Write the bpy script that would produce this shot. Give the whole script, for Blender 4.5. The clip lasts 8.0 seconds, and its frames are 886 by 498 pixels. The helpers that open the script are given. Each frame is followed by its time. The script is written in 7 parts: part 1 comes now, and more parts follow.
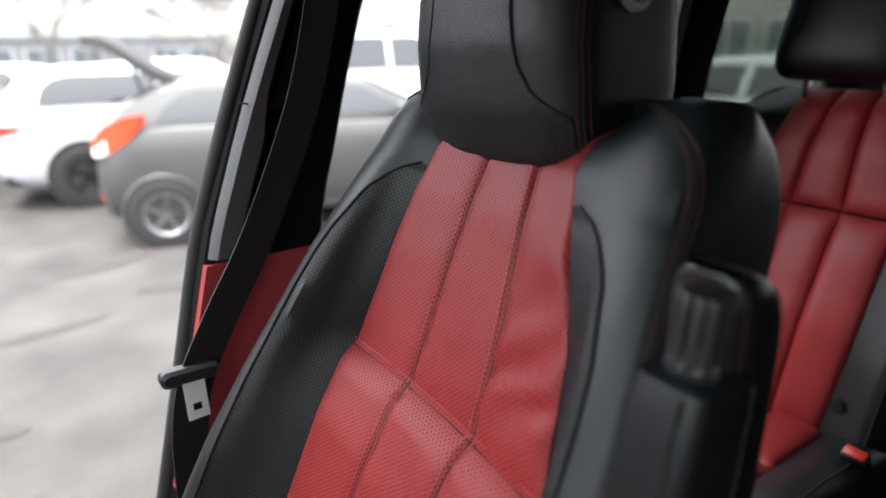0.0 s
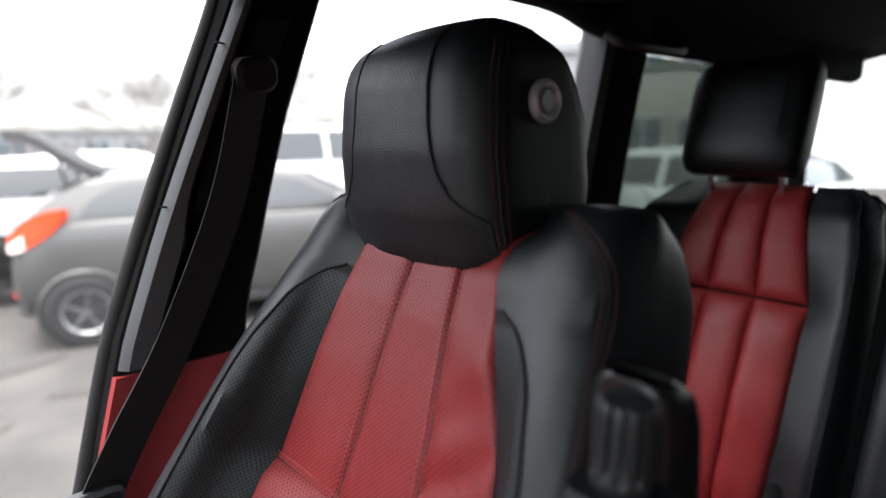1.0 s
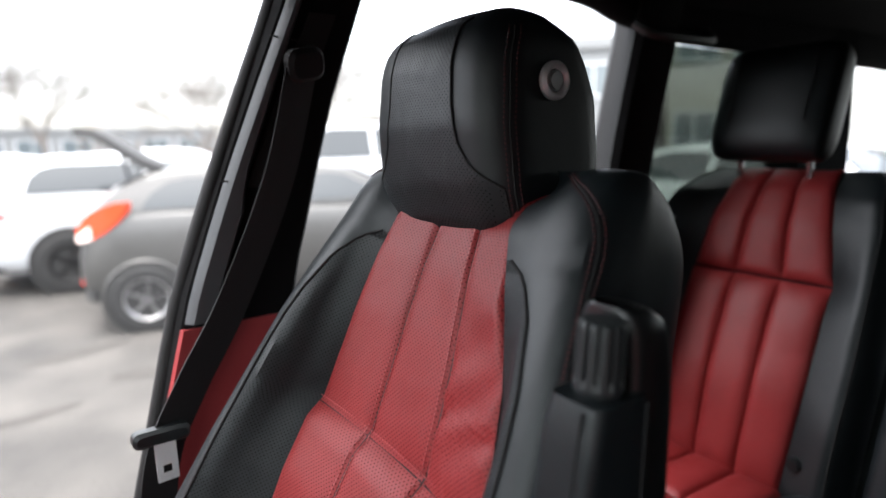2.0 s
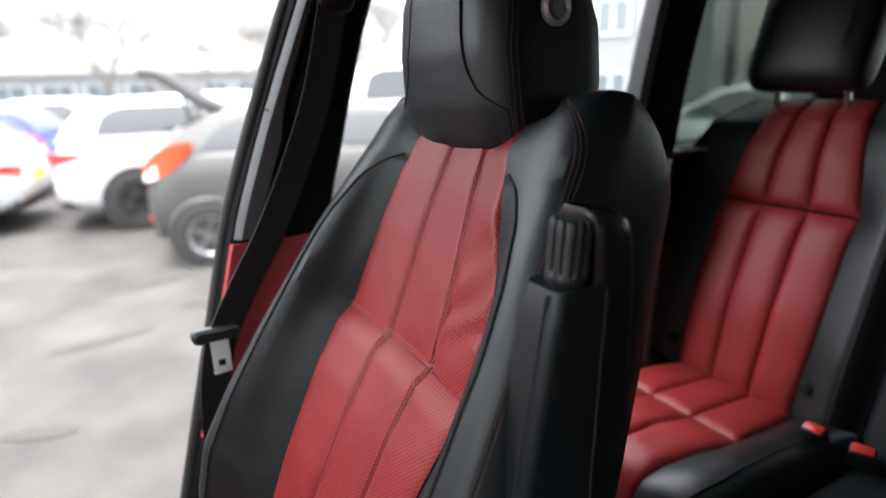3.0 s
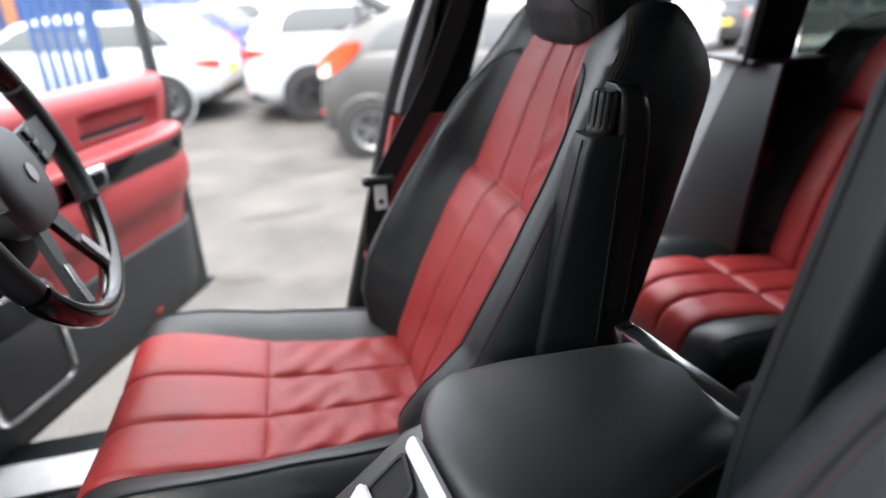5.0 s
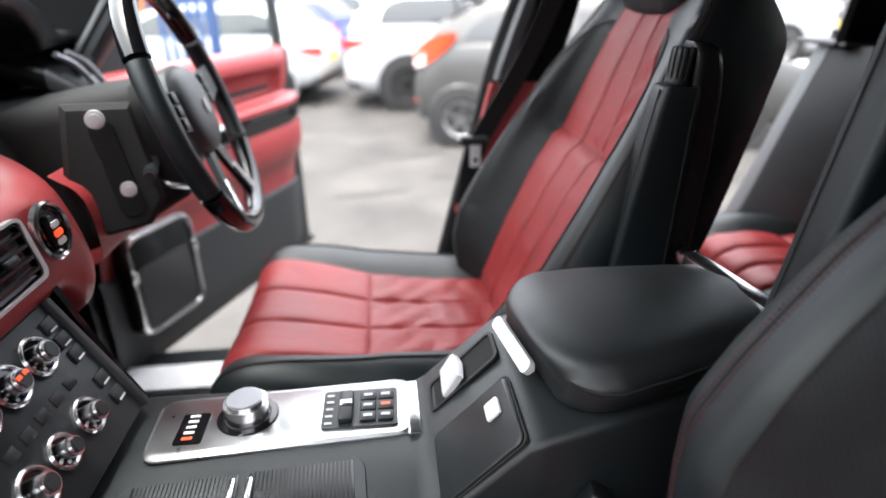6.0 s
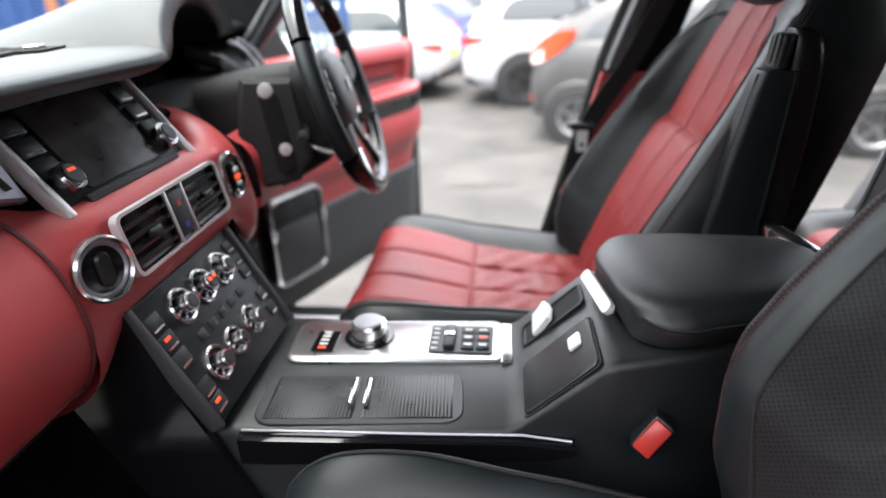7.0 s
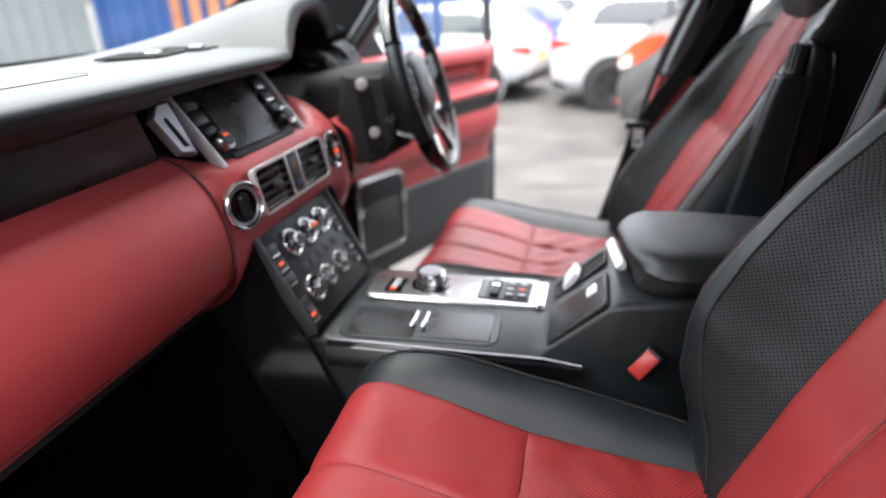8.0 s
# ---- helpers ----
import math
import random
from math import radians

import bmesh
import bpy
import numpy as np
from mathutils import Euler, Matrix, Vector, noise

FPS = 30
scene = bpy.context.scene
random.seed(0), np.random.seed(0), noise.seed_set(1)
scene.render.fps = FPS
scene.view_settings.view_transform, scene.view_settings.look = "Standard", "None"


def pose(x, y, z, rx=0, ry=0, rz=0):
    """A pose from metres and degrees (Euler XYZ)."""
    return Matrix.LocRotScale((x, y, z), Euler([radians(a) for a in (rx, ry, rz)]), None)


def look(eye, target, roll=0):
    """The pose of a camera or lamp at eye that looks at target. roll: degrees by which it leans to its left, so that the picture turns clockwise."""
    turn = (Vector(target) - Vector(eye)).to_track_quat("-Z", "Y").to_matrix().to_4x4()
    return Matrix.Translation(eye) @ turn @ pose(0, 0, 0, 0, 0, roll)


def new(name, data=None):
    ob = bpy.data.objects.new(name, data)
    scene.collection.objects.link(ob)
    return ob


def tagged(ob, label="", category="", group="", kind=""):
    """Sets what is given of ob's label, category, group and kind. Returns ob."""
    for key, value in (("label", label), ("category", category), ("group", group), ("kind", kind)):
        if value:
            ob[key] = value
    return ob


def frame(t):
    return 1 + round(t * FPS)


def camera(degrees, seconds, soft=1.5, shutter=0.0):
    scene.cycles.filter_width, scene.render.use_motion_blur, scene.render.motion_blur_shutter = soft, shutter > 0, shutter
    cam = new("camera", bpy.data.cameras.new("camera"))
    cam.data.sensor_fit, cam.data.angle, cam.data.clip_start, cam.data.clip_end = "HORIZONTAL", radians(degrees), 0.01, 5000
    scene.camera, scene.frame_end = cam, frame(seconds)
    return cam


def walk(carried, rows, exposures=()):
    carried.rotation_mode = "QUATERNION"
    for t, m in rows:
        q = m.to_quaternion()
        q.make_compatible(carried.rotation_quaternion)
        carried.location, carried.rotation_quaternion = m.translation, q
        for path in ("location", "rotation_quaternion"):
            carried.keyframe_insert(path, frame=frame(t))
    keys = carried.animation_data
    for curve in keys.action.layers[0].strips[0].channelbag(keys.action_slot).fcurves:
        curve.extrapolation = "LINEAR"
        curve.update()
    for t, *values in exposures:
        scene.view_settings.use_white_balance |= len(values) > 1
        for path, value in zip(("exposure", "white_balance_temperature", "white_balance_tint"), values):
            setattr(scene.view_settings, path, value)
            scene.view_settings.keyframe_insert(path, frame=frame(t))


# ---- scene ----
cam = camera(74.1, 8.0)
PATH = [
    (0.0, (0.081, 0.064, 1.552), (1.093, 1.664, 0.908), -1.1),
    (0.5, (0.108, 0.083, 1.563), (1.307, 1.637, 1.179), -1.2),
    (1.0, (0.097, 0.064, 1.564), (1.321, 1.603, 1.2), -1.1),
    (2.3, (0.067, -0.029, 1.54), (1.107, 1.634, 1.148), -1.6),
    (2.5, (0.07, -0.045, 1.539), (1.073, 1.628, 1.097), -1.7),
    (3.0, (0.07, -0.083, 1.529), (0.99, 1.606, 0.98), -1.8),
    (3.5, (0.061, -0.145, 1.528), (0.868, 1.567, 0.88), -1.9),
    (4.0, (0.048, -0.204, 1.535), (0.731, 1.534, 0.819), -1.8),
    (4.5, (0.034, -0.27, 1.544), (0.576, 1.494, 0.773), -1.7),
    (5.0, (0.021, -0.354, 1.541), (0.436, 1.423, 0.723), -1.9),
    (6.3, (-0.03, -0.539, 1.506), (0.019, 1.284, 0.686), -1.5),
    (6.5, (-0.026, -0.56, 1.507), (-0.055, 1.262, 0.684), -1.9),
    (7.0, (-0.024, -0.629, 1.504), (-0.227, 1.186, 0.688), -1.9),
    (7.5, (0.01, -0.715, 1.505), (-0.341, 1.08, 0.697), -1.8),
    (8.0, (0.045, -0.813, 1.523), (-0.425, 0.958, 0.72), -1.8),
]
walk(cam, [(t, look(eye, target, roll)) for t, eye, target, roll in PATH], [(0.0, 2.80), (0.5, 2.72), (1.0, 2.64), (1.5, 2.66), (2.6, 2.88), (8.0, 2.9)])
cam.data.dof.use_dof = True
cam.data.dof.focus_distance = 0.58
cam.data.dof.aperture_fstop = 2.5

# ---- daylight: bright overcast ----
world = bpy.data.worlds.new("overcast")
scene.world = world
world.use_nodes = True
wn = world.node_tree.nodes
wl = world.node_tree.links
sky = wn.new("ShaderNodeTexSky")
sky.sky_type = "NISHITA"
sky.sun_disc = False
sky.sun_elevation = radians(79)
sky.sun_rotation = radians(259)
sky.dust_density = 4.0
sky.air_density = 1.0
flat = wn.new("ShaderNodeHueSaturation")
flat.inputs["Saturation"].default_value = 0.36
wl.new(sky.outputs[0], flat.inputs["Color"])
wl.new(flat.outputs[0], wn["Background"].inputs["Color"])
wn["Background"].inputs["Strength"].default_value = 0.180

sun = new("sun", bpy.data.lights.new("sun", "SUN"))
sun.data.energy = 1.5
sun.data.angle = radians(140)
sun.data.color = (1.0, 0.985, 0.965)
sun.matrix_world = look((0, 0, 0), (0.20, 0.04, -0.979))
scene.view_settings.exposure = 2.9

# ---- materials ----


def material(name, color, rough=0.5, metal=0.0, grain=0.0, grain_size=800.0, stain=0.0, stain_size=6.0, bump=0.3, coat=0.0, spec=0.5, crease=0.0):
    """A node material with fine grain relief and large soft variation."""
    m = bpy.data.materials.new(name)
    m.use_nodes = True
    n, l = m.node_tree.nodes, m.node_tree.links
    b = n["Principled BSDF"]
    b.inputs["Base Color"].default_value = (*color, 1)
    b.inputs["Roughness"].default_value = rough
    b.inputs["Metallic"].default_value = metal
    b.inputs["Coat Weight"].default_value = coat
    b.inputs["Coat Roughness"].default_value = 0.04
    b.inputs["Specular IOR Level"].default_value = spec
    co = n.new("ShaderNodeTexCoord")
    if stain:
        t = n.new("ShaderNodeTexNoise")
        t.inputs["Scale"].default_value = stain_size
        t.inputs["Detail"].default_value = 6
        l.new(co.outputs["Object"], t.inputs["Vector"])
        mp = n.new("ShaderNodeMapRange")
        mp.inputs["From Min"].default_value, mp.inputs["From Max"].default_value = 0.3, 0.7
        mp.inputs["To Min"].default_value, mp.inputs["To Max"].default_value = 1 - stain, 1 + stain
        l.new(t.outputs[0], mp.inputs["Value"])
        mx = n.new("ShaderNodeMix")
        mx.data_type, mx.blend_type = "RGBA", "MULTIPLY"
        mx.inputs[0].default_value = 1
        mx.inputs[6].default_value = (*color, 1)
        l.new(mp.outputs[0], mx.inputs[7])
        l.new(mx.outputs[2], b.inputs["Base Color"])
        rr = n.new("ShaderNodeMapRange")
        rr.inputs["To Min"].default_value, rr.inputs["To Max"].default_value = max(rough - 0.1, 0.02), min(rough + 0.1, 1)
        l.new(t.outputs[0], rr.inputs["Value"])
        l.new(rr.outputs[0], b.inputs["Roughness"])
    if grain:
        v = n.new("ShaderNodeTexVoronoi" if grain > 0 else "ShaderNodeTexNoise")
        v.inputs["Scale"].default_value = grain_size
        l.new(co.outputs["Object"], v.inputs["Vector"])
        bp = n.new("ShaderNodeBump")
        bp.inputs["Strength"].default_value = bump
        bp.inputs["Distance"].default_value = abs(grain)
        l.new(v.outputs[0], bp.inputs["Height"])
        l.new(bp.outputs[0], b.inputs["Normal"])
    if crease:
        w = n.new("ShaderNodeTexNoise")
        w.inputs["Scale"].default_value = 26
        w.inputs["Detail"].default_value = 1
        w.inputs["Distortion"].default_value = 0.8
        l.new(co.outputs["Object"], w.inputs["Vector"])
        cb_ = n.new("ShaderNodeBump")
        cb_.inputs["Strength"].default_value = 0.35
        cb_.inputs["Distance"].default_value = crease
        l.new(w.outputs[0], cb_.inputs["Height"])
        if b.inputs["Normal"].is_linked:
            l.new(b.inputs["Normal"].links[0].from_socket, cb_.inputs["Normal"])
        l.new(cb_.outputs[0], b.inputs["Normal"])
    return m


def perforated(name, color, rough, pitch=0.0058, hole=0.14, spec=0.5):
    """Leather punched with rows of small holes; the mesh's UV map is in metres."""
    m = material(name, color, rough, spec=spec, grain=0.0005, grain_size=1100, stain=0.12, stain_size=5, bump=0.30, crease=0.0030)
    n, l = m.node_tree.nodes, m.node_tree.links
    b = n["Principled BSDF"]
    uv = n.new("ShaderNodeUVMap")
    uv.uv_map = "UVMap"
    dots = []
    for shift in (0.0, 0.5):
        mp = n.new("ShaderNodeVectorMath")
        mp.operation = "MULTIPLY_ADD"
        mp.inputs[1].default_value = (1 / pitch, 1 / pitch, 0)
        mp.inputs[2].default_value = (shift, shift, 0)
        l.new(uv.outputs[0], mp.inputs[0])
        fr = n.new("ShaderNodeVectorMath")
        fr.operation = "FRACTION"
        l.new(mp.outputs[0], fr.inputs[0])
        ds = n.new("ShaderNodeVectorMath")
        ds.operation = "DISTANCE"
        ds.inputs[1].default_value = (0.5, 0.5, 0)
        l.new(fr.outputs[0], ds.inputs[0])
        dots.append(ds)
    mn = n.new("ShaderNodeMath")
    mn.operation = "MINIMUM"
    l.new(dots[0].outputs["Value"], mn.inputs[0])
    l.new(dots[1].outputs["Value"], mn.inputs[1])
    mr = n.new("ShaderNodeMapRange")
    mr.inputs["From Min"].default_value, mr.inputs["From Max"].default_value = hole * 0.75, hole * 1.15
    l.new(mn.outputs[0], mr.inputs["Value"])
    old = b.inputs["Base Color"].links[0].from_socket
    mx = n.new("ShaderNodeMix")
    mx.data_type = "RGBA"
    mx.inputs[6].default_value = (color[0] * 0.10, color[1] * 0.08, color[2] * 0.08, 1)
    l.new(mr.outputs[0], mx.inputs[0])
    l.new(old, mx.inputs[7])
    l.new(mx.outputs[2], b.inputs["Base Color"])
    bp = n.new("ShaderNodeBump")
    bp.inputs["Strength"].default_value = 0.6
    bp.inputs["Distance"].default_value = 0.0011
    gl = n.new("ShaderNodeMath")
    gl.operation = "MULTIPLY"
    gl.inputs[1].default_value = spec
    l.new(mr.outputs[0], gl.inputs[0])
    l.new(gl.outputs[0], b.inputs["Specular IOR Level"])
    l.new(mr.outputs[0], bp.inputs["Height"])
    l.new(b.inputs["Normal"].links[0].from_socket, bp.inputs["Normal"])
    l.new(bp.outputs[0], b.inputs["Normal"])
    return m


RED = (0.226, 0.0205, 0.0215)
M = dict(
    leather=material("black leather", (0.0050, 0.0082, 0.0098), 0.46, grain=0.0005, grain_size=1300, spec=0.42, stain=0.15, stain_size=9, bump=0.22, crease=0.0012),
    leather_perf=perforated("perforated black leather", (0.0052, 0.0084, 0.0100), 0.46, pitch=0.0051, hole=0.130, spec=0.42),
    red=material("red leather", RED, 0.44, spec=0.27, grain=0.0005, grain_size=1200, stain=0.12, stain_size=7, bump=0.25, crease=0.0032),
    red_perf=perforated("perforated red leather", RED, 0.43, spec=0.27, pitch=0.0053, hole=0.125),
    red_vinyl=material("red soft trim", (0.315, 0.040, 0.043), 0.40, grain=0.0006, grain_size=900, stain=0.06, stain_size=4, bump=0.3),
    # lighter copy of the black leather; the lid's overhead sheen is in its colour
    lid_leather=material("black armrest leather lightened for sheen", (0.0125, 0.0145, 0.0155), 0.44, grain=0.0005, grain_size=1200, spec=0.55, stain=0.18, stain_size=12, bump=0.28, crease=0.0010),
    thread=material("dark red thread", (0.060, 0.009, 0.011), 0.6),
    thread_red=material("bright red thread", (0.33, 0.040, 0.042), 0.5),
    seam_red=material("shaded red seam", (0.030, 0.004, 0.005), 0.7),
    cord=material("black piping", (0.006, 0.006, 0.0065), 0.85),
    plastic=material("black moulded plastic", (0.0088, 0.0116, 0.0128), 0.44, grain=0.0005, grain_size=1100, stain=0.08, stain_size=12, bump=0.3),
    pad=material("charcoal dashboard pad", (0.0125, 0.0140, 0.0150), 0.54, spec=0.42, grain=0.0006, grain_size=900, stain=0.05, stain_size=5, bump=0.3),
    gloss=material("gloss black lacquer", (0.005, 0.005, 0.006), 0.08, spec=0.45),
    grey_trim=material("grey pillar trim", (0.028, 0.030, 0.033), 0.55, grain=-0.0005, grain_size=900, stain=0.06, bump=0.3),
    pillar_grey=material("mid grey pillar trim", (0.058, 0.062, 0.067), 0.55, grain=-0.0005, grain_size=900, stain=0.06, bump=0.3),
    cloth=material("black woven belt", (0.012, 0.012, 0.013), 0.75, grain=-0.001, grain_size=600, bump=0.5),
    carpet=material("black carpet", (0.003, 0.003, 0.0033), 0.95, spec=0.0, grain=-0.004, grain_size=300, stain=0.3, stain_size=20, bump=0.9),
    headliner=material("black roof lining", (0.006, 0.006, 0.0065), 0.95, spec=0.15, grain=-0.001, grain_size=500, bump=0.4),
    chrome=material("satin chrome", (0.64, 0.64, 0.65), 0.22, 1.0, stain=0.05, stain_size=30),
    alu=material("brushed aluminium plate", (0.60, 0.61, 0.62), 0.30, 1.0, grain=-0.0003, grain_size=900, stain=0.06, stain_size=20, bump=0.2),
    rubber=material("black rubber", (0.010, 0.010, 0.010), 0.7, grain=-0.001, grain_size=200, bump=0.4),
    # brownish base and cloudy stain paint in what the display reflects
    screen=material("display glass with painted reflections", (0.034, 0.031, 0.029), 0.20, spec=0.45, stain=0.55, stain_size=24),
    white=material("white legend", (0.6, 0.6, 0.6), 0.5),
    amber=material("red lamp legend", (0.7, 0.06, 0.02), 0.4),
    blue_dot=material("blue legend", (0.02, 0.05, 0.30), 0.4),
    buckle_red=material("red buckle button", (0.40, 0.026, 0.020), 0.35, stain=0.05),
    semi=material("semi gloss black plastic", (0.007, 0.0075, 0.008), 0.30, stain=0.08, stain_size=20),
    trim_dark=material("mid grey quarter trim", (0.046, 0.050, 0.055), 0.5, grain=0.0004, grain_size=1000, stain=0.08, stain_size=8, bump=0.25),
    satin=material("brushed satin metal", (0.42, 0.42, 0.43), 0.38, 1.0, stain=0.06, stain_size=40),
    silver_trim=material("silver grey trim", (0.30, 0.30, 0.33), 0.35, 0.5, stain=0.05, stain_size=20),
    hub_grey=material("grey airbag cover", (0.055, 0.057, 0.060), 0.5, grain=0.0006, grain_size=900, stain=0.06, bump=0.3),
    vent_silver=material("satin silver vent trim", (0.60, 0.60, 0.61), 0.34, 0.55, stain=0.05, stain_size=30),
    steel=material("bright stamped steel", (0.84, 0.85, 0.86), 0.45, 0.3, stain=0.05, stain_size=40),
)
for key in ("amber",):
    pb = M[key].node_tree.nodes["Principled BSDF"]
    pb.inputs["Emission Color"].default_value = (1.0, 0.10, 0.02, 1)
    pb.inputs["Emission Strength"].default_value = 0.12


def glass(name, tint, rough=0.0):
    m = bpy.data.materials.new(name)
    m.use_nodes = True
    n, l = m.node_tree.nodes, m.node_tree.links
    b = n["Principled BSDF"]
    b.inputs["Roughness"].default_value = 0.02
    b.inputs["Base Color"].default_value = (0.02, 0.02, 0.02, 1)
    tr = n.new("ShaderNodeBsdfTransparent")
    tr.inputs[0].default_value = (*tint, 1)
    gl = n.new("ShaderNodeBsdfGlossy")
    gl.inputs["Roughness"].default_value = 0.01
    mx = n.new("ShaderNodeMixShader")
    mx.inputs[0].default_value = 0.05
    l.new(tr.outputs[0], mx.inputs[1])
    l.new(gl.outputs[0], mx.inputs[2])
    l.new(mx.outputs[0], n["Material Output"].inputs[0])
    return m


M["glass"] = glass("clear car glass", (0.86, 0.90, 0.88))
M["rear_glass"] = glass("light tailgate glass", (0.62, 0.64, 0.63))
M["tint"] = glass("tinted privacy glass", (0.28, 0.31, 0.29))

# ---- mesh helpers ----


def part(name, bm, mat, parent=None, label="", smooth=True):
    """Links a bmesh as one mesh object, under a thing or a part."""
    bmesh.ops.recalc_face_normals(bm, faces=bm.faces)
    me = bpy.data.meshes.new(name)
    bm.to_mesh(me)
    bm.free()
    if smooth:
        me.polygons.foreach_set("use_smooth", [True] * len(me.polygons))
        me.set_sharp_from_angle(angle=radians(38))
    me.materials.append(M[mat] if isinstance(mat, str) else mat)
    ob = new(name, me)
    if parent is not None:
        ob.parent = parent
    if label:
        ob["label"] = label
    return ob


def thing(name, label, category, group="", kind="", at=(0, 0, 0)):
    ob = new(name)
    ob.location = at
    return tagged(ob, label, category, group, kind)


def lerp(x, xs, ys):
    return float(np.interp(x, xs, ys))


def eased(x, xs, ys, reach=0.030):
    """Like lerp, with its corners rounded off."""
    return sum(lerp(x + reach * k / 4, xs, ys) for k in range(-4, 5)) / 9


def spline(points, count):
    """Points of a smooth curve through the given ones."""
    pts = [Vector(p) for p in points]
    out = []
    segs = len(pts) - 1
    for i in range(count):
        f = i / (count - 1) * segs
        k = min(int(f), segs - 1)
        t = f - k
        p1, p2 = pts[k], pts[k + 1]
        p0 = pts[k - 1] if k else p1 * 2 - p2
        p3 = pts[k + 2] if k + 2 <= segs else p2 * 2 - p1
        out.append(0.5 * ((2 * p1) + (p2 - p0) * t + (2 * p0 - 5 * p1 + 4 * p2 - p3) * t * t + (3 * p1 - p0 - 3 * p2 + p3) * t ** 3))
    return out


def grid_bm(rows, uv=None, close=False):
    """A sheet through rows of points; uv: rows of (u, v) in metres."""
    bm = bmesh.new()
    vs = [[bm.verts.new(p) for p in row] for row in rows]
    lay = bm.loops.layers.uv.new("UVMap") if uv else None
    cols = len(rows[0])
    for i in range(len(rows) - 1):
        for j in range(cols if close else cols - 1):
            k = (j + 1) % cols
            f = bm.faces.new((vs[i][j], vs[i][k], vs[i + 1][k], vs[i + 1][j]))
            if lay:
                for lp, (a, b) in zip(f.loops, ((i, j), (i, k), (i + 1, k), (i + 1, j))):
                    lp[lay].uv = uv[a][b]
    return bm


def loft(rows, caps=True):
    """A closed skin through rings of points."""
    bm = grid_bm(rows, close=True)
    if caps:
        bm.verts.ensure_lookup_table()
        n = len(rows[0])
        bm.faces.new([bm.verts[i] for i in range(n)])
        bm.faces.new([bm.verts[len(bm.verts) - n + i] for i in range(n)])
    return bm


def tube(points, r, sides=6, close=False):
    pts = [Vector(p) for p in points]
    rows = []
    n = len(pts)
    up = Vector((0.13, 0.31, 0.94))
    for i, p in enumerate(pts):
        a = pts[(i - 1) % n] if (close or i) else p
        b = pts[(i + 1) % n] if (close or i < n - 1) else p
        d = (b - a).normalized()
        s = d.cross(up)
        s = s.normalized() if s.length > 1e-4 else d.orthogonal().normalized()
        w = s.cross(d)
        rows.append([p + (s * math.cos(k * math.tau / sides) + w * math.sin(k * math.tau / sides)) * r for k in range(sides)])
    if close:
        rows.append(rows[0])
        return grid_bm(rows, close=True)
    return loft(rows)


def dashes(points, pitch=0.0044, w=0.0007, fill=0.68):
    """A row of short stitches along a line."""
    pts = [Vector(p) for p in points]
    bm = bmesh.new()
    carry = 0.0
    for a, b in zip(pts, pts[1:]):
        ln = (b - a).length
        if ln < 1e-6:
            continue
        d = (b - a) / ln
        s = d.cross(Vector((0.31, 0.52, 0.79))).normalized()
        u = s.cross(d)
        while carry < ln:
            p, q = a + d * carry, a + d * (carry + pitch * fill)
            mid = (p + q) / 2
            r0 = [bm.verts.new(p + (s * x + u * y) * w * 0.5) for x, y in ((-1, -1), (1, -1), (1, 1), (-1, 1))]
            r1 = [bm.verts.new(mid + (s * x + u * y) * w) for x, y in ((-1, -1), (1, -1), (1, 1), (-1, 1))]
            r2 = [bm.verts.new(q + (s * x + u * y) * w * 0.5) for x, y in ((-1, -1), (1, -1), (1, 1), (-1, 1))]
            for g, h in ((r0, r1), (r1, r2)):
                for i in range(4):
                    bm.faces.new((g[i], g[(i + 1) % 4], h[(i + 1) % 4], h[i]))
            carry += pitch
        carry -= ln
    return bm


def box(x0, x1, y0, y1, z0, z1, bevel=0.0, seg=2):
    bm = bmesh.new()
    bmesh.ops.create_cube(bm, size=1)
    for v in bm.verts:
        v.co = Vector((x0 + (v.co.x + 0.5) * (x1 - x0), y0 + (v.co.y + 0.5) * (y1 - y0), z0 + (v.co.z + 0.5) * (z1 - z0)))
    if bevel:
        bmesh.ops.bevel(bm, geom=bm.edges[:], offset=bevel, segments=seg, affect="EDGES", profile=0.5)
    return bm


def moved(bm, m):
    bmesh.ops.transform(bm, matrix=m, verts=bm.verts)
    return bm


def join(*bms):
    out = bms[0]
    for b in bms[1:]:
        me = bpy.data.meshes.new("tmp")
        b.to_mesh(me)
        out.from_mesh(me)
        b.free()
        bpy.data.meshes.remove(me)
    return out


def disc(r, depth, seg=24, bevel=0.0, r2=None):
    """A round body along z, from 0 to depth."""
    bm = bmesh.new()
    bmesh.ops.create_cone(bm, cap_ends=True, segments=seg, radius1=r, radius2=r if r2 is None else r2, depth=depth)
    bmesh.ops.translate(bm, vec=(0, 0, depth / 2), verts=bm.verts)
    if bevel:
        es = [e for e in bm.edges if abs(e.verts[0].co.z - e.verts[1].co.z) < 1e-6]
        bmesh.ops.bevel(bm, geom=es, offset=bevel, segments=2, affect="EDGES")
    return bm


def ring(r_out, r_in, depth, seg=28, bevel=0.0):
    """A flat ring along z with an opening."""
    prof = [(r_in, 0), (r_out, 0), (r_out, depth - bevel), (r_out - bevel, depth), (r_in + bevel, depth), (r_in, depth - bevel)]
    rows = [[Vector((r * math.cos(a), r * math.sin(a), z)) for r, z in prof] for a in [k * math.tau / seg for k in range(seg + 1)]]
    return grid_bm(rows, close=True)


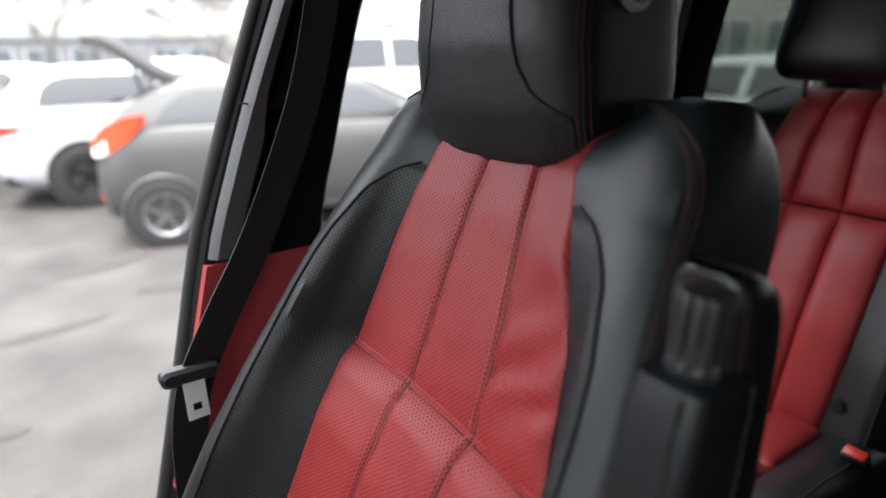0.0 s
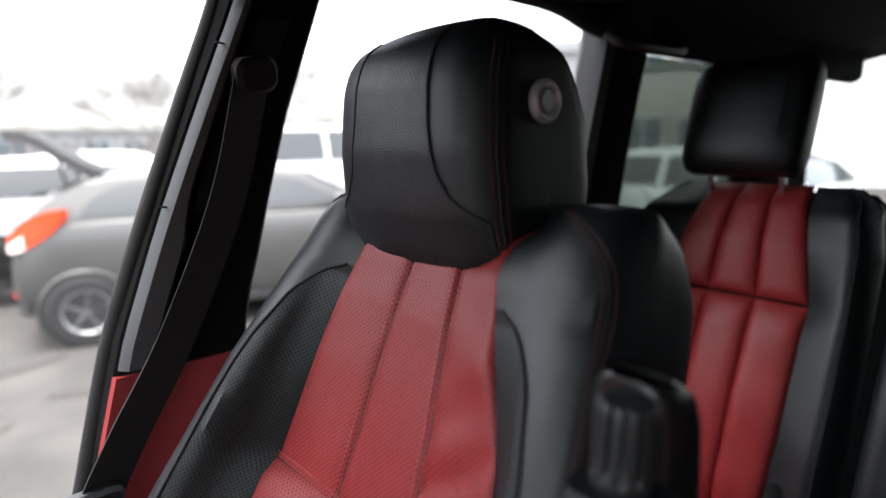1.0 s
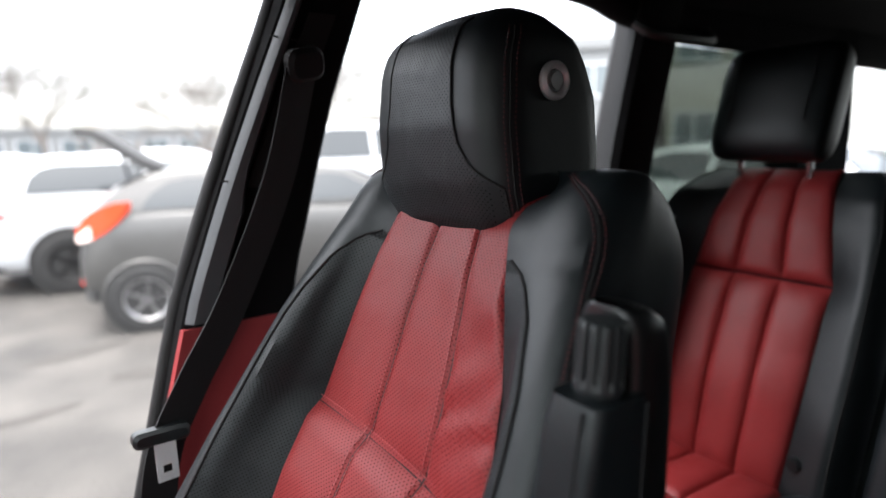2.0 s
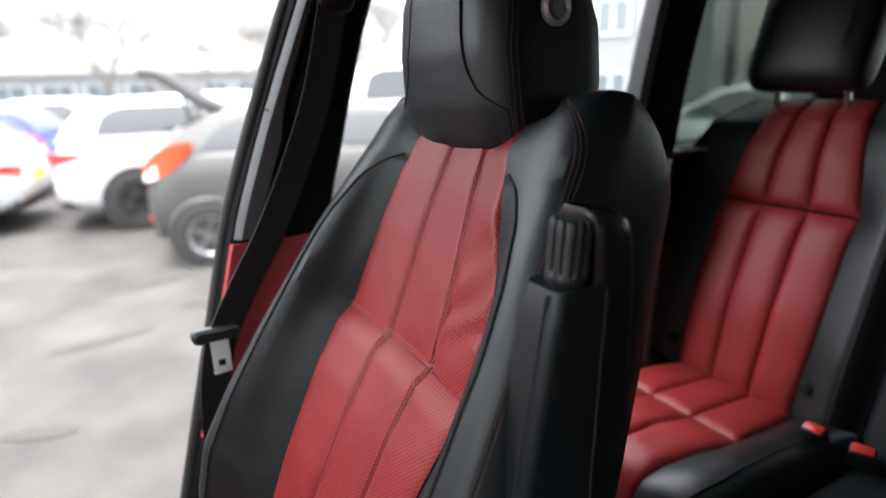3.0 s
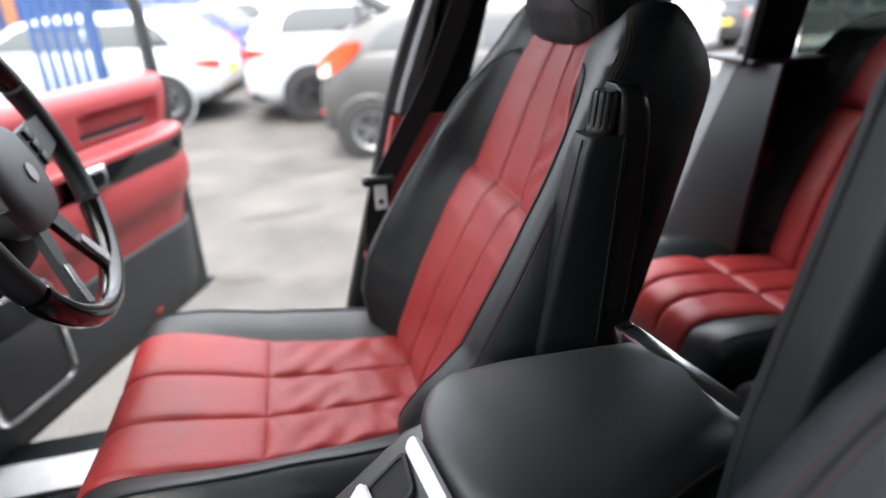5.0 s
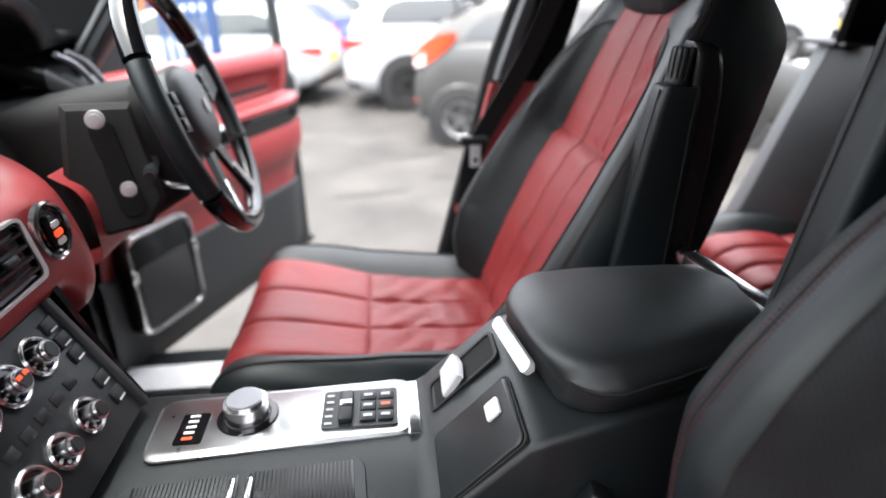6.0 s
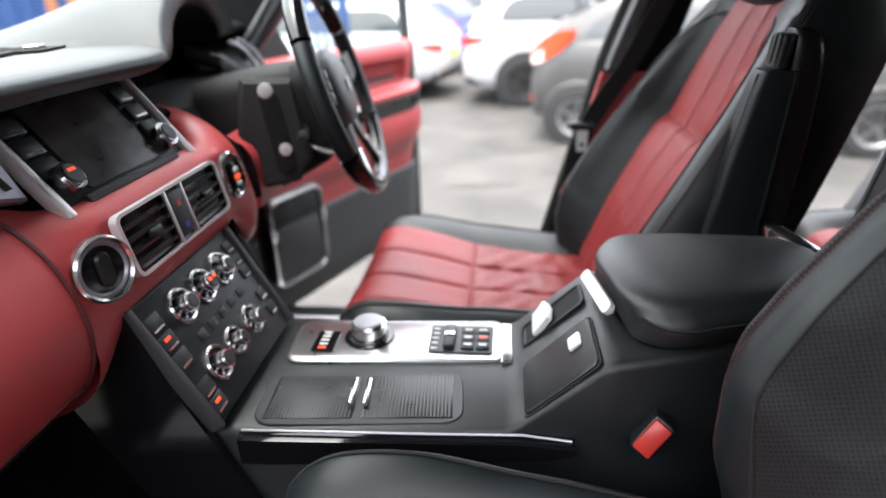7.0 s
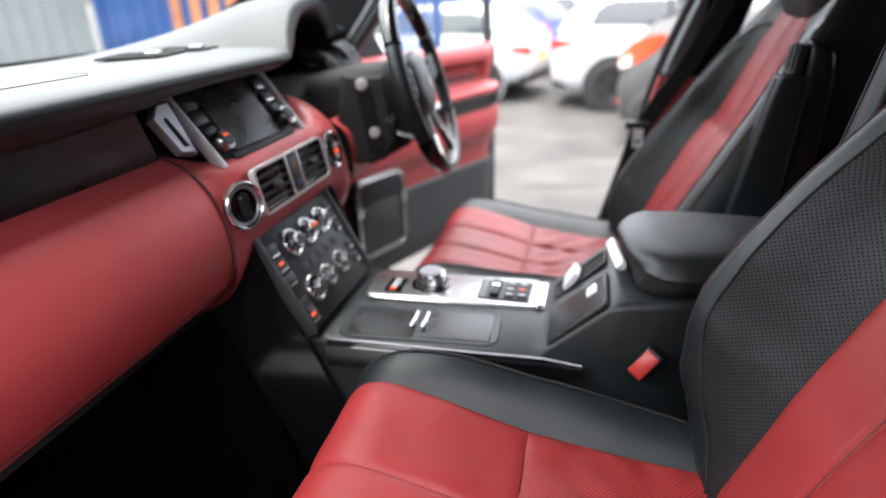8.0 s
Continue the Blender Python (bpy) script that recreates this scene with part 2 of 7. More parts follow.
def rounded(w, h, r, n=5):
    """The outline of a rounded rectangle about the origin."""
    out = []
    for cx, cy, a0 in ((w / 2 - r, h / 2 - r, 0), (-w / 2 + r, h / 2 - r, 90), (-w / 2 + r, -h / 2 + r, 180), (w / 2 - r, -h / 2 + r, 270)):
        for k in range(n):
            a = radians(a0 + 90 * k / (n - 1))
            out.append((cx + r * math.cos(a), cy + r * math.sin(a)))
    return out


def slab(outline, depth, bevel=0.0):
    """A plate with the outline in its plane, from z 0 to depth."""
    def shrink(o, d):
        cx = sum(p[0] for p in o) / len(o)
        cy = sum(p[1] for p in o) / len(o)
        xs = max(abs(p[0] - cx) for p in o)
        ys = max(abs(p[1] - cy) for p in o)
        return [(cx + (p[0] - cx) * (1 - d / xs), cy + (p[1] - cy) * (1 - d / ys)) for p in o]
    rows = [[Vector((*p, 0)) for p in outline], [Vector((*p, depth - bevel)) for p in outline]]
    if bevel:
        rows.append([Vector((*p, depth)) for p in shrink(outline, bevel)])
    return loft(rows)


def frame_plate(outer, inner, depth):
    """A flat surround between two outlines with the same count of points."""
    rows = []
    for a, b in zip(outer + outer[:1], inner + inner[:1]):
        rows.append([Vector((*b, 0)), Vector((*a, 0)), Vector((*a, depth)), Vector((*b, depth))])
    return grid_bm(rows, close=True)


def basis_at(origin, right, up):
    """A pose whose x is right, y is up, z their cross product."""
    r = Vector(right).normalized()
    u = Vector(up).normalized()
    n = r.cross(u).normalized()
    u = n.cross(r)
    return Matrix(((r.x, u.x, n.x, origin[0]), (r.y, u.y, n.y, origin[1]), (r.z, u.z, n.z, origin[2]), (0, 0, 0, 1)))

# ---- front seats ----
BACK_D = Vector((0.44, 0, 0.898)).normalized()
BACK_N = Vector((-0.898, 0, 0.44)).normalized()


def wrinkle(a, b, k):
    return noise.noise(Vector((a * 22 + k, b * 9 - k, k * 1.7)))


def front_seat(label, yc, m, dx, dz, inner=1.0, forward=0.0, arm_x=0.0, arm_y=0.0, arm_z=0.0):
    """A leather front seat; m = 1 has the folded-up armrest on its -y side, m = -1 on its +y side."""
    seat = thing("bucket_seat", label, "car seat", "front seats", at=(0, 0, 0))
    base = Vector((0.16 + dx, yc, 0.97 + dz))

    def P(s, y, p):
        v = base + BACK_D * s + BACK_N * p
        v.x -= forward
        v.y += m * y
        return v

    wi = lambda s: lerp(s, (-0.07, 0, 0.15, 0.32, 0.45, 0.555, 0.66), (0.112, 0.117, 0.133, 0.142, 0.123, 0.097, 0.090))
    wn = lambda s: lerp(s, (-0.07, 0, 0.15, 0.32, 0.42, 0.50, 0.555, 0.66), (0.116, 0.122, 0.140, 0.151, 0.132, 0.100, 0.078, 0.070))
    pin = lambda s: lerp(s, (-0.07, 0, 0.12, 0.24, 0.300, 0.325, 0.42, 0.50, 0.545, 0.575, 0.60, 0.66), (-0.015, 0.006, 0.011, 0.010, 0.004, -0.008, 0.001, 0.008, 0.008, -0.006, -0.035, -0.075))
    hb = lambda s: lerp(s, (-0.07, -0.03, 0.02, 0.08, 0.16, 0.24, 0.32, 0.40, 0.47, 0.53, 0.57, 0.60, 0.625), (0.0, 0.055, 0.086, 0.098, 0.095, 0.086, 0.076, 0.066, 0.054, 0.043, 0.038, 0.036, 0.034))
    yb = lambda s: lerp(s, (-0.07, 0, 0.1, 0.25, 0.4, 0.5, 0.57, 0.625), (0.170, 0.195, 0.208, 0.203, 0.187, 0.170, 0.158, 0.150))
    yo = lambda s: lerp(s, (-0.07, 0, 0.1, 0.25, 0.4, 0.5, 0.56, 0.60, 0.625), (0.200, 0.232, 0.245, 0.236, 0.210, 0.193, 0.187, 0.183, 0.174))
    tb = lambda s: lerp(s, (-0.07, 0.1, 0.30, 0.38, 0.48, 0.54, 0.58, 0.605, 0.625), (0.16, 0.158, 0.152, 0.146, 0.136, 0.127, 0.117, 0.106, 0.094))
    if m < 0:
        hb0, yo0, yb0 = hb, yo, yb
        late = lambda s: max(-0.07, s - lerp(s, (-0.07, 0.0, 0.12, 0.3, 0.5), (0.0, 0.02, 0.045, 0.035, 0.0)))
        hb = lambda s: (hb0(late(s)) + lerp(s, (0.0, 0.15, 0.5), (0.0, 0.012, 0.006))) * lerp(s, (-0.07, 0.0, 0.05, 0.10), (0.15, 0.66, 0.93, 1.03))
        yb = lambda s: yb0(late(s)) + 0.02
        yo = lambda s: yo0(late(s)) + lerp(s, (-0.06, 0.0, 0.06, 0.14), (-0.075, -0.006, 0.032, 0.052))
    S = [-0.07 + 0.63 * i / 66 for i in range(67)] + [0.56 + 0.056 * math.sin(math.pi / 2 * i / 12) for i in range(1, 13)]
    VS = lambda s: lerp(s, (-0.07, 0.1, 0.25, 0.36, 0.43, 0.48, 0.51, 0.52), (0.27, 0.28, 0.31, 0.33, 0.32, 0.27, 0.17, 0.05))
    if m < 0:
        VS = lambda s: lerp(s, (-0.07, 0.0, 0.05, 0.12, 0.25, 0.38, 0.45, 0.50, 0.52), (0.04, 0.14, 0.21, 0.26, 0.28, 0.27, 0.22, 0.13, 0.05))

    def bolster(s, side):
        w, h, b, o, t = (wi if side > 0 else wn)(s), hb(s), yb(s), yo(s), tb(s)
        if side < 0:
            h *= lerp(s, (0.0, 0.15, 0.38, 0.60), (1, inner, inner * 1.1, 0.5 + 0.5 * inner))
        a = pin(s) + 0.0075
        top = 1 - math.sqrt(max(0.0, 1 - max(0.0, (s - 0.555) / 0.061) ** 2))
        pts = [(w, a, 0), (w + 0.35 * (b - w), a + 0.42 * (h - a), 0), (b - 0.020, h - 0.004, 0), (b + 0.014, h - 0.006, 0), (o - 0.001, h - 0.036, 0), (o, 0.4 * h - 0.35 * t, 0), (o - 0.006, -0.68 * t, 0), (o - 0.028, -t, 0)]
        pts = [(y + (b - y) * top * (0.35 if y > b else 0.0), p + (-0.020 - p) * top * 0.93, 0) for y, p, _ in pts]
        fine = spline(pts, 57)
        vs = VS(s)
        ks = [vs * i / 7 for i in range(8)] + [vs + (1 - vs) * i / 18 for i in range(1, 19)]
        out = []
        for k in ks:
            f = k * 56
            i = min(int(f), 55)
            q = fine[i].lerp(fine[i + 1], f - i)
            out.append((side * q.x, q.y))
        return out

    # backrest: six red panels
    round_off = lambda s: 0.93 * (1 - math.sqrt(max(0.0, 1 - max(0.0, (s - 0.555) / 0.061) ** 2)))
    backrest = part("backrest", grid_bm([[P(s, y, -tb(s) + (tb(s) - 0.024) * round_off(s) - 0.012 * (1 - round_off(s)) * math.cos(math.pi * y / (2 * (yo(s) - 0.03)))) for y in np.linspace(-yo(s) + 0.03, yo(s) - 0.03, 13)] for s in S]), "leather", seat, "plain black leather back of the seat")
    puff = lambda f: 1 - abs(2 * f - 1) ** 10
    fr = [0, 0.02, 0.05, 0.10, 0.2, 0.35, 0.5, 0.65, 0.8, 0.9, 0.95, 0.98, 1]
    for r, (s0, s1) in enumerate(((-0.05, 0.3195), (0.3200, 0.60))):
        for c in range(3):
            rows, uv = [], []
            seed = r * 7 + c * 3 + (0 if m > 0 else 11)
            for fs in [0, 0.01, 0.025, 0.05] + list(np.linspace(0.08, 0.92, 34)) + [0.95, 0.975, 0.99, 1]:
                s = s0 + (s1 - s0) * fs
                row, ur = [], []
                for f in fr:
                    seam = (-1, -0.40, 0.30, 1)
                    y = seam[c] + (seam[c + 1] - seam[c]) * f
                    y *= wi(s) if y > 0 else wn(s)
                    dish = 0.012 * (y / wi(s)) ** 2
                    p = pin(s) + dish - 0.0040 + 0.0043 * puff(f) * (1 - 0.8 * abs(2 * fs - 1) ** 24)
                    crease = (0.0048 if c == 0 and r == 1 else 0.0016) * wrinkle(s, y, seed) * puff(f)
                    if c == 0 and r == 1:
                        crease += 0.0036 * math.sin((s * 1.0 + y * 0.9) * 115 + 3 * wrinkle(s, y, 5)) * math.exp(-((s - 0.39) / 0.05) ** 2) * puff(f)
                    row.append(P(s, y, p + crease))
                    ur.append((y, s))
                rows.append(row)
                uv.append(ur)
            part("panel", grid_bm(rows, uv), "red_perf" if r == 1 or m > 0 else "red", backrest, "perforated red leather panel between seams")
    def face(s, y):
        return pin(s) + 0.012 * (y / wi(s)) ** 2 - 0.0035
    for k in (-0.40, 0.30):
        line = [(s, k * (wi(s) if k > 0 else wn(s))) for s in np.linspace(-0.045, 0.585, 60)]
        part("seam", tube([P(s, y, face(s, y) - 0.0002) for s, y in line], 0.0008, 5), "seam_red", backrest)
        for off in (-0.0050, 0.0050):
            part("stitching", dashes([P(s, y + off, face(s, y) + 0.0024) for s, y in line]), "thread_red", backrest, "red stitches beside the seam")
    part("seam", tube([P(0.3198, y, face(0.3198, y) - 0.0004) for y in np.linspace(-wn(0.32), wi(0.32), 20)], 0.0009, 5), "seam_red", backrest)
    part("stitching", dashes([P(0.3265, y, face(0.3265, y) + 0.0028) for y in np.linspace(-wn(0.32), wi(0.32), 24)]), "thread_red", backrest, "red stitches beside the seam")
    # black side bolsters with their perforated inner flank
    for side in (-1, 1):
        rings = [bolster(s, side) for s in S]
        rows = [[P(s, *q) for q in rg[7:]] for s, rg in zip(S, rings)]
        bol = part("bolster", grid_bm(rows), "leather", backrest, "black leather side bolster")
        across = lambda rg, k: sum(math.hypot(rg[j + 1][0] - rg[j][0], rg[j + 1][1] - rg[j][1]) for j in range(k))
        low = [(s, rg) for s, rg in zip(S, rings) if s < 0.522]
        part("inner_flank", grid_bm([[P(s, *q) for q in rg[:8]] for s, rg in low], [[(across(rg, k), s) for k in range(8)] for s, rg in low]), "leather_perf", bol, "perforated black leather flank")
        up = [(s, rg) for s, rg in zip(S, rings) if s > 0.510]
        part("upper_flank", grid_bm([[P(s, *q) for q in rg[:8]] for s, rg in up]), "leather", bol)
        part("piping", tube([P(s, rg[7][0], rg[7][1] + 0.0006) for s, rg in low], 0.0016), "cord", bol)
        run = [(s, rg) for s, rg in zip(S, rings) if -0.02 < s < 0.6135]

        def along(col, f, lift):
            out = []
            for s, rg in run:
                c = 7 + ((0.465 - 0.36 * max(0.0, (s - 0.535) / 0.077) ** 2.6) + (0.0 if side < 0 else 0.055) - VS(s)) / (1 - VS(s)) * 18 + f
                k = int(c)
                t = c - k
                q = (rg[k][0] + (rg[k + 1][0] - rg[k][0]) * t, rg[k][1] + (rg[k + 1][1] - rg[k][1]) * t)
                out.append(P(s, q[0] + side * lift * 0.6, q[1] + lift * 0.8))
            return out
        part("seam", tube(along(15, 0.0, 0.0003), 0.0013, 5), "cord", bol)
        for f in (-0.40, 0.40):
            part("stitching", dashes(along(15, f, 0.0006)), "thread", bol, "dark red stitches")
    # closing strip over the top
    tops = [(s, s) for s in S if 0.53 < s < 0.605]
    part("top_roll", grid_bm([[P(s, y, pin(s) - 0.004) for y in np.linspace(-wi(s) - 0.012, wi(s) + 0.012, 9)] for s, _ in tops] + [[P(0.60, y, -0.09) for y in np.linspace(-0.11, 0.11, 9)]]), "leather", backrest)

    # headrest, a padded block standing nearly upright
    head_x, head_y, head_z = base.x - 0.16 - forward, yc + m * 0.041, base.z - 0.97
    Z0, Z1 = 1.452, 1.661

    def hring(z):
        f = (z - Z0) / (Z1 - Z0)
        xf = lerp(f, (0, 0.08, 0.25, 0.5, 0.75, 0.92, 1), (0.396, 0.386, 0.378, 0.374, 0.378, 0.388, 0.408))
        xb = lerp(f, (0, 0.12, 0.35, 0.6, 0.75, 0.85, 0.95, 1), (0.502, 0.517, 0.522, 0.519, 0.508, 0.496, 0.476, 0.455))
        w = lerp(f, (0, 0.03, 0.08, 0.16, 0.3, 0.6, 0.85, 0.95, 1), (0.102, 0.109, 0.112, 0.113, 0.113, 0.111, 0.107, 0.100, 0.086))
        cap = math.sqrt(max(0.0, 1 - max(0.0, (f - 0.80) / 0.20) ** 2.4))
        mid = (xf + xb) / 2 + 0.006 * (1 - cap)
        half = (xb - xf) / 2 * (0.40 + 0.60 * cap)
        xf, xb = mid - half, mid + half
        w *= 0.66 + 0.34 * cap
        r = min(0.032, half * 0.84)
        out = []
        for cx, cy, a0 in ((xf + r, w - r, 90), (xf + r, -w + r, 180), (xb - r, -w + r, 270), (xb - r, w - r, 0)):
            for k in range(8):
                a = radians(a0 + 90 * k / 7)
                out.append((cx + r * math.cos(a), cy + r * math.sin(a)))
        full = []
        for i, (a, b) in enumerate(zip(out, out[1:] + out[:1])):
            full.append(a)
            if i % 8 == 7:
                full += [(a[0] + (b[0] - a[0]) * t, a[1] + (b[1] - a[1]) * t) for t in (0.17, 0.33, 0.5, 0.67, 0.83)]
        return [(x + 0.010 * (y / w) ** 2 * max(0.0, (xb - x) / (xb - xf)), y) for x, y in full]

    def HP(x, y, z):
        drop = 0.26 * max(0.0, y) * max(0.0, 1 - (z - Z0) / (Z1 - Z0)) ** 3
        return Vector((head_x + x, head_y + m * y, head_z + z - drop))
    hz = [Z0 + (Z1 - Z0) * (0.5 - 0.5 * math.cos(math.pi * i / 40)) for i in range(41)]
    head = part("headrest", loft([[HP(x, y, z) for x, y in hring(z)] for z in hz]), "leather", seat, "black leather headrest with seams")

    def on_head(z, y, lift=0.0):
        ringz = hring(z)
        half = (min(q[0] for q in ringz) + max(q[0] for q in ringz)) / 2
        rg = sorted((q[1], q[0]) for q in ringz if q[0] <= half)
        return HP(float(np.interp(y, [q[0] for q in rg], [q[1] for q in rg])) - lift, y, z)
    edge = lambda z: lerp((z - Z0) / (Z1 - Z0), (0, 0.24, 0.275, 0.33, 0.42, 0.60, 1), (0.106, 0.105, 0.093, 0.076, 0.063, 0.055, 0.050))
    hss = list(np.linspace(Z0 + 0.004, Z1 - 0.010, 40))
    part("face_panel", grid_bm([[on_head(z, edge(z) * f, 0.0010) for f in np.linspace(-1, 1, 17)] for z in hss], [[(edge(z) * f, z) for f in np.linspace(-1, 1, 17)] for z in hss]), "leather_perf", head, "perforated black leather face")
    for side in (-1, 1):
        part("seam", tube([on_head(z, side * edge(z), 0.0008) for z in hss], 0.0013), "cord", head)
        def edge_line(dx, dy):
            return [HP(min(q[0] for q in hring(z)) + 0.0215 + dx, side * (max(q[1] for q in hring(z)) - 0.0006 - dy), z) for z in hss[1:-3]]
        part("seam", tube(edge_line(0.003, 0.0010), 0.0010, 5), "cord", head)
        for dx, dy in ((-0.0025, 0.0026), (0.0085, 0.0)):
            part("stitching", dashes(edge_line(dx, dy)), "thread", head, "dark red stitches")
        mt = basis_at(HP(0.447, side * 0.1112, 1.592), (-1, 0, 0) if side * m > 0 else (1, 0, 0), (0, 0, 1))
        but = part("tilt_button", moved(ring(0.0168, 0.0098, 0.0062, 36, 0.0028), mt), "vent_silver", head, "satin chrome tilt button")
        part("button_cap", moved(disc(0.0090, 0.0050, 28, 0.0016), mt), "satin", but)
        part("button_gap", moved(disc(0.0100, 0.0020, 28), mt), "cord", but)
        part("headrest_post", tube([HP(0.455, side * 0.05, 1.44), HP(0.45, side * 0.05, 1.50)], 0.006, 10), "chrome", head)

    # cushion
    X = lambda u: base.x - 0.02 - u
    wc = lambda u: eased(u, (0, 0.15, 0.30, 0.44, 0.50), (0.126, 0.142, 0.165, 0.178, 0.180) if m > 0 else (0.168, 0.176, 0.186, 0.196, 0.198))
    xc = lambda u: u if u < 0.425 else lerp(u, (0.425, 0.45, 0.48, 0.56), (0.425, 0.447, 0.458, 0.452))
    zq = lambda u: eased(u, (-0.06, 0, 0.10, 0.22, 0.33, 0.39, 0.425, 0.45, 0.48, 0.56), (-0.03, -0.026, -0.022, -0.012, 0.014, 0.025, 0.020, 0.002, -0.035, -0.13), 0.018)

    def C(u, y, z):
        return Vector((X(xc(u)), yc + m * y, base.z + zq(u) + z))
    cushion = part("cushion", box(base.x - 0.40, base.x + 0.04, yc - 0.20, yc + 0.20, base.z - 0.19, base.z - 0.075, 0.02), "leather", seat, "black leather cushion side")
    for r, (u0, u1) in enumerate(((-0.05, 0.2238), (0.2242, 0.56))):
        for c in range(3):
            rows, uv = [], []
            for fs in [0, 0.012, 0.03, 0.06] + list(np.linspace(0.1, 0.9, 30)) + [0.94, 0.97, 0.988, 1]:
                u = u0 + (u1 - u0) * fs
                row, ur = [], []
                for f in fr:
                    y = wc(u) * (-1 + 2 * (c + f) / 3)
                    k = 0.0055 * wrinkle(u * 1.4, y * 2.2, 3.1 + c + m) * puff(f) if r == 0 else (0.0012 if m > 0 else 0.0042) * wrinkle(u * 0.9, y * 1.6, c + 0.4) * puff(f)
                    if r == 1 and m < 0:
                        k += 0.0020 * math.sin((u + 0.8 * y) * 150 + 4 * wrinkle(u, y, 2)) * max(0.0, wrinkle(u * 0.5, y * 0.9, 7)) * puff(f)
                    if r == 0:
                        k += 0.0030 * math.sin(u * 95 + 5 * y / 0.05 + c) * math.exp(-((u - 0.15) / 0.06) ** 2) * puff(f)
                    row.append(C(u, y, 0.010 * (y / wc(u)) ** 2 - 0.005 + 0.006 * puff(f) * (1 - 0.75 * abs(2 * fs - 1) ** 24) + k))
                    ur.append((y, u))
                rows.append(row)
                uv.append(ur)
            part("panel", grid_bm(rows, uv), "red" if r == 1 else "red_perf", cushion, "creased red leather cushion panel" if r == 0 else "smooth red leather cushion panel")
    U = [-0.05 + 0.61 * i / 50 for i in range(51)]
    hc = lambda u: eased(u, (-0.05, 0.05, 0.2, 0.33, 0.42, 0.47, 0.56), (0.035, 0.045, 0.050, 0.032, 0.012, 0.0, -0.005) if m > 0 else (0.016, 0.026, 0.042, 0.036, 0.014, 0.0, -0.005))
    oc = lambda u: eased(u, (-0.05, 0.1, 0.3, 0.42, 0.47, 0.56), (0.235, 0.258, 0.265, 0.255, 0.238, 0.232))
    for side in (-1, 1):
        rows = []
        for u in U:
            w, h, o = wc(u), hc(u) * (0.50 if side > 0 and m > 0 else 1.0), oc(u)
            pts = [(w, 0.004, 0), (w + 0.3 * (o - w), 0.006 + 0.62 * h, 0), (w + 0.62 * (o - w), h + 0.004, 0), (o - 0.010, h - 0.014, 0), (o, h - 0.055, 0), (o - 0.004, -0.09, 0), (o - 0.02, -0.15, 0)]
            q = spline(pts, 25)
            rows.append([C(u, side * a.x, a.y * (1 if a.y > 0 else lerp(u, (0.42, 0.56), (1, 0.35)))) for a in q])
        bol = part("cushion_bolster", grid_bm(rows), "leather", cushion, "black leather cushion bolster")
        part("piping", tube([r[8] + Vector((0, 0, 0.0010)) for r in rows[2:44]], 0.0020), "cord", bol)
        part("stitching", tube([r[15] + Vector((0, m * side * 0.0006, 0.0006)) for r in rows[2:44]], 0.001, 5), "thread", bol)
    part("seat_base", box(base.x - 0.36, base.x + 0.05, yc - 0.21, yc + 0.21, base.z - 0.30, base.z - 0.17, 0.015), "plastic", seat, "black plastic seat base")
    for side in (-1, 1):
        part("seat_rail", box(base.x - 0.34, base.x + 0.12, yc + side * 0.17 - 0.02, yc + side * 0.17 + 0.02, 0.618, base.z - 0.29, 0.004), "plastic", seat)

    # folded-up armrest beside the backrest
    def A(x, y, z):
        return Vector((base.x - 0.153 - forward + x + arm_x, yc - m * (0.447 - y + arm_y), base.z - 0.980 + z + arm_z))
    cx = lambda z: lerp(z, (1.02, 1.15, 1.40), (0.293, 0.300, 0.329))
    wx = lambda z: lerp(z, (1.02, 1.15, 1.30, 1.40), (0.088, 0.086, 0.066, 0.052))
    arm_rows = []
    for z in np.linspace(1.02, 1.400, 24):
        k = 1 - 0.10 * max(0, (z - 1.392) / 0.008) - 0.1 * max(0, (1.03 - z) / 0.01)
        arm_rows.append([A(cx(z) + a, 0.222 + b, z) for a, b in rounded(wx(z) * k, 0.046 * k, 0.009, 5)])
    arm = part("armrest", loft(arm_rows), "leather", seat, "black leather folded-up armrest")
    zz = np.linspace(1.03, 1.397, 14)
    part("seam", tube([A(cx(z) - wx(z) / 2 - 0.0002, 0.211, z) for z in zz], 0.0012, 5), "cord", arm)
    part("seam", tube([A(cx(z) + wx(z) / 2 - 0.010, 0.1986, z) for z in zz], 0.0010, 5), "cord", arm)
    krows = []
    for f in (0, 0.04, 0.10, 0.16, 0.20, 0.26, 0.5, 0.8, 0.92, 0.97, 1.0):
        z = 1.400 + 0.046 * f
        k = lerp(f, (0, 0.04, 0.10, 0.5, 0.92, 0.97, 1), (0.88, 0.97, 1.0, 1.0, 0.99, 0.95, 0.86))
        depth = lerp(f, (0.16, 0.24, 1.0), (0.0, 0.0030, 0.0030))
        rg = []
        for i in range(120):
            a = i / 120 * math.tau
            g = min(1.0, max(0.0, (math.cos(a * 12) - 0.25) * 2.2))
            rg.append(A(0.3265 + (0.0142 - depth * g) * k * math.cos(a) + 0.004 * f, 0.221 + (0.0168 - depth * g) * k * math.sin(a), z))
        krows.append(rg)
    part("adjuster_knob", loft(krows), "plastic", arm, "ribbed black adjuster knob")
    crows = []
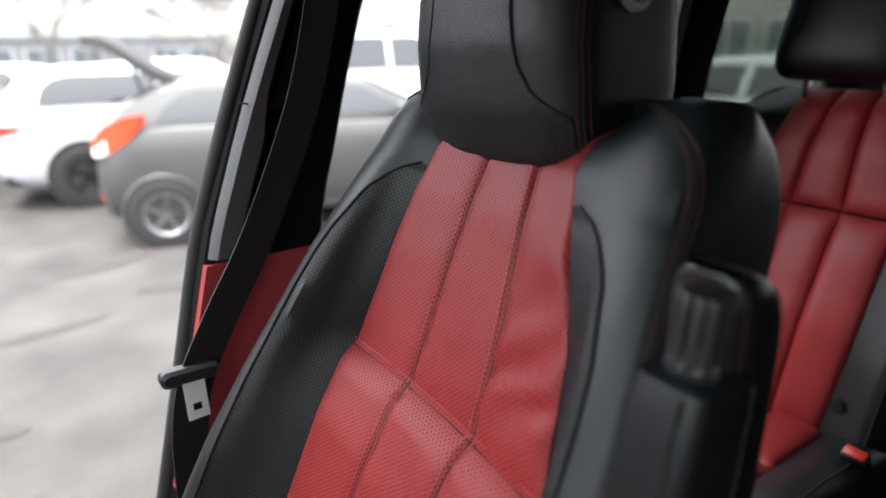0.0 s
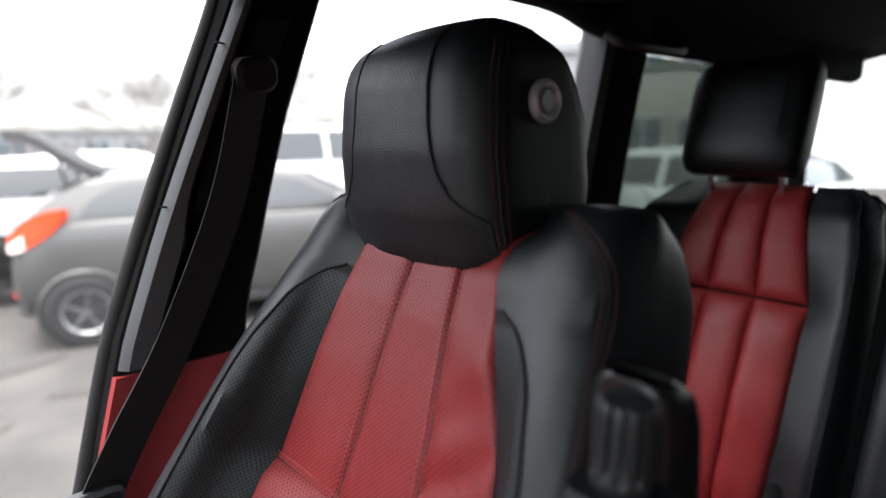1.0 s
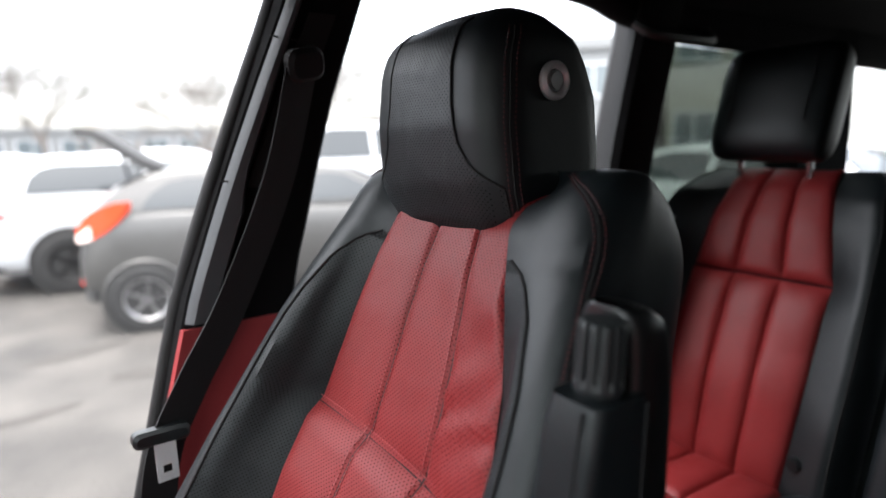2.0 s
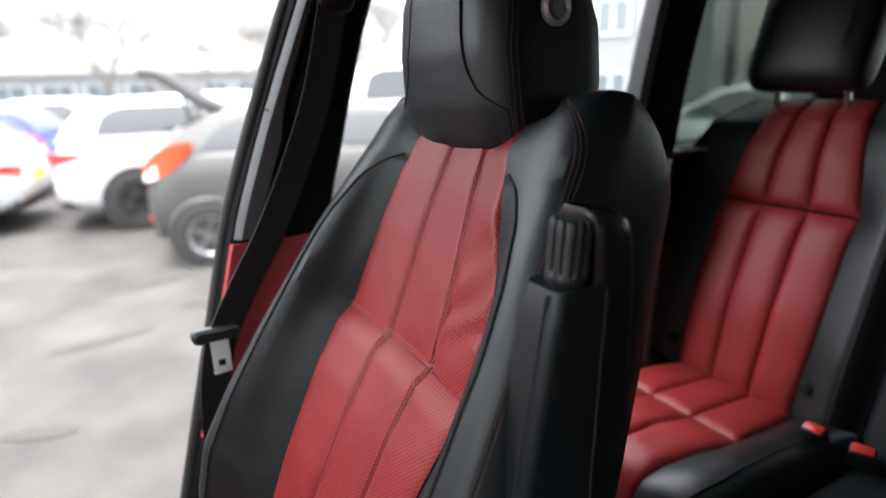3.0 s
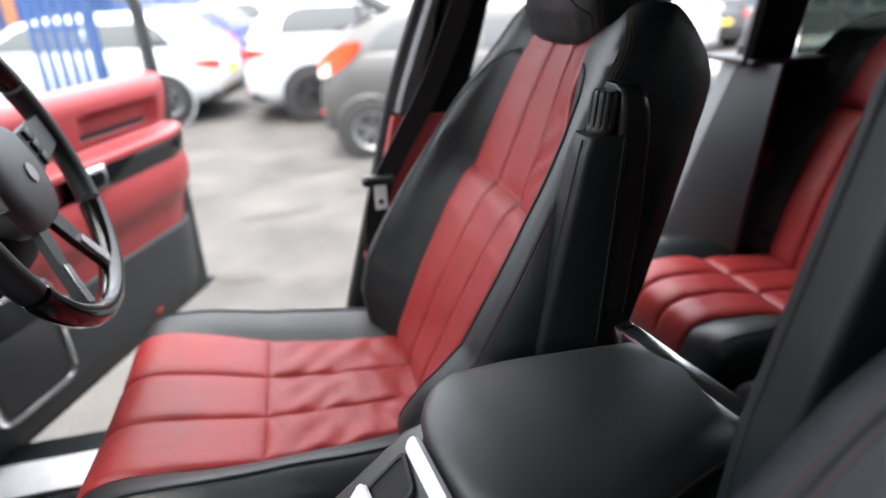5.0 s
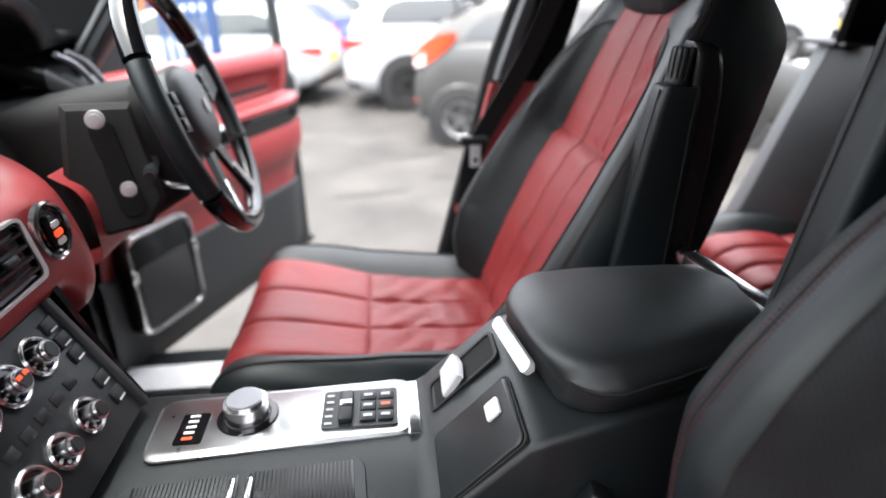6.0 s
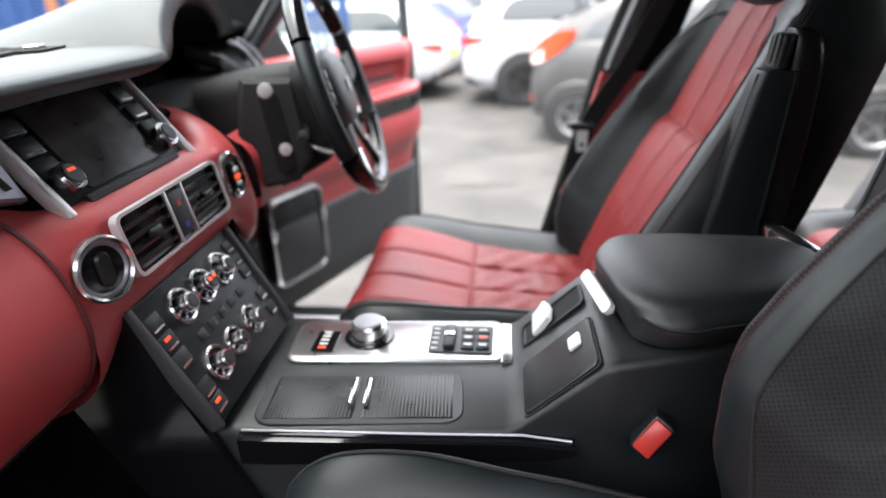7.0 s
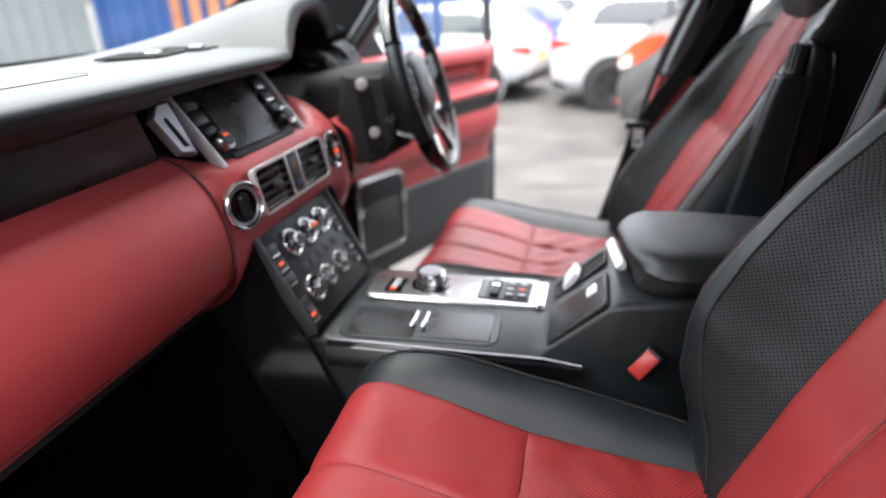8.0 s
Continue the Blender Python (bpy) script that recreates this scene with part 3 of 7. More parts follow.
    for z in list(np.linspace(1.06, 1.425, 22)) + [1.434, 1.441, 1.446, 1.449, 1.4505, 1.4512]:
        x0 = cx(min(z, 1.40)) + wx(min(z, 1.40)) / 2 - 0.014
        x1 = lerp(z, (1.06, 1.2, 1.30, 1.39, 1.42, 1.441, 1.449, 1.4512), (0.364, 0.375, 0.382, 0.382, 0.380, 0.374, 0.364, 0.352))
        wy = lerp(z, (1.06, 1.425, 1.434, 1.441, 1.446, 1.450, 1.452), (0.052, 0.052, 0.050, 0.047, 0.042, 0.036, 0.026))
        crows.append([A((x0 + x1) / 2 + a, 0.230 + b, z) for a, b in rounded(x1 - x0, wy, 0.009, 4)])
    part("hinge_cover", loft(crows), "semi", arm, "glossy black hinge cover")
    return seat


front_seat("black leather driver seat with red perforated centre panels", 0.447, 1, 0.0, 0.0, 0.5)
front_seat("black leather passenger seat with red perforated centre panels", -0.447, -1, 0.080, 0.085, 1.0, 0.034, -0.022, 0.115, 0.03)

# ---- rear bench ----
RD = Vector((0.30, 0, 0.954)).normalized()
RN = Vector((-0.954, 0, 0.30)).normalized()


def rear_seat(label, yc, m):
    seat = thing("bench_seat", label, "car seat", "rear seats", at=(0, 0, 0))
    base = Vector((1.008, yc, 0.985))

    def P(s, y, p):
        v = base + RD * s + RN * p
        v.y += m * y
        return v
    wi = lambda s: lerp(s, (-0.04, 0, 0.15, 0.32, 0.42, 0.50, 0.53), (0.112, 0.116, 0.124, 0.124, 0.106, 0.088, 0.084))
    pin = lambda s: lerp(s, (-0.05, 0, 0.14, 0.27, 0.325, 0.42, 0.49, 0.53), (-0.01, 0.0, 0.012, 0.008, -0.004, 0.004, -0.010, -0.04))
    fr = [0, 0.02, 0.06, 0.14, 0.3, 0.5, 0.7, 0.86, 0.94, 0.98, 1]
    puff = lambda f: 1 - abs(2 * f - 1) ** 7
    S = [-0.04 + 0.57 * i / 46 for i in range(47)]
    rowsb = []
    for s in S:
        k = lerp(s, (0.47, 0.515, 0.53), (1, 0.8, 0.4))
        oy = lerp(s, (-0.04, 0.2, 0.4, 0.47, 0.51, 0.53), (0.22, 0.235, 0.225, 0.205, 0.185, 0.15))
        oi = lerp(s, (-0.04, 0.2, 0.42, 0.50, 0.53), (0.205, 0.205, 0.20, 0.19, 0.16))
        rowsb.append([P(s, y, -0.08 - 0.04 * k) for y in np.linspace(-oi, oy, 5)])
    back = part("backrest", grid_bm(rowsb), "leather", seat, "black leather rear backrest")
    for r, (s0, s1) in enumerate(((-0.04, 0.322), (0.326, 0.53))):
        for c in range(3):
            rows, uv = [], []
            for fs in [0, 0.015, 0.04, 0.08] + list(np.linspace(0.12, 0.88, 18)) + [0.92, 0.96, 0.985, 1]:
                s = s0 + (s1 - s0) * fs
                rows.append([])
                uv.append([])
                for f in fr:
                    y = wi(s) * (-1 + 2 * (c + f) / 3)
                    rows[-1].append(P(s, y, pin(s) - 0.008 + 0.010 * puff(f) * (1 - abs(2 * fs - 1) ** 16) + 0.0015 * wrinkle(s, y, c + r)))
                    uv[-1].append((y, s))
            part("panel", grid_bm(rows, uv), "red", back, "red leather backrest panel")
    for side, ow in ((1, lambda s: lerp(s, (-0.04, 0.1, 0.25, 0.4, 0.47, 0.51, 0.53), (0.20, 0.245, 0.255, 0.235, 0.205, 0.18, 0.15))), (-1, lambda s: lerp(s, (-0.04, 0.2, 0.42, 0.50, 0.53), (0.205, 0.205, 0.20, 0.185, 0.15)))):
        rows = []
        for s in S:
            w, o = wi(s), ow(s)
            h = lerp(s, (-0.04, 0.1, 0.35, 0.47, 0.53), (0.02, 0.045, 0.035, 0.012, -0.04)) * (1 if side > 0 else 0.5)
            a = pin(s) - 0.008
            k = lerp(s, (0.47, 0.515, 0.53), (0, 0.3, 0.8))
            pts = [(w, a), (w + 0.4 * (o - w), a + 0.7 * (h - a)), (w + 0.75 * (o - w), h), (o - 0.002, h - 0.03), (o, -0.05), (o - 0.02, -0.12)]
            q = spline([(y, p + (-0.06 - p) * k, 0) for y, p in pts], 20)
            rows.append([P(s, side * v.x, v.y) for v in q])
        bol = part("bolster", grid_bm(rows), "leather", back, "black leather rear bolster")
        part("piping", tube([r[8] + RN * 0.0008 for r in rows], 0.0016, 5), "cord", bol)
    # cushion
    zq = lambda u: lerp(u, (-0.04, 0, 0.12, 0.24, 0.31, 0.345, 0.37, 0.39, 0.48), (-0.03, -0.022, -0.012, 0.004, 0.004, -0.006, -0.028, -0.06, -0.16))
    xq = lambda u: u if u < 0.33 else lerp(u, (0.33, 0.36, 0.39, 0.48), (0.33, 0.353, 0.365, 0.362))
    wc = lambda u: lerp(u, (0, 0.2, 0.34, 0.48), (0.122, 0.132, 0.120, 0.105))

    def C(u, y, z):
        return Vector((base.x - 0.01 - xq(u), yc + m * y, base.z + zq(u) + z))
    cush = part("cushion", box(base.x - 0.36, base.x, yc - 0.2, yc + 0.2, 0.72, base.z - 0.075, 0.02), "leather", seat, "black leather rear cushion")
    for r, (u0, u1) in enumerate(((-0.04, 0.148), (0.152, 0.48))):
        for c in range(3):
            rows, uv = [], []
            for fs in [0, 0.015, 0.05, 0.1] + list(np.linspace(0.15, 0.85, 18)) + [0.9, 0.95, 0.985, 1]:
                u = u0 + (u1 - u0) * fs
                rows.append([C(u, wc(u) * (-1 + 2 * (c + f) / 3), -0.008 + 0.012 * puff(f) * (1 - abs(2 * fs - 1) ** 10) + 0.002 * wrinkle(u, f, c + 5)) for f in fr])
                uv.append([(f, u) for f in fr])
            part("panel", grid_bm(rows, uv), "red", cush, "red leather cushion panel")
    for side in (-1, 1):
        rows = []
        for i in range(40):
            u = -0.04 + 0.52 * i / 39
            w = wc(u)
            o = lerp(u, (-0.04, 0.3, 0.38, 0.48), (0.215, 0.225, 0.205, 0.20))
            h = lerp(u, (-0.04, 0.15, 0.33, 0.48), (0.016, 0.022, 0.010, 0.0))
            q = spline([(w, -0.006, 0), (w + 0.4 * (o - w), h, 0), (w + 0.8 * (o - w), h - 0.002, 0), (o, h - 0.03, 0), (o, -0.13, 0)], 16)
            rows.append([C(u, side * a.x, a.y * (1 if a.y > 0 else lerp(u, (0.34, 0.48), (1, 0.4)))) for a in q])
        bol = part("cushion_bolster", grid_bm(rows), "leather", cush, "black leather cushion edge")
        part("piping", tube([r[7] + Vector((0, 0, 0.0006)) for r in rows[:30]], 0.0015, 5), "cord", bol)
    part("anchor_cap", moved(disc(0.012, 0.02, 14, 0.003), basis_at(P(0.02, 0.135, 0.012), (0, 1, 0), (0, 0, 1)) @ pose(0, 0, 0, 0, 0, 0)), "plastic", seat)
    part("anchor_cap", moved(disc(0.012, 0.02, 14, 0.003), basis_at(P(0.03, -0.135, 0.012), (0, 1, 0), (0, 0, 1))), "plastic", seat)
    # headrest
    rows = []
    H0, H1 = 0.532, 0.738
    for i in range(23):
        s = H0 + (H1 - H0) * (0.5 - 0.5 * math.cos(math.pi * i / 22))
        f = (s - H0) / (H1 - H0)
        rnd = math.sqrt(max(0.0, 1 - abs(2 * f - 1) ** 5))
        w = 0.106 * (0.82 + 0.18 * rnd)
        rows.append([])
        for k in range(36):
            a = k / 36 * math.tau
            ca, sa = math.cos(a), math.sin(a)
            rows[-1].append(P(s, 0.025 + w * math.copysign(abs(sa) ** 0.5, sa), 0.005 + 0.045 * (0.3 + 0.7 * rnd) * math.copysign(abs(ca) ** 0.6, ca)))
    hd = part("headrest", loft(rows), "leather", seat, "black leather rear headrest")
    for side in (-1, 1):
        part("headrest_post", tube([P(0.50, 0.02 + side * 0.062, -0.03), P(0.57, 0.02 + side * 0.062, 0.0)], 0.006, 10), "chrome", hd)
        part("seam", tube([P(s, 0.02 + side * 0.065, 0.051) for s in np.linspace(0.59, 0.72, 8)], 0.0014, 5), "cord", hd)
    return seat


rear_seat("red and black leather outer rear seat beside the open doorway", 0.532, 1)
rear_seat("red and black leather outer rear seat behind the passenger seat", -0.52, -1)
mid = thing("bench_seat", "plain black leather middle rear seat", "car seat", "rear seats")
mb = part("backrest", loft([[Vector((1.008, 0, 0.985)) + RD * s + RN * (b - 0.03) + Vector((0, a, 0)) for a, b in rounded(0.60 * k, 0.12 * k, 0.03, 5)] for s, k in ((-0.02, 0.97), (0.0, 1), (0.2, 1), (0.46, 1), (0.50, 0.97), (0.52, 0.85))]), "leather", mid)
part("seam", tube([Vector((1.008, 0.1, 0.985)) + RD * s + RN * 0.031 for s in np.linspace(0, 0.5, 12)], 0.0015, 5), "cord", mb)
mc = part("cushion", loft([[Vector((x, a, 0.84 + b)) for a, b in rounded(0.60, h, 0.035, 5)] for x, h in ((0.64, 0.16), (0.66, 0.22), (0.72, 0.235), (0.98, 0.23))]), "leather", mid)
part("seam", tube([Vector((x, 0.10, 0.9585 - (0.008 if x < 0.67 else 0))) for x in (0.655, 0.70, 0.8, 0.97)], 0.0015, 5), "cord", mc)


def buckle(at, turn, label, size=1.0):
    b = thing("seat_buckle", label, "seat belt buckle", "seat belt buckles")
    mt = Matrix.Translation(at) @ turn @ Matrix.Scale(size, 4)
    part("body", moved(box(-0.012, 0.012, -0.022, 0.022, -0.055, 0.0, 0.004), mt), "plastic", b)
    part("release_button", moved(box(-0.010, 0.010, -0.019, 0.019, -0.012, 0.005, 0.003), mt), "buckle_red", b, "bright red release button")
    part("stalk", moved(box(-0.004, 0.004, -0.014, 0.014, -0.16, -0.05, 0.002), mt), "cloth", b)
    return b


buckle((0.128, -0.150, 1.082), basis_at((0, 0, 0), (0.71, -0.405, -0.46), (0.6, 0.2, 0.75)), "black seat belt buckle with a red button beside the passenger seat")
buckle((0.93, 0.335, 1.005), pose(0, 0, 0, 0, -30, 0), "black rear seat belt buckle with a red button", 0.75)
buckle((0.95, 0.275, 0.995), pose(0, 0, 0, 0, -30, 20), "black rear seat belt buckle with a red button", 0.75)

# ---- dashboard ----
dash = thing("dashboard", "charcoal and red leather dashboard with chrome vents", "dashboard")


def hood(y):
    """Height of the instrument hood over the pad."""
    f = (y - 0.40) / 0.285
    return 0.078 * max(0.0, 1 - abs(f) ** 3.0) ** 0.9 if abs(f) < 1 else 0.0


def hood_mouth(y):
    """Height of the arched opening under the hood."""
    f = (y - 0.405) / 0.200
    return 0.070 * max(0.0, 1 - abs(f) ** 2.4) ** 0.55 if abs(f) < 1 else 0.0


def hood_back(y):
    """How far the pad's front edge draws back under the hood."""
    return lerp(y, (0.04, 0.09, 0.15, 0.21, 0.60, 0.70, 0.80), (0.0, -0.010, -0.038, -0.060, -0.168, -0.185, -0.185))


def pad_row(y):
    h, g, b = hood(y), hood_mouth(y), hood_back(y)
    k = lerp(y, (-0.30, -0.17), (0.50, 0.0))
    return spline([(-1.10, y, 1.40), (-0.95, y, 1.425), (-0.72 + 0.5 * b, y, 1.440 + 0.45 * h), (-0.56 + b, y, 1.447 + 0.88 * h), (-0.48 + b, y, 1.448 + h), (-0.446 + b, y, 1.446 + h), (-0.432 + b, y, 1.440 + 0.96 * h), (-0.430 + b, y, 1.431 - 0.003 * k + 0.5 * h + 0.45 * g), (-0.440 + b, y, 1.424 - 0.018 * k + g), (-0.458 + b, y, 1.418 - 0.032 * k + g), (-0.52 + b, y, 1.410 - 0.032 * k + g * 0.95), (-0.66 + b, y, 1.385 + g * 0.4)], 45)


ys = list(np.linspace(-0.80, 0.04, 12)) + list(np.linspace(0.05, 0.80, 70))
pad_rows = [pad_row(y) for y in ys]
pad = part("pad", grid_bm([r[:23] for r in pad_rows]), "pad", dash, "charcoal grained dashboard pad with an instrument hood")
# the lip's colour is darker than the pad's top
part("pad_lip", grid_bm([r[22:38] for r in pad_rows]), "leather", dash, "darker front lip of the pad")
part("hood_underside", grid_bm([r[37:] for r in pad_rows]), "cord", dash, "matt black underside of the pad")
part("airbag_seam", tube([(-0.82, -0.70, 1.4345), (-0.525, -0.70, 1.4480), (-0.515, -0.245, 1.4482), (-0.535, -0.225, 1.4478), (-0.70, -0.225, 1.4410), (-0.86, -0.24, 1.4335)], 0.0007, 5), "cord", pad)
# centre demister vents in the pad
for y0 in (-0.040, 0.066):
    vm0 = basis_at((-0.632, y0 + 0.022, 1.4462 + 0.35 * hood(y0)), (1, 0.28, 0.02), (-0.28, 1, 0.0))
    vt = part("demister_vent", moved(frame_plate(rounded(0.100, 0.098, 0.010), rounded(0.092, 0.090, 0.008), 0.003), vm0), "cord", dash, "black demister vent")
    part("duct", moved(slab(rounded(0.094, 0.092, 0.008), 0.0012), vm0), "cord", vt)
    for k in range(4):
        part("slat", moved(box(-0.046, 0.046, -0.034 + k * 0.0226 - 0.002, -0.034 + k * 0.0226 + 0.002, 0.001, 0.003, 0.0008), vm0), "cord", vt)
    part("thumb_tab", moved(box(-0.010, 0.010, -0.010, 0.010, 0.002, 0.0065, 0.002), vm0 @ pose(0.02, 0, 0)), "satin", vt)
# instrument binnacle
part("instrument_panel", grid_bm([[Vector((-0.66 - 0.10 * f, y, 1.26 + f * (0.130 + 0.60 * hood_mouth(y)))) for f in np.linspace(0, 1, 6)] for y in np.linspace(0.0, 0.80, 40)]), "gloss", dash, "dark glossy instrument panel")
# recessed black shelf on the passenger side
part("shelf_panel", grid_bm([[Vector((-0.474 + 0.012 * k, -0.80 + (0.588 - 0.037 * k) * f, 1.342 + 0.066 * k)) for k in (0, 0.5, 1)] for f in np.linspace(0, 1, 8)]), "semi", dash, "black satin dashboard strip")
fin_m = basis_at((-0.480, -0.178, 1.370), (0.0, 1, 0), (-0.45, 0, 1))
fin = part("screen_fin", moved(slab([(-0.028, 0.018), (-0.010, 0.034), (0.014, 0.034), (0.016, -0.040), (-0.012, -0.032)], 0.012, 0.003), fin_m), "silver_trim", dash, "silver grey fin beside the screen")
part("slit", moved(slab([(-0.010, 0.014), (-0.006, 0.015), (0.006, -0.026), (-0.001, -0.026)], 0.002), fin_m @ pose(0, 0, 0.0115)), "cord", fin)
part("back_panel", box(-0.66, -0.535, -0.30, 0.12, 1.20, 1.414, 0.004), "cord", dash)
part("core", box(-0.95, -0.500, -0.76, 0.10, 1.08, 1.37, 0.02), "cord", dash)
part("core", box(-0.95, -0.530, 0.11, 0.76, 1.175, 1.345, 0.02), "cord", dash)


def red_row(y):
    """The red roll of the lower dashboard on the passenger side."""
    return spline([(-0.505, y, 1.346), (-0.478, y, 1.343), (-0.446, y, 1.329), (-0.419, y, 1.301), (-0.403, y, 1.262), (-0.398, y, 1.226), (-0.406, y, 1.190), (-0.427, y, 1.158), (-0.465, y, 1.134), (-0.54, y, 1.118)], 34)


red = part("glovebox_lid", grid_bm([red_row(y) for y in np.linspace(-0.78, -0.208, 14)]), "red_vinyl", dash, "red soft-grained glovebox front")
part("seam", tube([v + Vector((0.0012, 0, 0)) for v in red_row(-0.206)], 0.0024, 6), "thread", dash)
part("lower_seam", tube([Vector((-0.4165, y, 1.170)) for y in np.linspace(-0.78, -0.21, 6)], 0.0010, 6), "thread", red)


def centre_row(y):
    """The red surround of the centre stack, dished for the screen."""
    e = min(1.0, max(0.0, (abs(y + 0.01) - 0.122) / 0.072))
    back = 3.2 * max(0.0, y - 0.175) ** 1.6
    e = e * e * (3 - 2 * e)
    pa = [(-0.478, 1.300), (-0.462, 1.318), (-0.435, 1.322), (-0.415, 1.313), (-0.408, 1.30), (-0.402, 1.265), (-0.400, 1.23), (-0.404, 1.212), (-0.42, 1.20), (-0.46, 1.19)]
    pb = [(-0.505, 1.346), (-0.478, 1.342), (-0.445, 1.324), (-0.419, 1.296), (-0.404, 1.252), (-0.398, 1.215), (-0.400, 1.185), (-0.415, 1.155), (-0.45, 1.13), (-0.50, 1.11)]
    return spline([(a[0] + (b[0] - a[0]) * e - back, y, a[1] + (b[1] - a[1]) * e) for a, b in zip(pa, pb)], 30)


part("centre_surround", grid_bm([centre_row(y) for y in np.linspace(-0.205, 0.275, 48)]), "red_vinyl", dash, "red soft-grained centre surround")
part("knee_panel", grid_bm([spline([(-0.46, y, 1.30), (-0.425, y, 1.27), (-0.418, y, 1.20), (-0.430, y, 1.176), (-0.50, y, 1.163), (-0.60, y, 1.160)], 20) for y in np.linspace(0.25, 0.76, 8)]), "red_vinyl", dash, "red panel under the steering column")

# chrome vent unit
vm = basis_at((-0.397, -0.033, 1.277), (0, 1, 0), (-0.20, 0, 0.98))
vents = part("vent_unit", moved(frame_plate(rounded(0.212, 0.067, 0.010), rounded(0.202, 0.060, 0.007), 0.009), vm), "vent_silver", dash, "chrome framed centre vents")
part("vent_back", moved(slab(rounded(0.204, 0.060, 0.006), 0.002), vm @ pose(0, 0, 0.001)), "gloss", vents)
for x0 in (-0.060, 0.060):
    v = part("vent", moved(frame_plate(rounded(0.082, 0.058, 0.006), rounded(0.076, 0.053, 0.005), 0.007), vm @ pose(x0, 0, 0)), "gloss", vents)
    for k in range(4):
        part("slat", moved(box(-0.037, 0.037, -0.0016, 0.0016, 0.001, 0.008), vm @ pose(x0, -0.019 + k * 0.0127, 0, 14)), "semi", v)
    part("thumb_tab", moved(box(-0.010, 0.010, -0.004, 0.004, 0.004, 0.011, 0.002), vm @ pose(x0 + 0.005, 0, 0)), "plastic", v)
for x0 in (-0.0175, 0.0175):
    part("divider", moved(box(-0.0015, 0.0015, -0.030, 0.030, 0.002, 0.0095, 0.0006), vm @ pose(x0, 0, 0)), "vent_silver", vents)
hz = part("hazard_button", moved(box(-0.014, 0.014, -0.026, 0.026, 0.002, 0.009, 0.002), vm), "plastic", vents)
part("legend", moved(box(-0.004, 0.004, 0.008, 0.015, 0.009, 0.0096), vm), "red_vinyl", hz)
part("legend", moved(box(-0.005, 0.005, -0.018, -0.012, 0.009, 0.0096), vm), "blue_dot", hz)
for y0, nm in ((-0.158, "round_vent"), (0.120, "clock")):
    cm = basis_at((-0.398, y0 - (0.011 if y0 < 0 else 0.004), 1.272 if y0 < 0 else 1.277), (-0.05 if y0 > 0 else 0.24, 1, 0), (-0.14, 0, 1))
    c = part(nm, moved(ring(0.0325, 0.0275, 0.008, 40, 0.0022), cm), "chrome", dash, "round chrome ringed vent" if y0 < 0 else "round chrome ringed start button")
    part("bevel_ring", moved(ring(0.0276, 0.0225, 0.005, 40, 0.002), cm), "silver_trim" if y0 < 0 else "gloss", c)
    part("face", moved(disc(0.0228, 0.003, 28), cm), "gloss", c)
    part("knob", moved(slab(rounded(0.016, 0.034, 0.0075), 0.006, 0.002), cm @ pose(0, 0, 0.002)), "semi", c)
    if y0 > 0:
        part("legend", moved(slab(rounded(0.017, 0.0075, 0.003), 0.0016, 0.0005), cm @ pose(0.002, -0.004, 0.008)), "amber", c)
        for dy in (0.006, -0.0135):
            part("legend", moved(slab(rounded(0.016, 0.0070, 0.003), 0.0016, 0.0005), cm @ pose(0.002, dy, 0.008)), "white", c)

# screen unit
st, sb = Vector((-0.508, -0.034, 1.408)), Vector((-0.438, -0.034, 1.314))
su = (st - sb).normalized()
sm = basis_at((st + sb) / 2, (0, 1, 0), su)
sm = Matrix.Translation((st + sb) / 2) @ Matrix(((0, su.x, su.z, 0), (1, 0, 0, 0), (0, su.z, -su.x, 0), (0, 0, 0, 1)))
SH = (st - sb).length
unit = part("screen_unit", moved(slab(rounded(0.235, SH, 0.006), 0.010, 0.002), sm @ pose(0, 0, -0.004)), "plastic", dash, "black screen unit with chrome side bars")
scr = part("display", moved(slab(rounded(0.128, SH * 0.86, 0.004), 0.002), sm @ pose(-0.002, 0.004, 0.0065)), "screen", unit, "dark display with cloudy reflections put into its colour")
part("lower_lip", moved(box(-0.085, 0.085, -SH / 2 - 0.002, -SH / 2 + 0.008, 0.004, 0.014, 0.003), sm), "pad", unit)
for x0 in (-0.1165, 0.1165):
    sb_ = part("side_bar", moved(box(-0.0065, 0.0065, -SH / 2 - 0.006, SH / 2 + 0.004, 0.0, 0.014, 0.003), sm @ pose(x0, 0, 0)), "vent_silver", unit, "satin silver side bar")
    part("bright_edge", moved(box(-0.0018, 0.0018, -SH / 2 - 0.004, SH / 2 + 0.002, 0.012, 0.0155, 0.001), sm @ pose(x0, 0, 0)), "steel", sb_)
for sx in (-1, 1):
    for k in range(3):
        b = part("button", moved(box(-0.015, 0.015, -0.010, 0.010, 0.004, 0.011, 0.002), sm @ pose(sx * 0.090, 0.036 - k * 0.024, 0)), "plastic", unit)
        part("legend", moved(box(-0.010, 0.010, -0.0085, -0.0055, 0.011, 0.0116), sm @ pose(sx * 0.090, 0.036 - k * 0.024, 0)), "chrome", b)
    kn = part("rotary_knob", moved(disc(0.0155, 0.018, 26, 0.003), sm @ pose(sx * 0.088, -0.030, 0.006)), "chrome", unit, "chrome rotary knob")
    part("cap", moved(disc(0.011, 0.0195, 22, 0.001), sm @ pose(sx * 0.088, -0.030, 0.006)), "plastic", kn)
    if sx < 0:
        part("legend", moved(box(-0.005, 0.005, 0.002, 0.0055, 0.0, 0.0008), sm @ pose(sx * 0.088, -0.030, 0.0255)), "amber", kn)

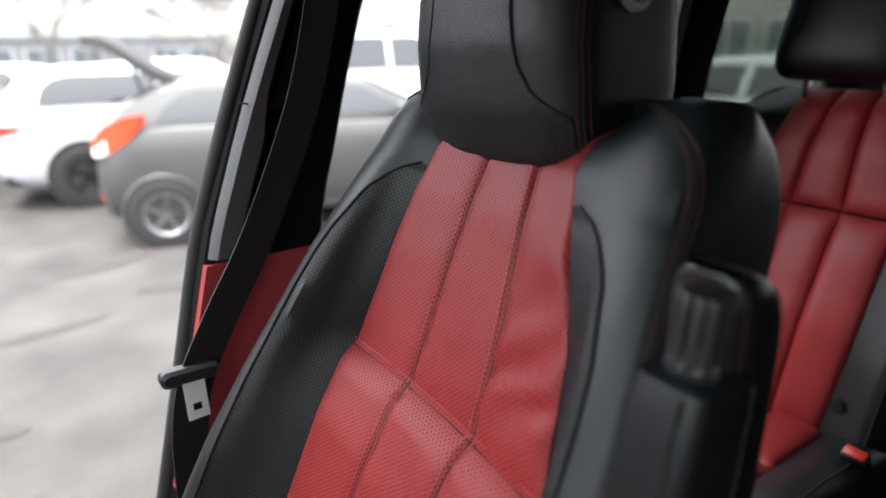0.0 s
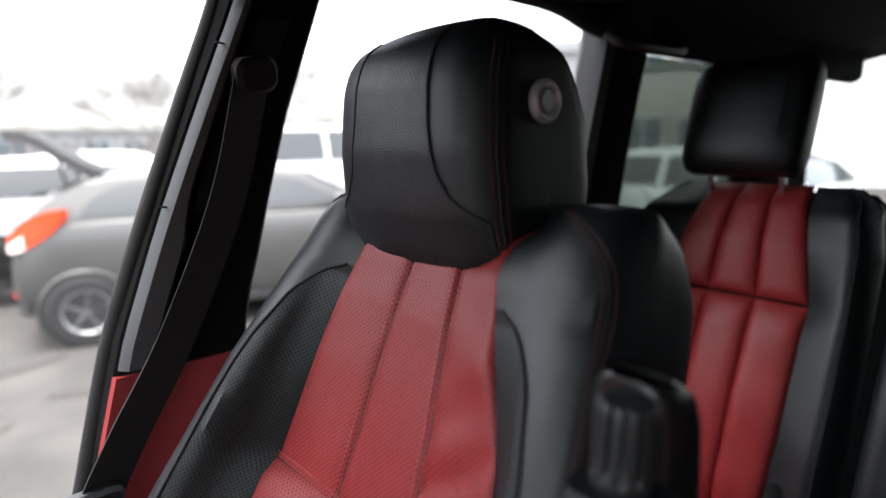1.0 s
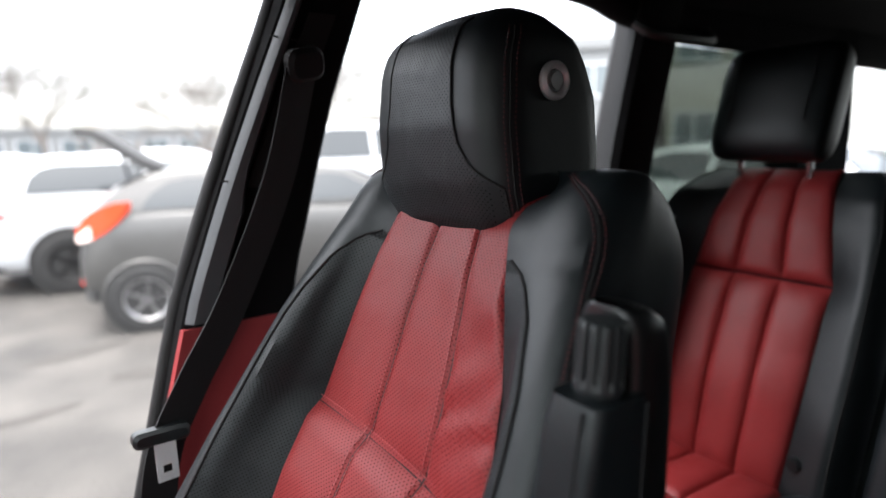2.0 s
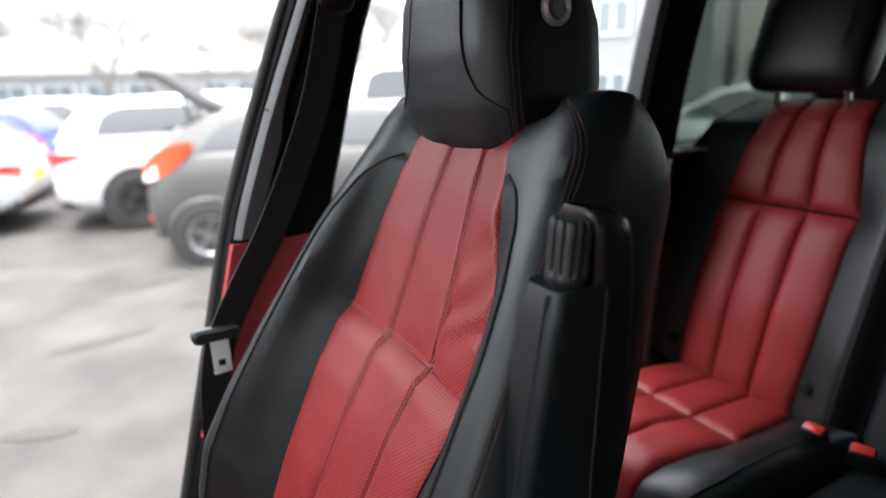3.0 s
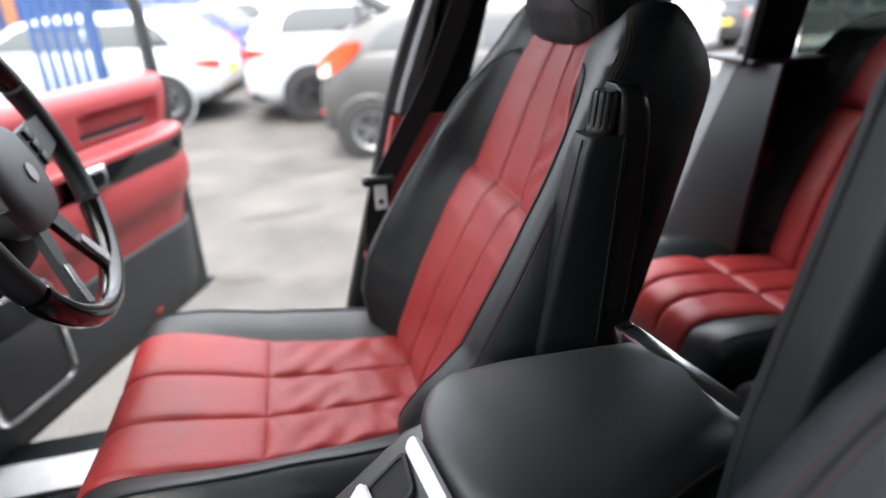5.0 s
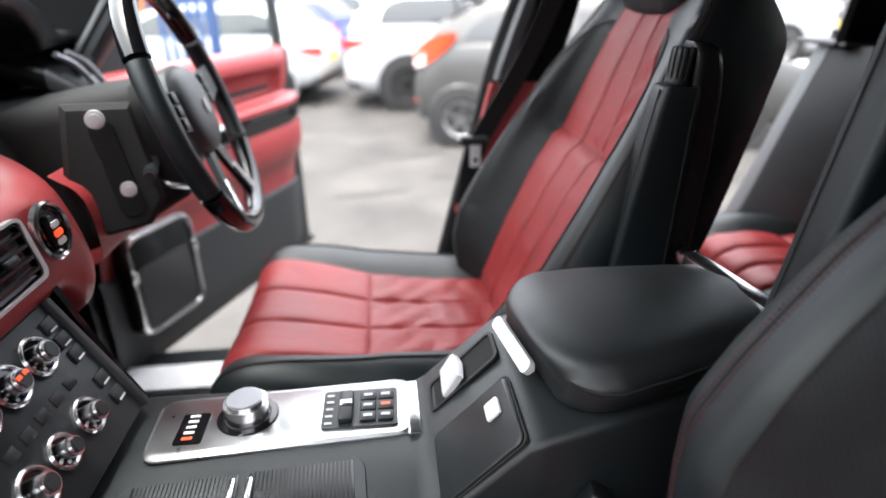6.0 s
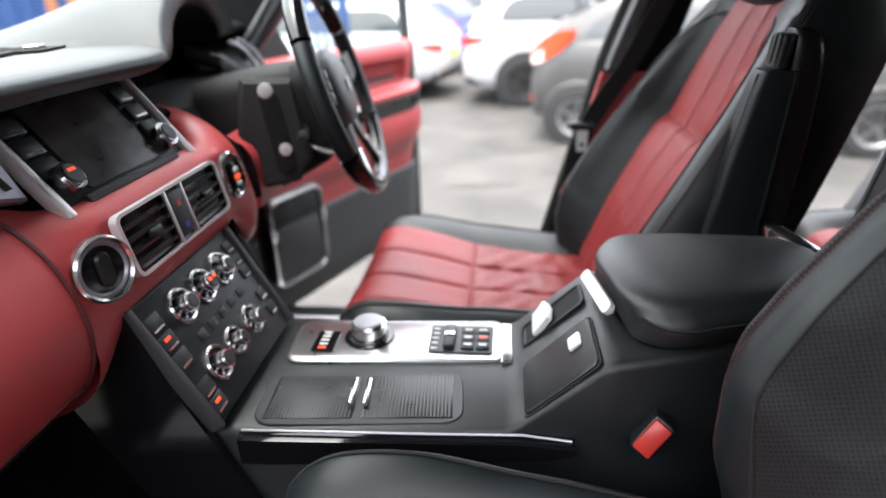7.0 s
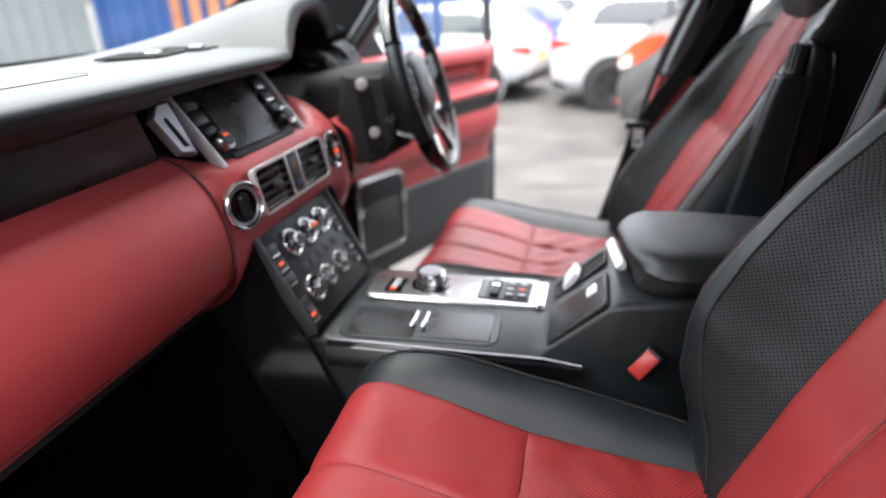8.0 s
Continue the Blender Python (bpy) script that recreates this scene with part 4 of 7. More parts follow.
# climate control stack
t0, b0 = Vector((-0.402, -0.036, 1.214)), Vector((-0.328, -0.040, 1.072))
cu = (t0 - b0).normalized()
cm = Matrix.Translation((t0 + b0) / 2) @ Matrix(((0, cu.x, cu.z, 0), (1, 0, 0, 0), (0, cu.z, -cu.x, 0), (0, 0, 0, 1)))
CH = (t0 - b0).length
stack = thing("climate_panel", "black climate control panel with six chrome dials", "control panel")
part("edge_trim", moved(box(-0.1145, -0.1105, -CH / 2, CH / 2, -0.008, 0.002, 0.001), cm), "silver_trim", stack, "thin silver edge trim")
face = part("face", moved(slab(rounded(0.222, CH, 0.004), 0.012, 0.002), cm @ pose(0, 0, -0.012)), "plastic", stack)
for x0 in (-0.1135, 0.1135):
    part("side_trim", moved(box(-0.004, 0.004, -CH / 2, CH / 2, -0.012, 0.007, 0.002), cm @ pose(x0, 0, 0)), "grey_trim", stack, "dark metal side trim")


def climate_dial(x, y, r, lit=False):
    d = part("dial", moved(ring(r, r - 0.005, 0.006, 30, 0.002), cm @ pose(x, y, 0)), "chrome", stack, "chrome ringed dial")
    part("dial_face", moved(disc(r - 0.005, 0.002, 24), cm @ pose(x, y, 0)), "gloss", d)
    k = part("knob", moved(disc(r * 0.52, 0.018, 24, 0.002), cm @ pose(x, y, 0.001)), "chrome", d)
    part("knob_cap", moved(disc(r * 0.40, 0.0192, 20, 0.001), cm @ pose(x, y, 0.001)), "plastic", k)
    for a in (200, 250, 290, 340):
        part("legend", moved(box(-0.0016, 0.0016, -0.0016, 0.0016, 0.002, 0.0028), cm @ pose(x + math.cos(radians(a)) * (r - 0.008), y + math.sin(radians(a)) * (r - 0.008), 0)), "blue_dot" if a == 290 else "white", d)
    if lit:
        for dx in (-0.005, 0.005):
            part("legend", moved(box(-0.003, 0.003, -0.002, 0.002, 0, 0.0008), cm @ pose(x + dx, y + 0.004, 0.0203)), "amber", k)


for dx in (-0.044, 0.005, 0.053):
    climate_dial(dx, 0.045, 0.0220, dx == 0.005)
for dx, r in ((-0.055, 0.0220), (-0.009, 0.0190), (0.043, 0.0205)):
    climate_dial(dx, -0.031, r)
for k in range(5):
    part("button", moved(box(-0.008, 0.008, -0.006, 0.006, -0.001, 0.0012, 0.0005), cm @ pose(-0.045 + k * 0.026, 0.004, 0)), "plastic", stack)
for y0, lit in ((0.052, 0), (0.028, 1), (0.004, 0), (-0.038, 0), (-0.060, 1)):
    b = part("rocker", moved(box(-0.013, 0.013, -0.010, 0.010, -0.001, 0.0032, 0.001), cm @ pose(-0.094, y0, 0)), "plastic", stack)
    part("legend", moved(box(-0.009, 0.009, -0.0085, -0.006, 0.0032, 0.0040), cm @ pose(-0.094, y0, 0)), "chrome", b)
    if lit:
        part("legend", moved(box(-0.005, 0.005, 0.001, 0.005, 0.0032, 0.0040), cm @ pose(-0.094, y0, 0)), "amber", b)
for y0 in (0.058, 0.038, 0.018, -0.020, -0.045):
    b = part("rocker", moved(box(-0.010, 0.010, -0.008, 0.008, -0.001, 0.0028, 0.001), cm @ pose(0.094, y0, 0)), "plastic", stack)
    part("legend", moved(box(-0.006, 0.006, -0.0065, -0.0045, 0.0028, 0.0034), cm @ pose(0.094, y0, 0)), "white", b)

# lacquered flanks under the stack
for sy in (-1, 1):
    yy = -0.028 + sy * 0.128
    part("stack_flank", loft([[Vector((x + dx, yy + dy, z)) for dx, dy in ((-0.075, -0.009), (0.05, -0.002), (0.05, 0.008), (-0.075, 0.008))] for x, z in ((-0.455, 1.225), (-0.42, 1.13), (-0.375, 1.03), (-0.30, 0.86), (-0.27, 0.70))]), "gloss", dash, "gloss black lacquered flank", smooth=False)
part("stack_core", loft([[Vector((x + dx, -0.028 + dy, z)) for dx, dy in ((-0.12, -0.117), (0.0, -0.117), (0.0, 0.117), (-0.12, 0.117))] for x, z in ((-0.43, 1.22), (-0.352, 1.06), (-0.30, 0.90), (-0.28, 0.64))]), "gloss", dash, smooth=False)
part("footwell_panel", loft([[Vector((x + dx, -0.028 + dy, z)) for dx, dy in ((-0.30, -0.134), (-0.05, -0.134), (-0.05, 0.134), (-0.30, 0.134))] for x, z in ((-0.44, 1.15), (-0.36, 0.95), (-0.30, 0.62))]), "carpet", dash, "black carpeted footwell side", smooth=False)

# ---- centre console ----
con = thing("centre_console", "black centre console with an aluminium shifter plate", "console")
CT = 1.062


def con_half(x):
    return lerp(x, (-0.36, -0.3, 0.0, 0.36), (0.128, 0.125, 0.112, 0.112))


crow = []
for x, z in ((-0.352, CT - 0.004), (-0.30, CT - 0.002), (-0.02, CT), (0.0, CT + 0.006), (0.082, 1.142), (0.10, 1.148), (0.20, 1.150), (0.365, 1.150)):
    w = con_half(x)
    c0 = -0.014 if x < 0 else -0.006
    if x > 0.15:
        lo, hi = lerp(x, (0.2, 0.365), (-0.094, -0.050)), 0.112
        w, c0 = (hi - lo) / 2, (hi + lo) / 2
    crow.append([Vector((x, c0 + y, zz)) for y, zz in ((-w - 0.012, 0.64), (-w - 0.006, 0.95), (-w, z - 0.010), (-w + 0.004, z - 0.003), (-w + 0.010, z), (w - 0.010, z), (w - 0.004, z - 0.003), (w, z - 0.010), (w + 0.006, 0.95), (w + 0.012, 0.64))])
part("body", loft(crow), "plastic", con, "black grained console body")
plate = part("shifter_plate", moved(slab(rounded(0.292, 0.098, 0.016), 0.006, 0.003), pose(-0.162, 0.042, CT - 0.001, 0, 0.35, 3)), "alu", con, "brushed aluminium shifter plate")
col = part("shift_ring", moved(ring(0.034, 0.025, 0.003, 36, 0.001), pose(-0.205, 0.046, CT + 0.004)), "gloss", plate)
kn = part("shift_knob", moved(disc(0.0242, 0.026, 40, 0.004), pose(-0.205, 0.046, CT + 0.004)), "chrome", con, "round chrome rotary gear selector")
part("knob_top", moved(disc(0.0198, 0.0272, 32, 0.001), pose(-0.205, 0.046, CT + 0.004)), "silver_trim", kn)
gp = part("gear_legend", moved(slab(rounded(0.030, 0.050, 0.003), 0.002), pose(-0.262, 0.030, CT + 0.0045)), "gloss", plate, "gloss black gear legend strip")
for k in range(5):
    part("legend", box(-0.269, -0.258, 0.012 + k * 0.009, 0.016 + k * 0.009, CT + 0.0065, CT + 0.0072), "amber" if k == 0 else "white", gp)
sp = part("switch_panel", moved(slab(rounded(0.085, 0.064, 0.004), 0.003), pose(-0.078, 0.044, CT + 0.004)), "plastic", plate, "black terrain switch panel")
for k in range(5):
    part("legend", box(-0.117, -0.109, 0.018 + k * 0.012, 0.021 + k * 0.012, CT + 0.007, CT + 0.0078), "white", sp)
rk = part("rocker", box(-0.102, -0.086, 0.018, 0.070, CT + 0.006, CT + 0.014, 0.003), "plastic", sp)
part("rocker_tip", box(-0.101, -0.087, 0.040, 0.050, CT + 0.0135, CT + 0.0155, 0.001), "chrome", rk)
for i in range(2):
    for j in range(3):
        b = part("button", box(-0.078 + i * 0.020, -0.060 + i * 0.020, 0.018 + j * 0.018, 0.034 + j * 0.018, CT + 0.006, CT + 0.010, 0.002), "plastic", sp)
        part("legend", box(-0.074 + i * 0.020, -0.064 + i * 0.020, 0.024 + j * 0.018, 0.028 + j * 0.018, CT + 0.010, CT + 0.0107), "amber" if (i, j) == (1, 1) else "white", b)
part("chrome_end", box(-0.024, -0.010, -0.004, 0.088, CT + 0.001, CT + 0.0062, 0.002), "chrome", plate)
# tambour cup holder lids
well = part("tambour_surround", moved(slab(rounded(0.240, 0.094, 0.022), 0.0025, 0.001), pose(-0.188, -0.078, CT - 0.0012, 0, 0, 4)), "plastic", con, "cup holder surround")
for x0, x1 in ((-0.296, -0.194), (-0.184, -0.080)):
    ld = part("tambour_lid", moved(box(x0 + 0.188, x1 + 0.188, -0.039, 0.039, 0.0005, 0.0022, 0.0008), pose(-0.188, -0.078, CT, 0, 0, 4)), "semi", well, "ribbed black sliding lid")
    nrib = 24
    for k in range(nrib):
        xx = x0 + 0.188 + 0.004 + (x1 - x0 - 0.008) * k / (nrib - 1)
        part("rib", moved(box(xx - 0.0017, xx + 0.0017, -0.0385, 0.0385, 0.0018, 0.0026, 0.0004, 1), pose(-0.188, -0.078, CT, 0, 0, 4)), "semi", ld)
for x0 in (-0.198, -0.181):
    part("pull", moved(box(-0.0032, 0.0032, -0.024, 0.024, 0.003, 0.0105, 0.002), pose(x0, -0.076, CT, 0, 0, 4)), "chrome", well, "chrome pull bar")
# gloss strip along the passenger side
part("side_strip", loft([[Vector((x, -0.128 + dy - lerp(x, (-0.30, 0, 0.05), (0.012, 0.0, 0.004)), CT - 0.014 + dz)) for dy, dz in ((-0.008, -0.030 * k), (-0.008, 0.004), (0.004, 0.008), (0.010, 0.006), (0.010, -0.030 * k))] for x, k in ((-0.315, 1), (-0.28, 1), (0.0, 0.6), (0.035, 0.4), (0.055, 0.1))]), "gloss", con, "gloss black lacquer strip")
# silver line standing in for the highlight on the lacquer strip's edge
part("strip_highlight", tube([(-0.312, -0.139, CT - 0.003), (-0.10, -0.132, CT - 0.003), (0.0, -0.1275, CT - 0.003), (0.052, -0.131, CT - 0.006)], 0.0016, 8), "silver_trim", con)
# sloped bin with a lid, and a tray with an ashtray cover
sl = Vector((0.082, 0, 0.080)).normalized()
bmx = Matrix.Translation((0.041, -0.064, 1.106)) @ Matrix(((sl.x, 0, -sl.z, 0), (0, 1, 0, 0), (sl.z, 0, sl.x, 0), (0, 0, 0, 1)))
lid = part("bin_lid", moved(slab(rounded(0.104, 0.094, 0.008), 0.004, 0.0015), bmx), "plastic", con, "black ashtray lid with a chrome tab")
part("lid_gap", moved(frame_plate(rounded(0.110, 0.100, 0.009), rounded(0.105, 0.095, 0.008), 0.0012), bmx), "cord", lid)
part("tab", moved(box(-0.009, 0.009, -0.012, 0.012, 0.003, 0.009, 0.003), bmx @ pose(0.030, 0.012, 0)), "steel", lid)
bmr = bmx @ pose(0, 0.110, 0)
tray = part("coin_tray", moved(frame_plate(rounded(0.104, 0.052, 0.008), rounded(0.096, 0.044, 0.006), 0.003), bmr), "plastic", con, "recessed tray")
part("tray_floor", moved(slab(rounded(0.098, 0.046, 0.006), 0.001), bmr), "cord", tray)
part("tray_cover", moved(slab([(-0.018, -0.022), (0.014, -0.022), (0.018, 0.0), (0.012, 0.022), (-0.016, 0.022)], 0.010, 0.003), bmr @ pose(-0.010, 0.002, 0.003, 0, -14, 0)), "steel", tray, "folded aluminium cover")
# padded armrest lid
arm = thing("console_armrest", "padded black leather armrest lid on the console", "armrest")


LX = (0.085, 0.11, 0.14, 0.20, 0.294, 0.352)
lid_l = lambda x: lerp(x, LX, (-0.100, -0.103, -0.100, -0.084, -0.052, -0.036))
lid_r = lambda x: lerp(x, LX, (0.090, 0.106, 0.116, 0.121, 0.121, 0.119))


def arm_ring(x):
    f = (x - 0.085) / 0.265
    k = math.sqrt(max(0.0, 1 - max(0.0, (0.20 - f) / 0.20) ** 2))
    c, w = (lid_l(x) + lid_r(x)) / 2, (lid_r(x) - lid_l(x)) / 2
    w *= 0.80 + 0.20 * k
    low = 1.150 + 0.006 * (1 - k)
    top = 1.190 + 0.016 * k - 0.006 * max(0, f - 0.5)
    q = spline([(-w + 0.010, low, 0), (-w + 0.001, low + 0.010, 0), (-w - 0.002, low + 0.028, 0), (-w + 0.008, top - 0.013, 0), (-w + 0.030, top - 0.001, 0), (0, top + 0.004, 0), (w - 0.030, top - 0.001, 0), (w - 0.008, top - 0.013, 0), (w + 0.002, low + 0.028, 0), (w - 0.001, low + 0.010, 0), (w - 0.010, low, 0)], 51)
    return [Vector((x + 0.016 * (abs(v.x) / w) ** 3 * (1 - min(1, f * 3)) - 0.16 * (c + v.x - 0.045), c + v.x, v.y)) for v in q]


xs = [0.085 + 0.253 * (i / 36) ** 1.7 for i in range(37)]
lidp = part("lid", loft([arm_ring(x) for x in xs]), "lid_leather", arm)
for kk in (10, 40):
    part("seam", tube([arm_ring(x)[kk] + Vector((0, -0.0006 if kk < 20 else 0.0006, 0.0004)) for x in xs[3:]], 0.0015, 6), "cord", lidp)
part("latch", moved(slab(rounded(0.106, 0.015, 0.007), 0.012, 0.005), basis_at((0.0865, 0.010, 1.166), (-0.13, 1, -0.05), (0.62, 0.1, 0.78))), "steel", arm, "chrome latch bar")
hb_m = basis_at((0.3425, 0.042, 1.1955), (-0.17, 1, 0), (1, 0.17, 0.10))
part("hinge_bar", moved(box(-0.076, 0.076, -0.011, 0.011, -0.012, 0.008, 0.004), hb_m), "chrome", arm, "satin chrome hinge bar")
for xx in (-0.080, 0.080):
    part("hinge_knuckle", moved(box(xx - 0.007, xx + 0.007, -0.012, 0.010, -0.012, 0.010, 0.003), hb_m), "chrome", arm)
part("console_rear", box(0.350, 0.385, -0.030, 0.112, 0.66, 1.165, 0.010), "plastic", con)

# ---- steering wheel ----
sw = thing("steering_wheel", "black leather steering wheel with lacquered upper rim", "steering wheel")
WC = Vector((-0.318, 0.438, 1.345))
tilt = radians(17)
wu = Vector((-math.sin(tilt), 0, math.cos(tilt)))
wr = Vector((-0.105, 0.9945, 0))
wn_ = wr.cross(wu).normalized()
wu = wn_.cross(wr).normalized()
R0 = 0.188


def W(a, r, d=0.0):
    return WC + (wr * math.cos(a) + wu * math.sin(a)) * r + wn_ * d


def rim(a0, a1, r, mat, label, n=48):
    rows = []
    for i in range(n + 1):
        a = radians(a0 + (a1 - a0) * i / n)
        e = wr * math.cos(a) + wu * math.sin(a)
        rows.append([WC + e * (R0 + r * math.cos(k * math.tau / 12)) + wn_ * (r * 1.1 * math.sin(k * math.tau / 12)) for k in range(12)])
    return part("rim", loft(rows), mat, sw, label)


rim(-28, 28, 0.0150, "leather", "black leather rim")
rim(30, 150, 0.0160, "gloss", "lacquered black rim section")
rim(152, 208, 0.0150, "leather", "black leather rim")
rim(210, 330, 0.0155, "gloss", "lacquered black rim section")
hub_rows = []
for rr, d in ((0.012, 0.012), (0.05, 0.010), (0.068, 0.003), (0.076, -0.010), (0.074, -0.028), (0.060, -0.050)):
    hub_rows.append([WC + wr * (rr * math.copysign(abs(math.cos(a)) ** 0.75, math.cos(a))) + wu * (0.92 * rr * math.copysign(abs(math.sin(a)) ** 0.75, math.sin(a))) + wn_ * d for a in [k * math.tau / 40 for k in range(40)]])
hub = part("hub", loft(hub_rows), "hub_grey", sw, "grey airbag cover")
part("badge", moved(disc(0.013, 0.003, 24, 0.001), basis_at(WC + wn_ * 0.0115, wr, wu)), "silver_trim", hub)
for a, wd in ((8, 0.030), (172, 0.030)):
    e = wr * math.cos(radians(a)) + wu * math.sin(radians(a))
    u = wn_.cross(e)
    sp_ = part("spoke", loft([[WC + e * r + u * (b * k) + wn_ * (d + c) for b, c in ((-wd, -0.004), (wd, -0.004), (wd, 0.006), (-wd, 0.006))] for r, k, d in ((0.06, 1.0, -0.010), (0.12, 0.9, -0.006), (0.182, 0.75, 0.0))]), "plastic", sw, "black spoke with switches")
    for k in range(3):
        part("switch", moved(box(-0.010, 0.010, -0.008, 0.008, 0, 0.006, 0.002), basis_at(WC + e * 0.108 + u * (-0.018 + 0.018 * k) + wn_ * -0.002, e, u)), "plastic", sp_)
for a in (246, 294):
    e = wr * math.cos(radians(a)) + wu * math.sin(radians(a))
    u = wn_.cross(e)
    part("spoke", loft([[WC + e * r + u * (b * k) + wn_ * (d + c) for b, c in ((-0.014, -0.004), (0.014, -0.004), (0.014, 0.006), (-0.014, 0.006))] for r, k, d in ((0.06, 1.2, -0.012), (0.12, 0.9, -0.008), (0.184, 1.0, 0.0))]), "plastic", sw, "black lower spoke")
    part("spoke_insert", loft([[WC + e * r + u * (b * k) + wn_ * (d + c) for b, c in ((-0.008, 0.004), (0.008, 0.004), (0.008, 0.009), (-0.008, 0.009))] for r, k, d in ((0.118, 0.8, -0.008), (0.145, 1.0, -0.005), (0.172, 1.0, -0.001))]), "chrome", sw, "chrome spoke insert")
col = thing("steering_column", "black steering column shroud with chrome tipped stalks", "steering column")
part("shroud", loft([[WC - wn_ * d + wr * a + wu * (b - 0.022) for a, b in rounded(w, h, 0.03, 6)] for d, w, h in ((0.042, 0.125, 0.13), (0.06, 0.155, 0.175), (0.13, 0.185, 0.20), (0.22, 0.21, 0.22))]), "cord", col)
for sy, zz in ((1, 0.045), (-1, -0.038)):
    p0 = WC - wn_ * 0.075 + wu * zz + wr * (sy * 0.07)
    p1 = WC - wn_ * 0.060 + wu * (zz * 1.1) + wr * (sy * 0.155)
    s_ = part("stalk", tube([p0, p0.lerp(p1, 0.5), p1], 0.009, 10), "plastic", col)
    part("stalk_tip", tube([p1, p1 + (p1 - p0).normalized() * 0.014], 0.0075, 12), "semi", s_, "black stalk tip")
pan = basis_at((-0.408, 0.315, 1.290), (0.92, 0.38, -0.10), (-0.16, 0.05, 1))
ip = part("ignition_panel", moved(slab([(-0.050, 0.085), (0.030, 0.088), (0.062, -0.040), (0.040, -0.078), (-0.030, -0.092), (-0.058, -0.020)], 0.030, 0.008), pan), "cord", col, "black column side panel")
part("panel_recess", moved(slab(rounded(0.030, 0.130, 0.012), 0.003, 0.001), pan @ pose(0.006, 0, 0.030, 0, 0, 14)), "gloss", ip, "glossy black strip")
for p, r0 in (((-0.399, 0.282, 1.364), 0.0115), ((-0.379, 0.282, 1.271), 0.0100)):
    part("switch_knob", moved(disc(r0, 0.016, 20, 0.004), basis_at(p, (0.92, 0.38, 0), (0, 0, 1))), "vent_silver", ip, "round silver switch knob")
part("column_bezel", tube(spline([(-0.368, 0.332, 1.272), (-0.342, 0.324, 1.260), (-0.310, 0.332, 1.252)], 12), 0.0042, 8), "chrome", col, "chrome arc under the column")
part("side_vent", loft([[Vector((x - 0.02, y + a, z + b)) for a, b in rounded(0.13, 0.040, 0.012, 4)] for x, y, z in ((-0.66, 0.650, 1.395), (-0.60, 0.675, 1.370), (-0.575, 0.735, 1.325))]), "semi", dash, "black side vent housing")
for off in (0.0, 0.040):
    part("vent_bar", tube(spline([(-0.604, 0.632 + off, 1.412), (-0.592, 0.672 + off, 1.388), (-0.582, 0.722 + off, 1.332)], 10), 0.0060, 8), "silver_trim", dash, "silver bar of the side vent")

# ---- the car's body round the cabin ----
cab_floor = part("cabin_floor", box(-1.05, 2.3, -0.78, 0.78, 0.56, 0.62, 0.01), "carpet", None)
tagged(cab_floor, "black carpeted cabin floor", "floor", kind="structure")
for sy in (-1, 1):
    sill = part("door_sill", box(-0.75, 0.95, sy * 0.745 - 0.105, sy * 0.745 + 0.105, 0.52, 0.655, 0.015), "plastic", None)
    tagged(sill, "black door sill with a metal tread", "door sill", kind="structure")
    part("tread_plate", box(-0.70, -0.02, sy * 0.716 - 0.050, sy * 0.716 + 0.050, 0.652, 0.664, 0.003), "steel", sill, "bright metal tread plate")
fire = part("footwell_bulkhead", box(-1.08, -1.02, -0.80, 0.80, 0.56, 1.42, 0.01), "carpet", None)
tagged(fire, "black carpeted bulkhead", "bulkhead", kind="structure")
mat_ = part("floor_mat", moved(slab(rounded(0.50, 0.42, 0.05), 0.012, 0.003), pose(-0.62, -0.45, 0.62)), "carpet", None)
tagged(mat_, "black carpet mat in the passenger footwell", "floor mat")


def sweep(pts, half_x, half_y, mat, name, label, parent, n=20):
    rows = []
    for p in spline(pts, n):
        rows.append([p + Vector((a, b, 0)) for a, b in rounded(2 * half_x, 2 * half_y, min(half_x, half_y) * 0.6, 4)])
    return part(name, loft(rows), mat, parent, label)


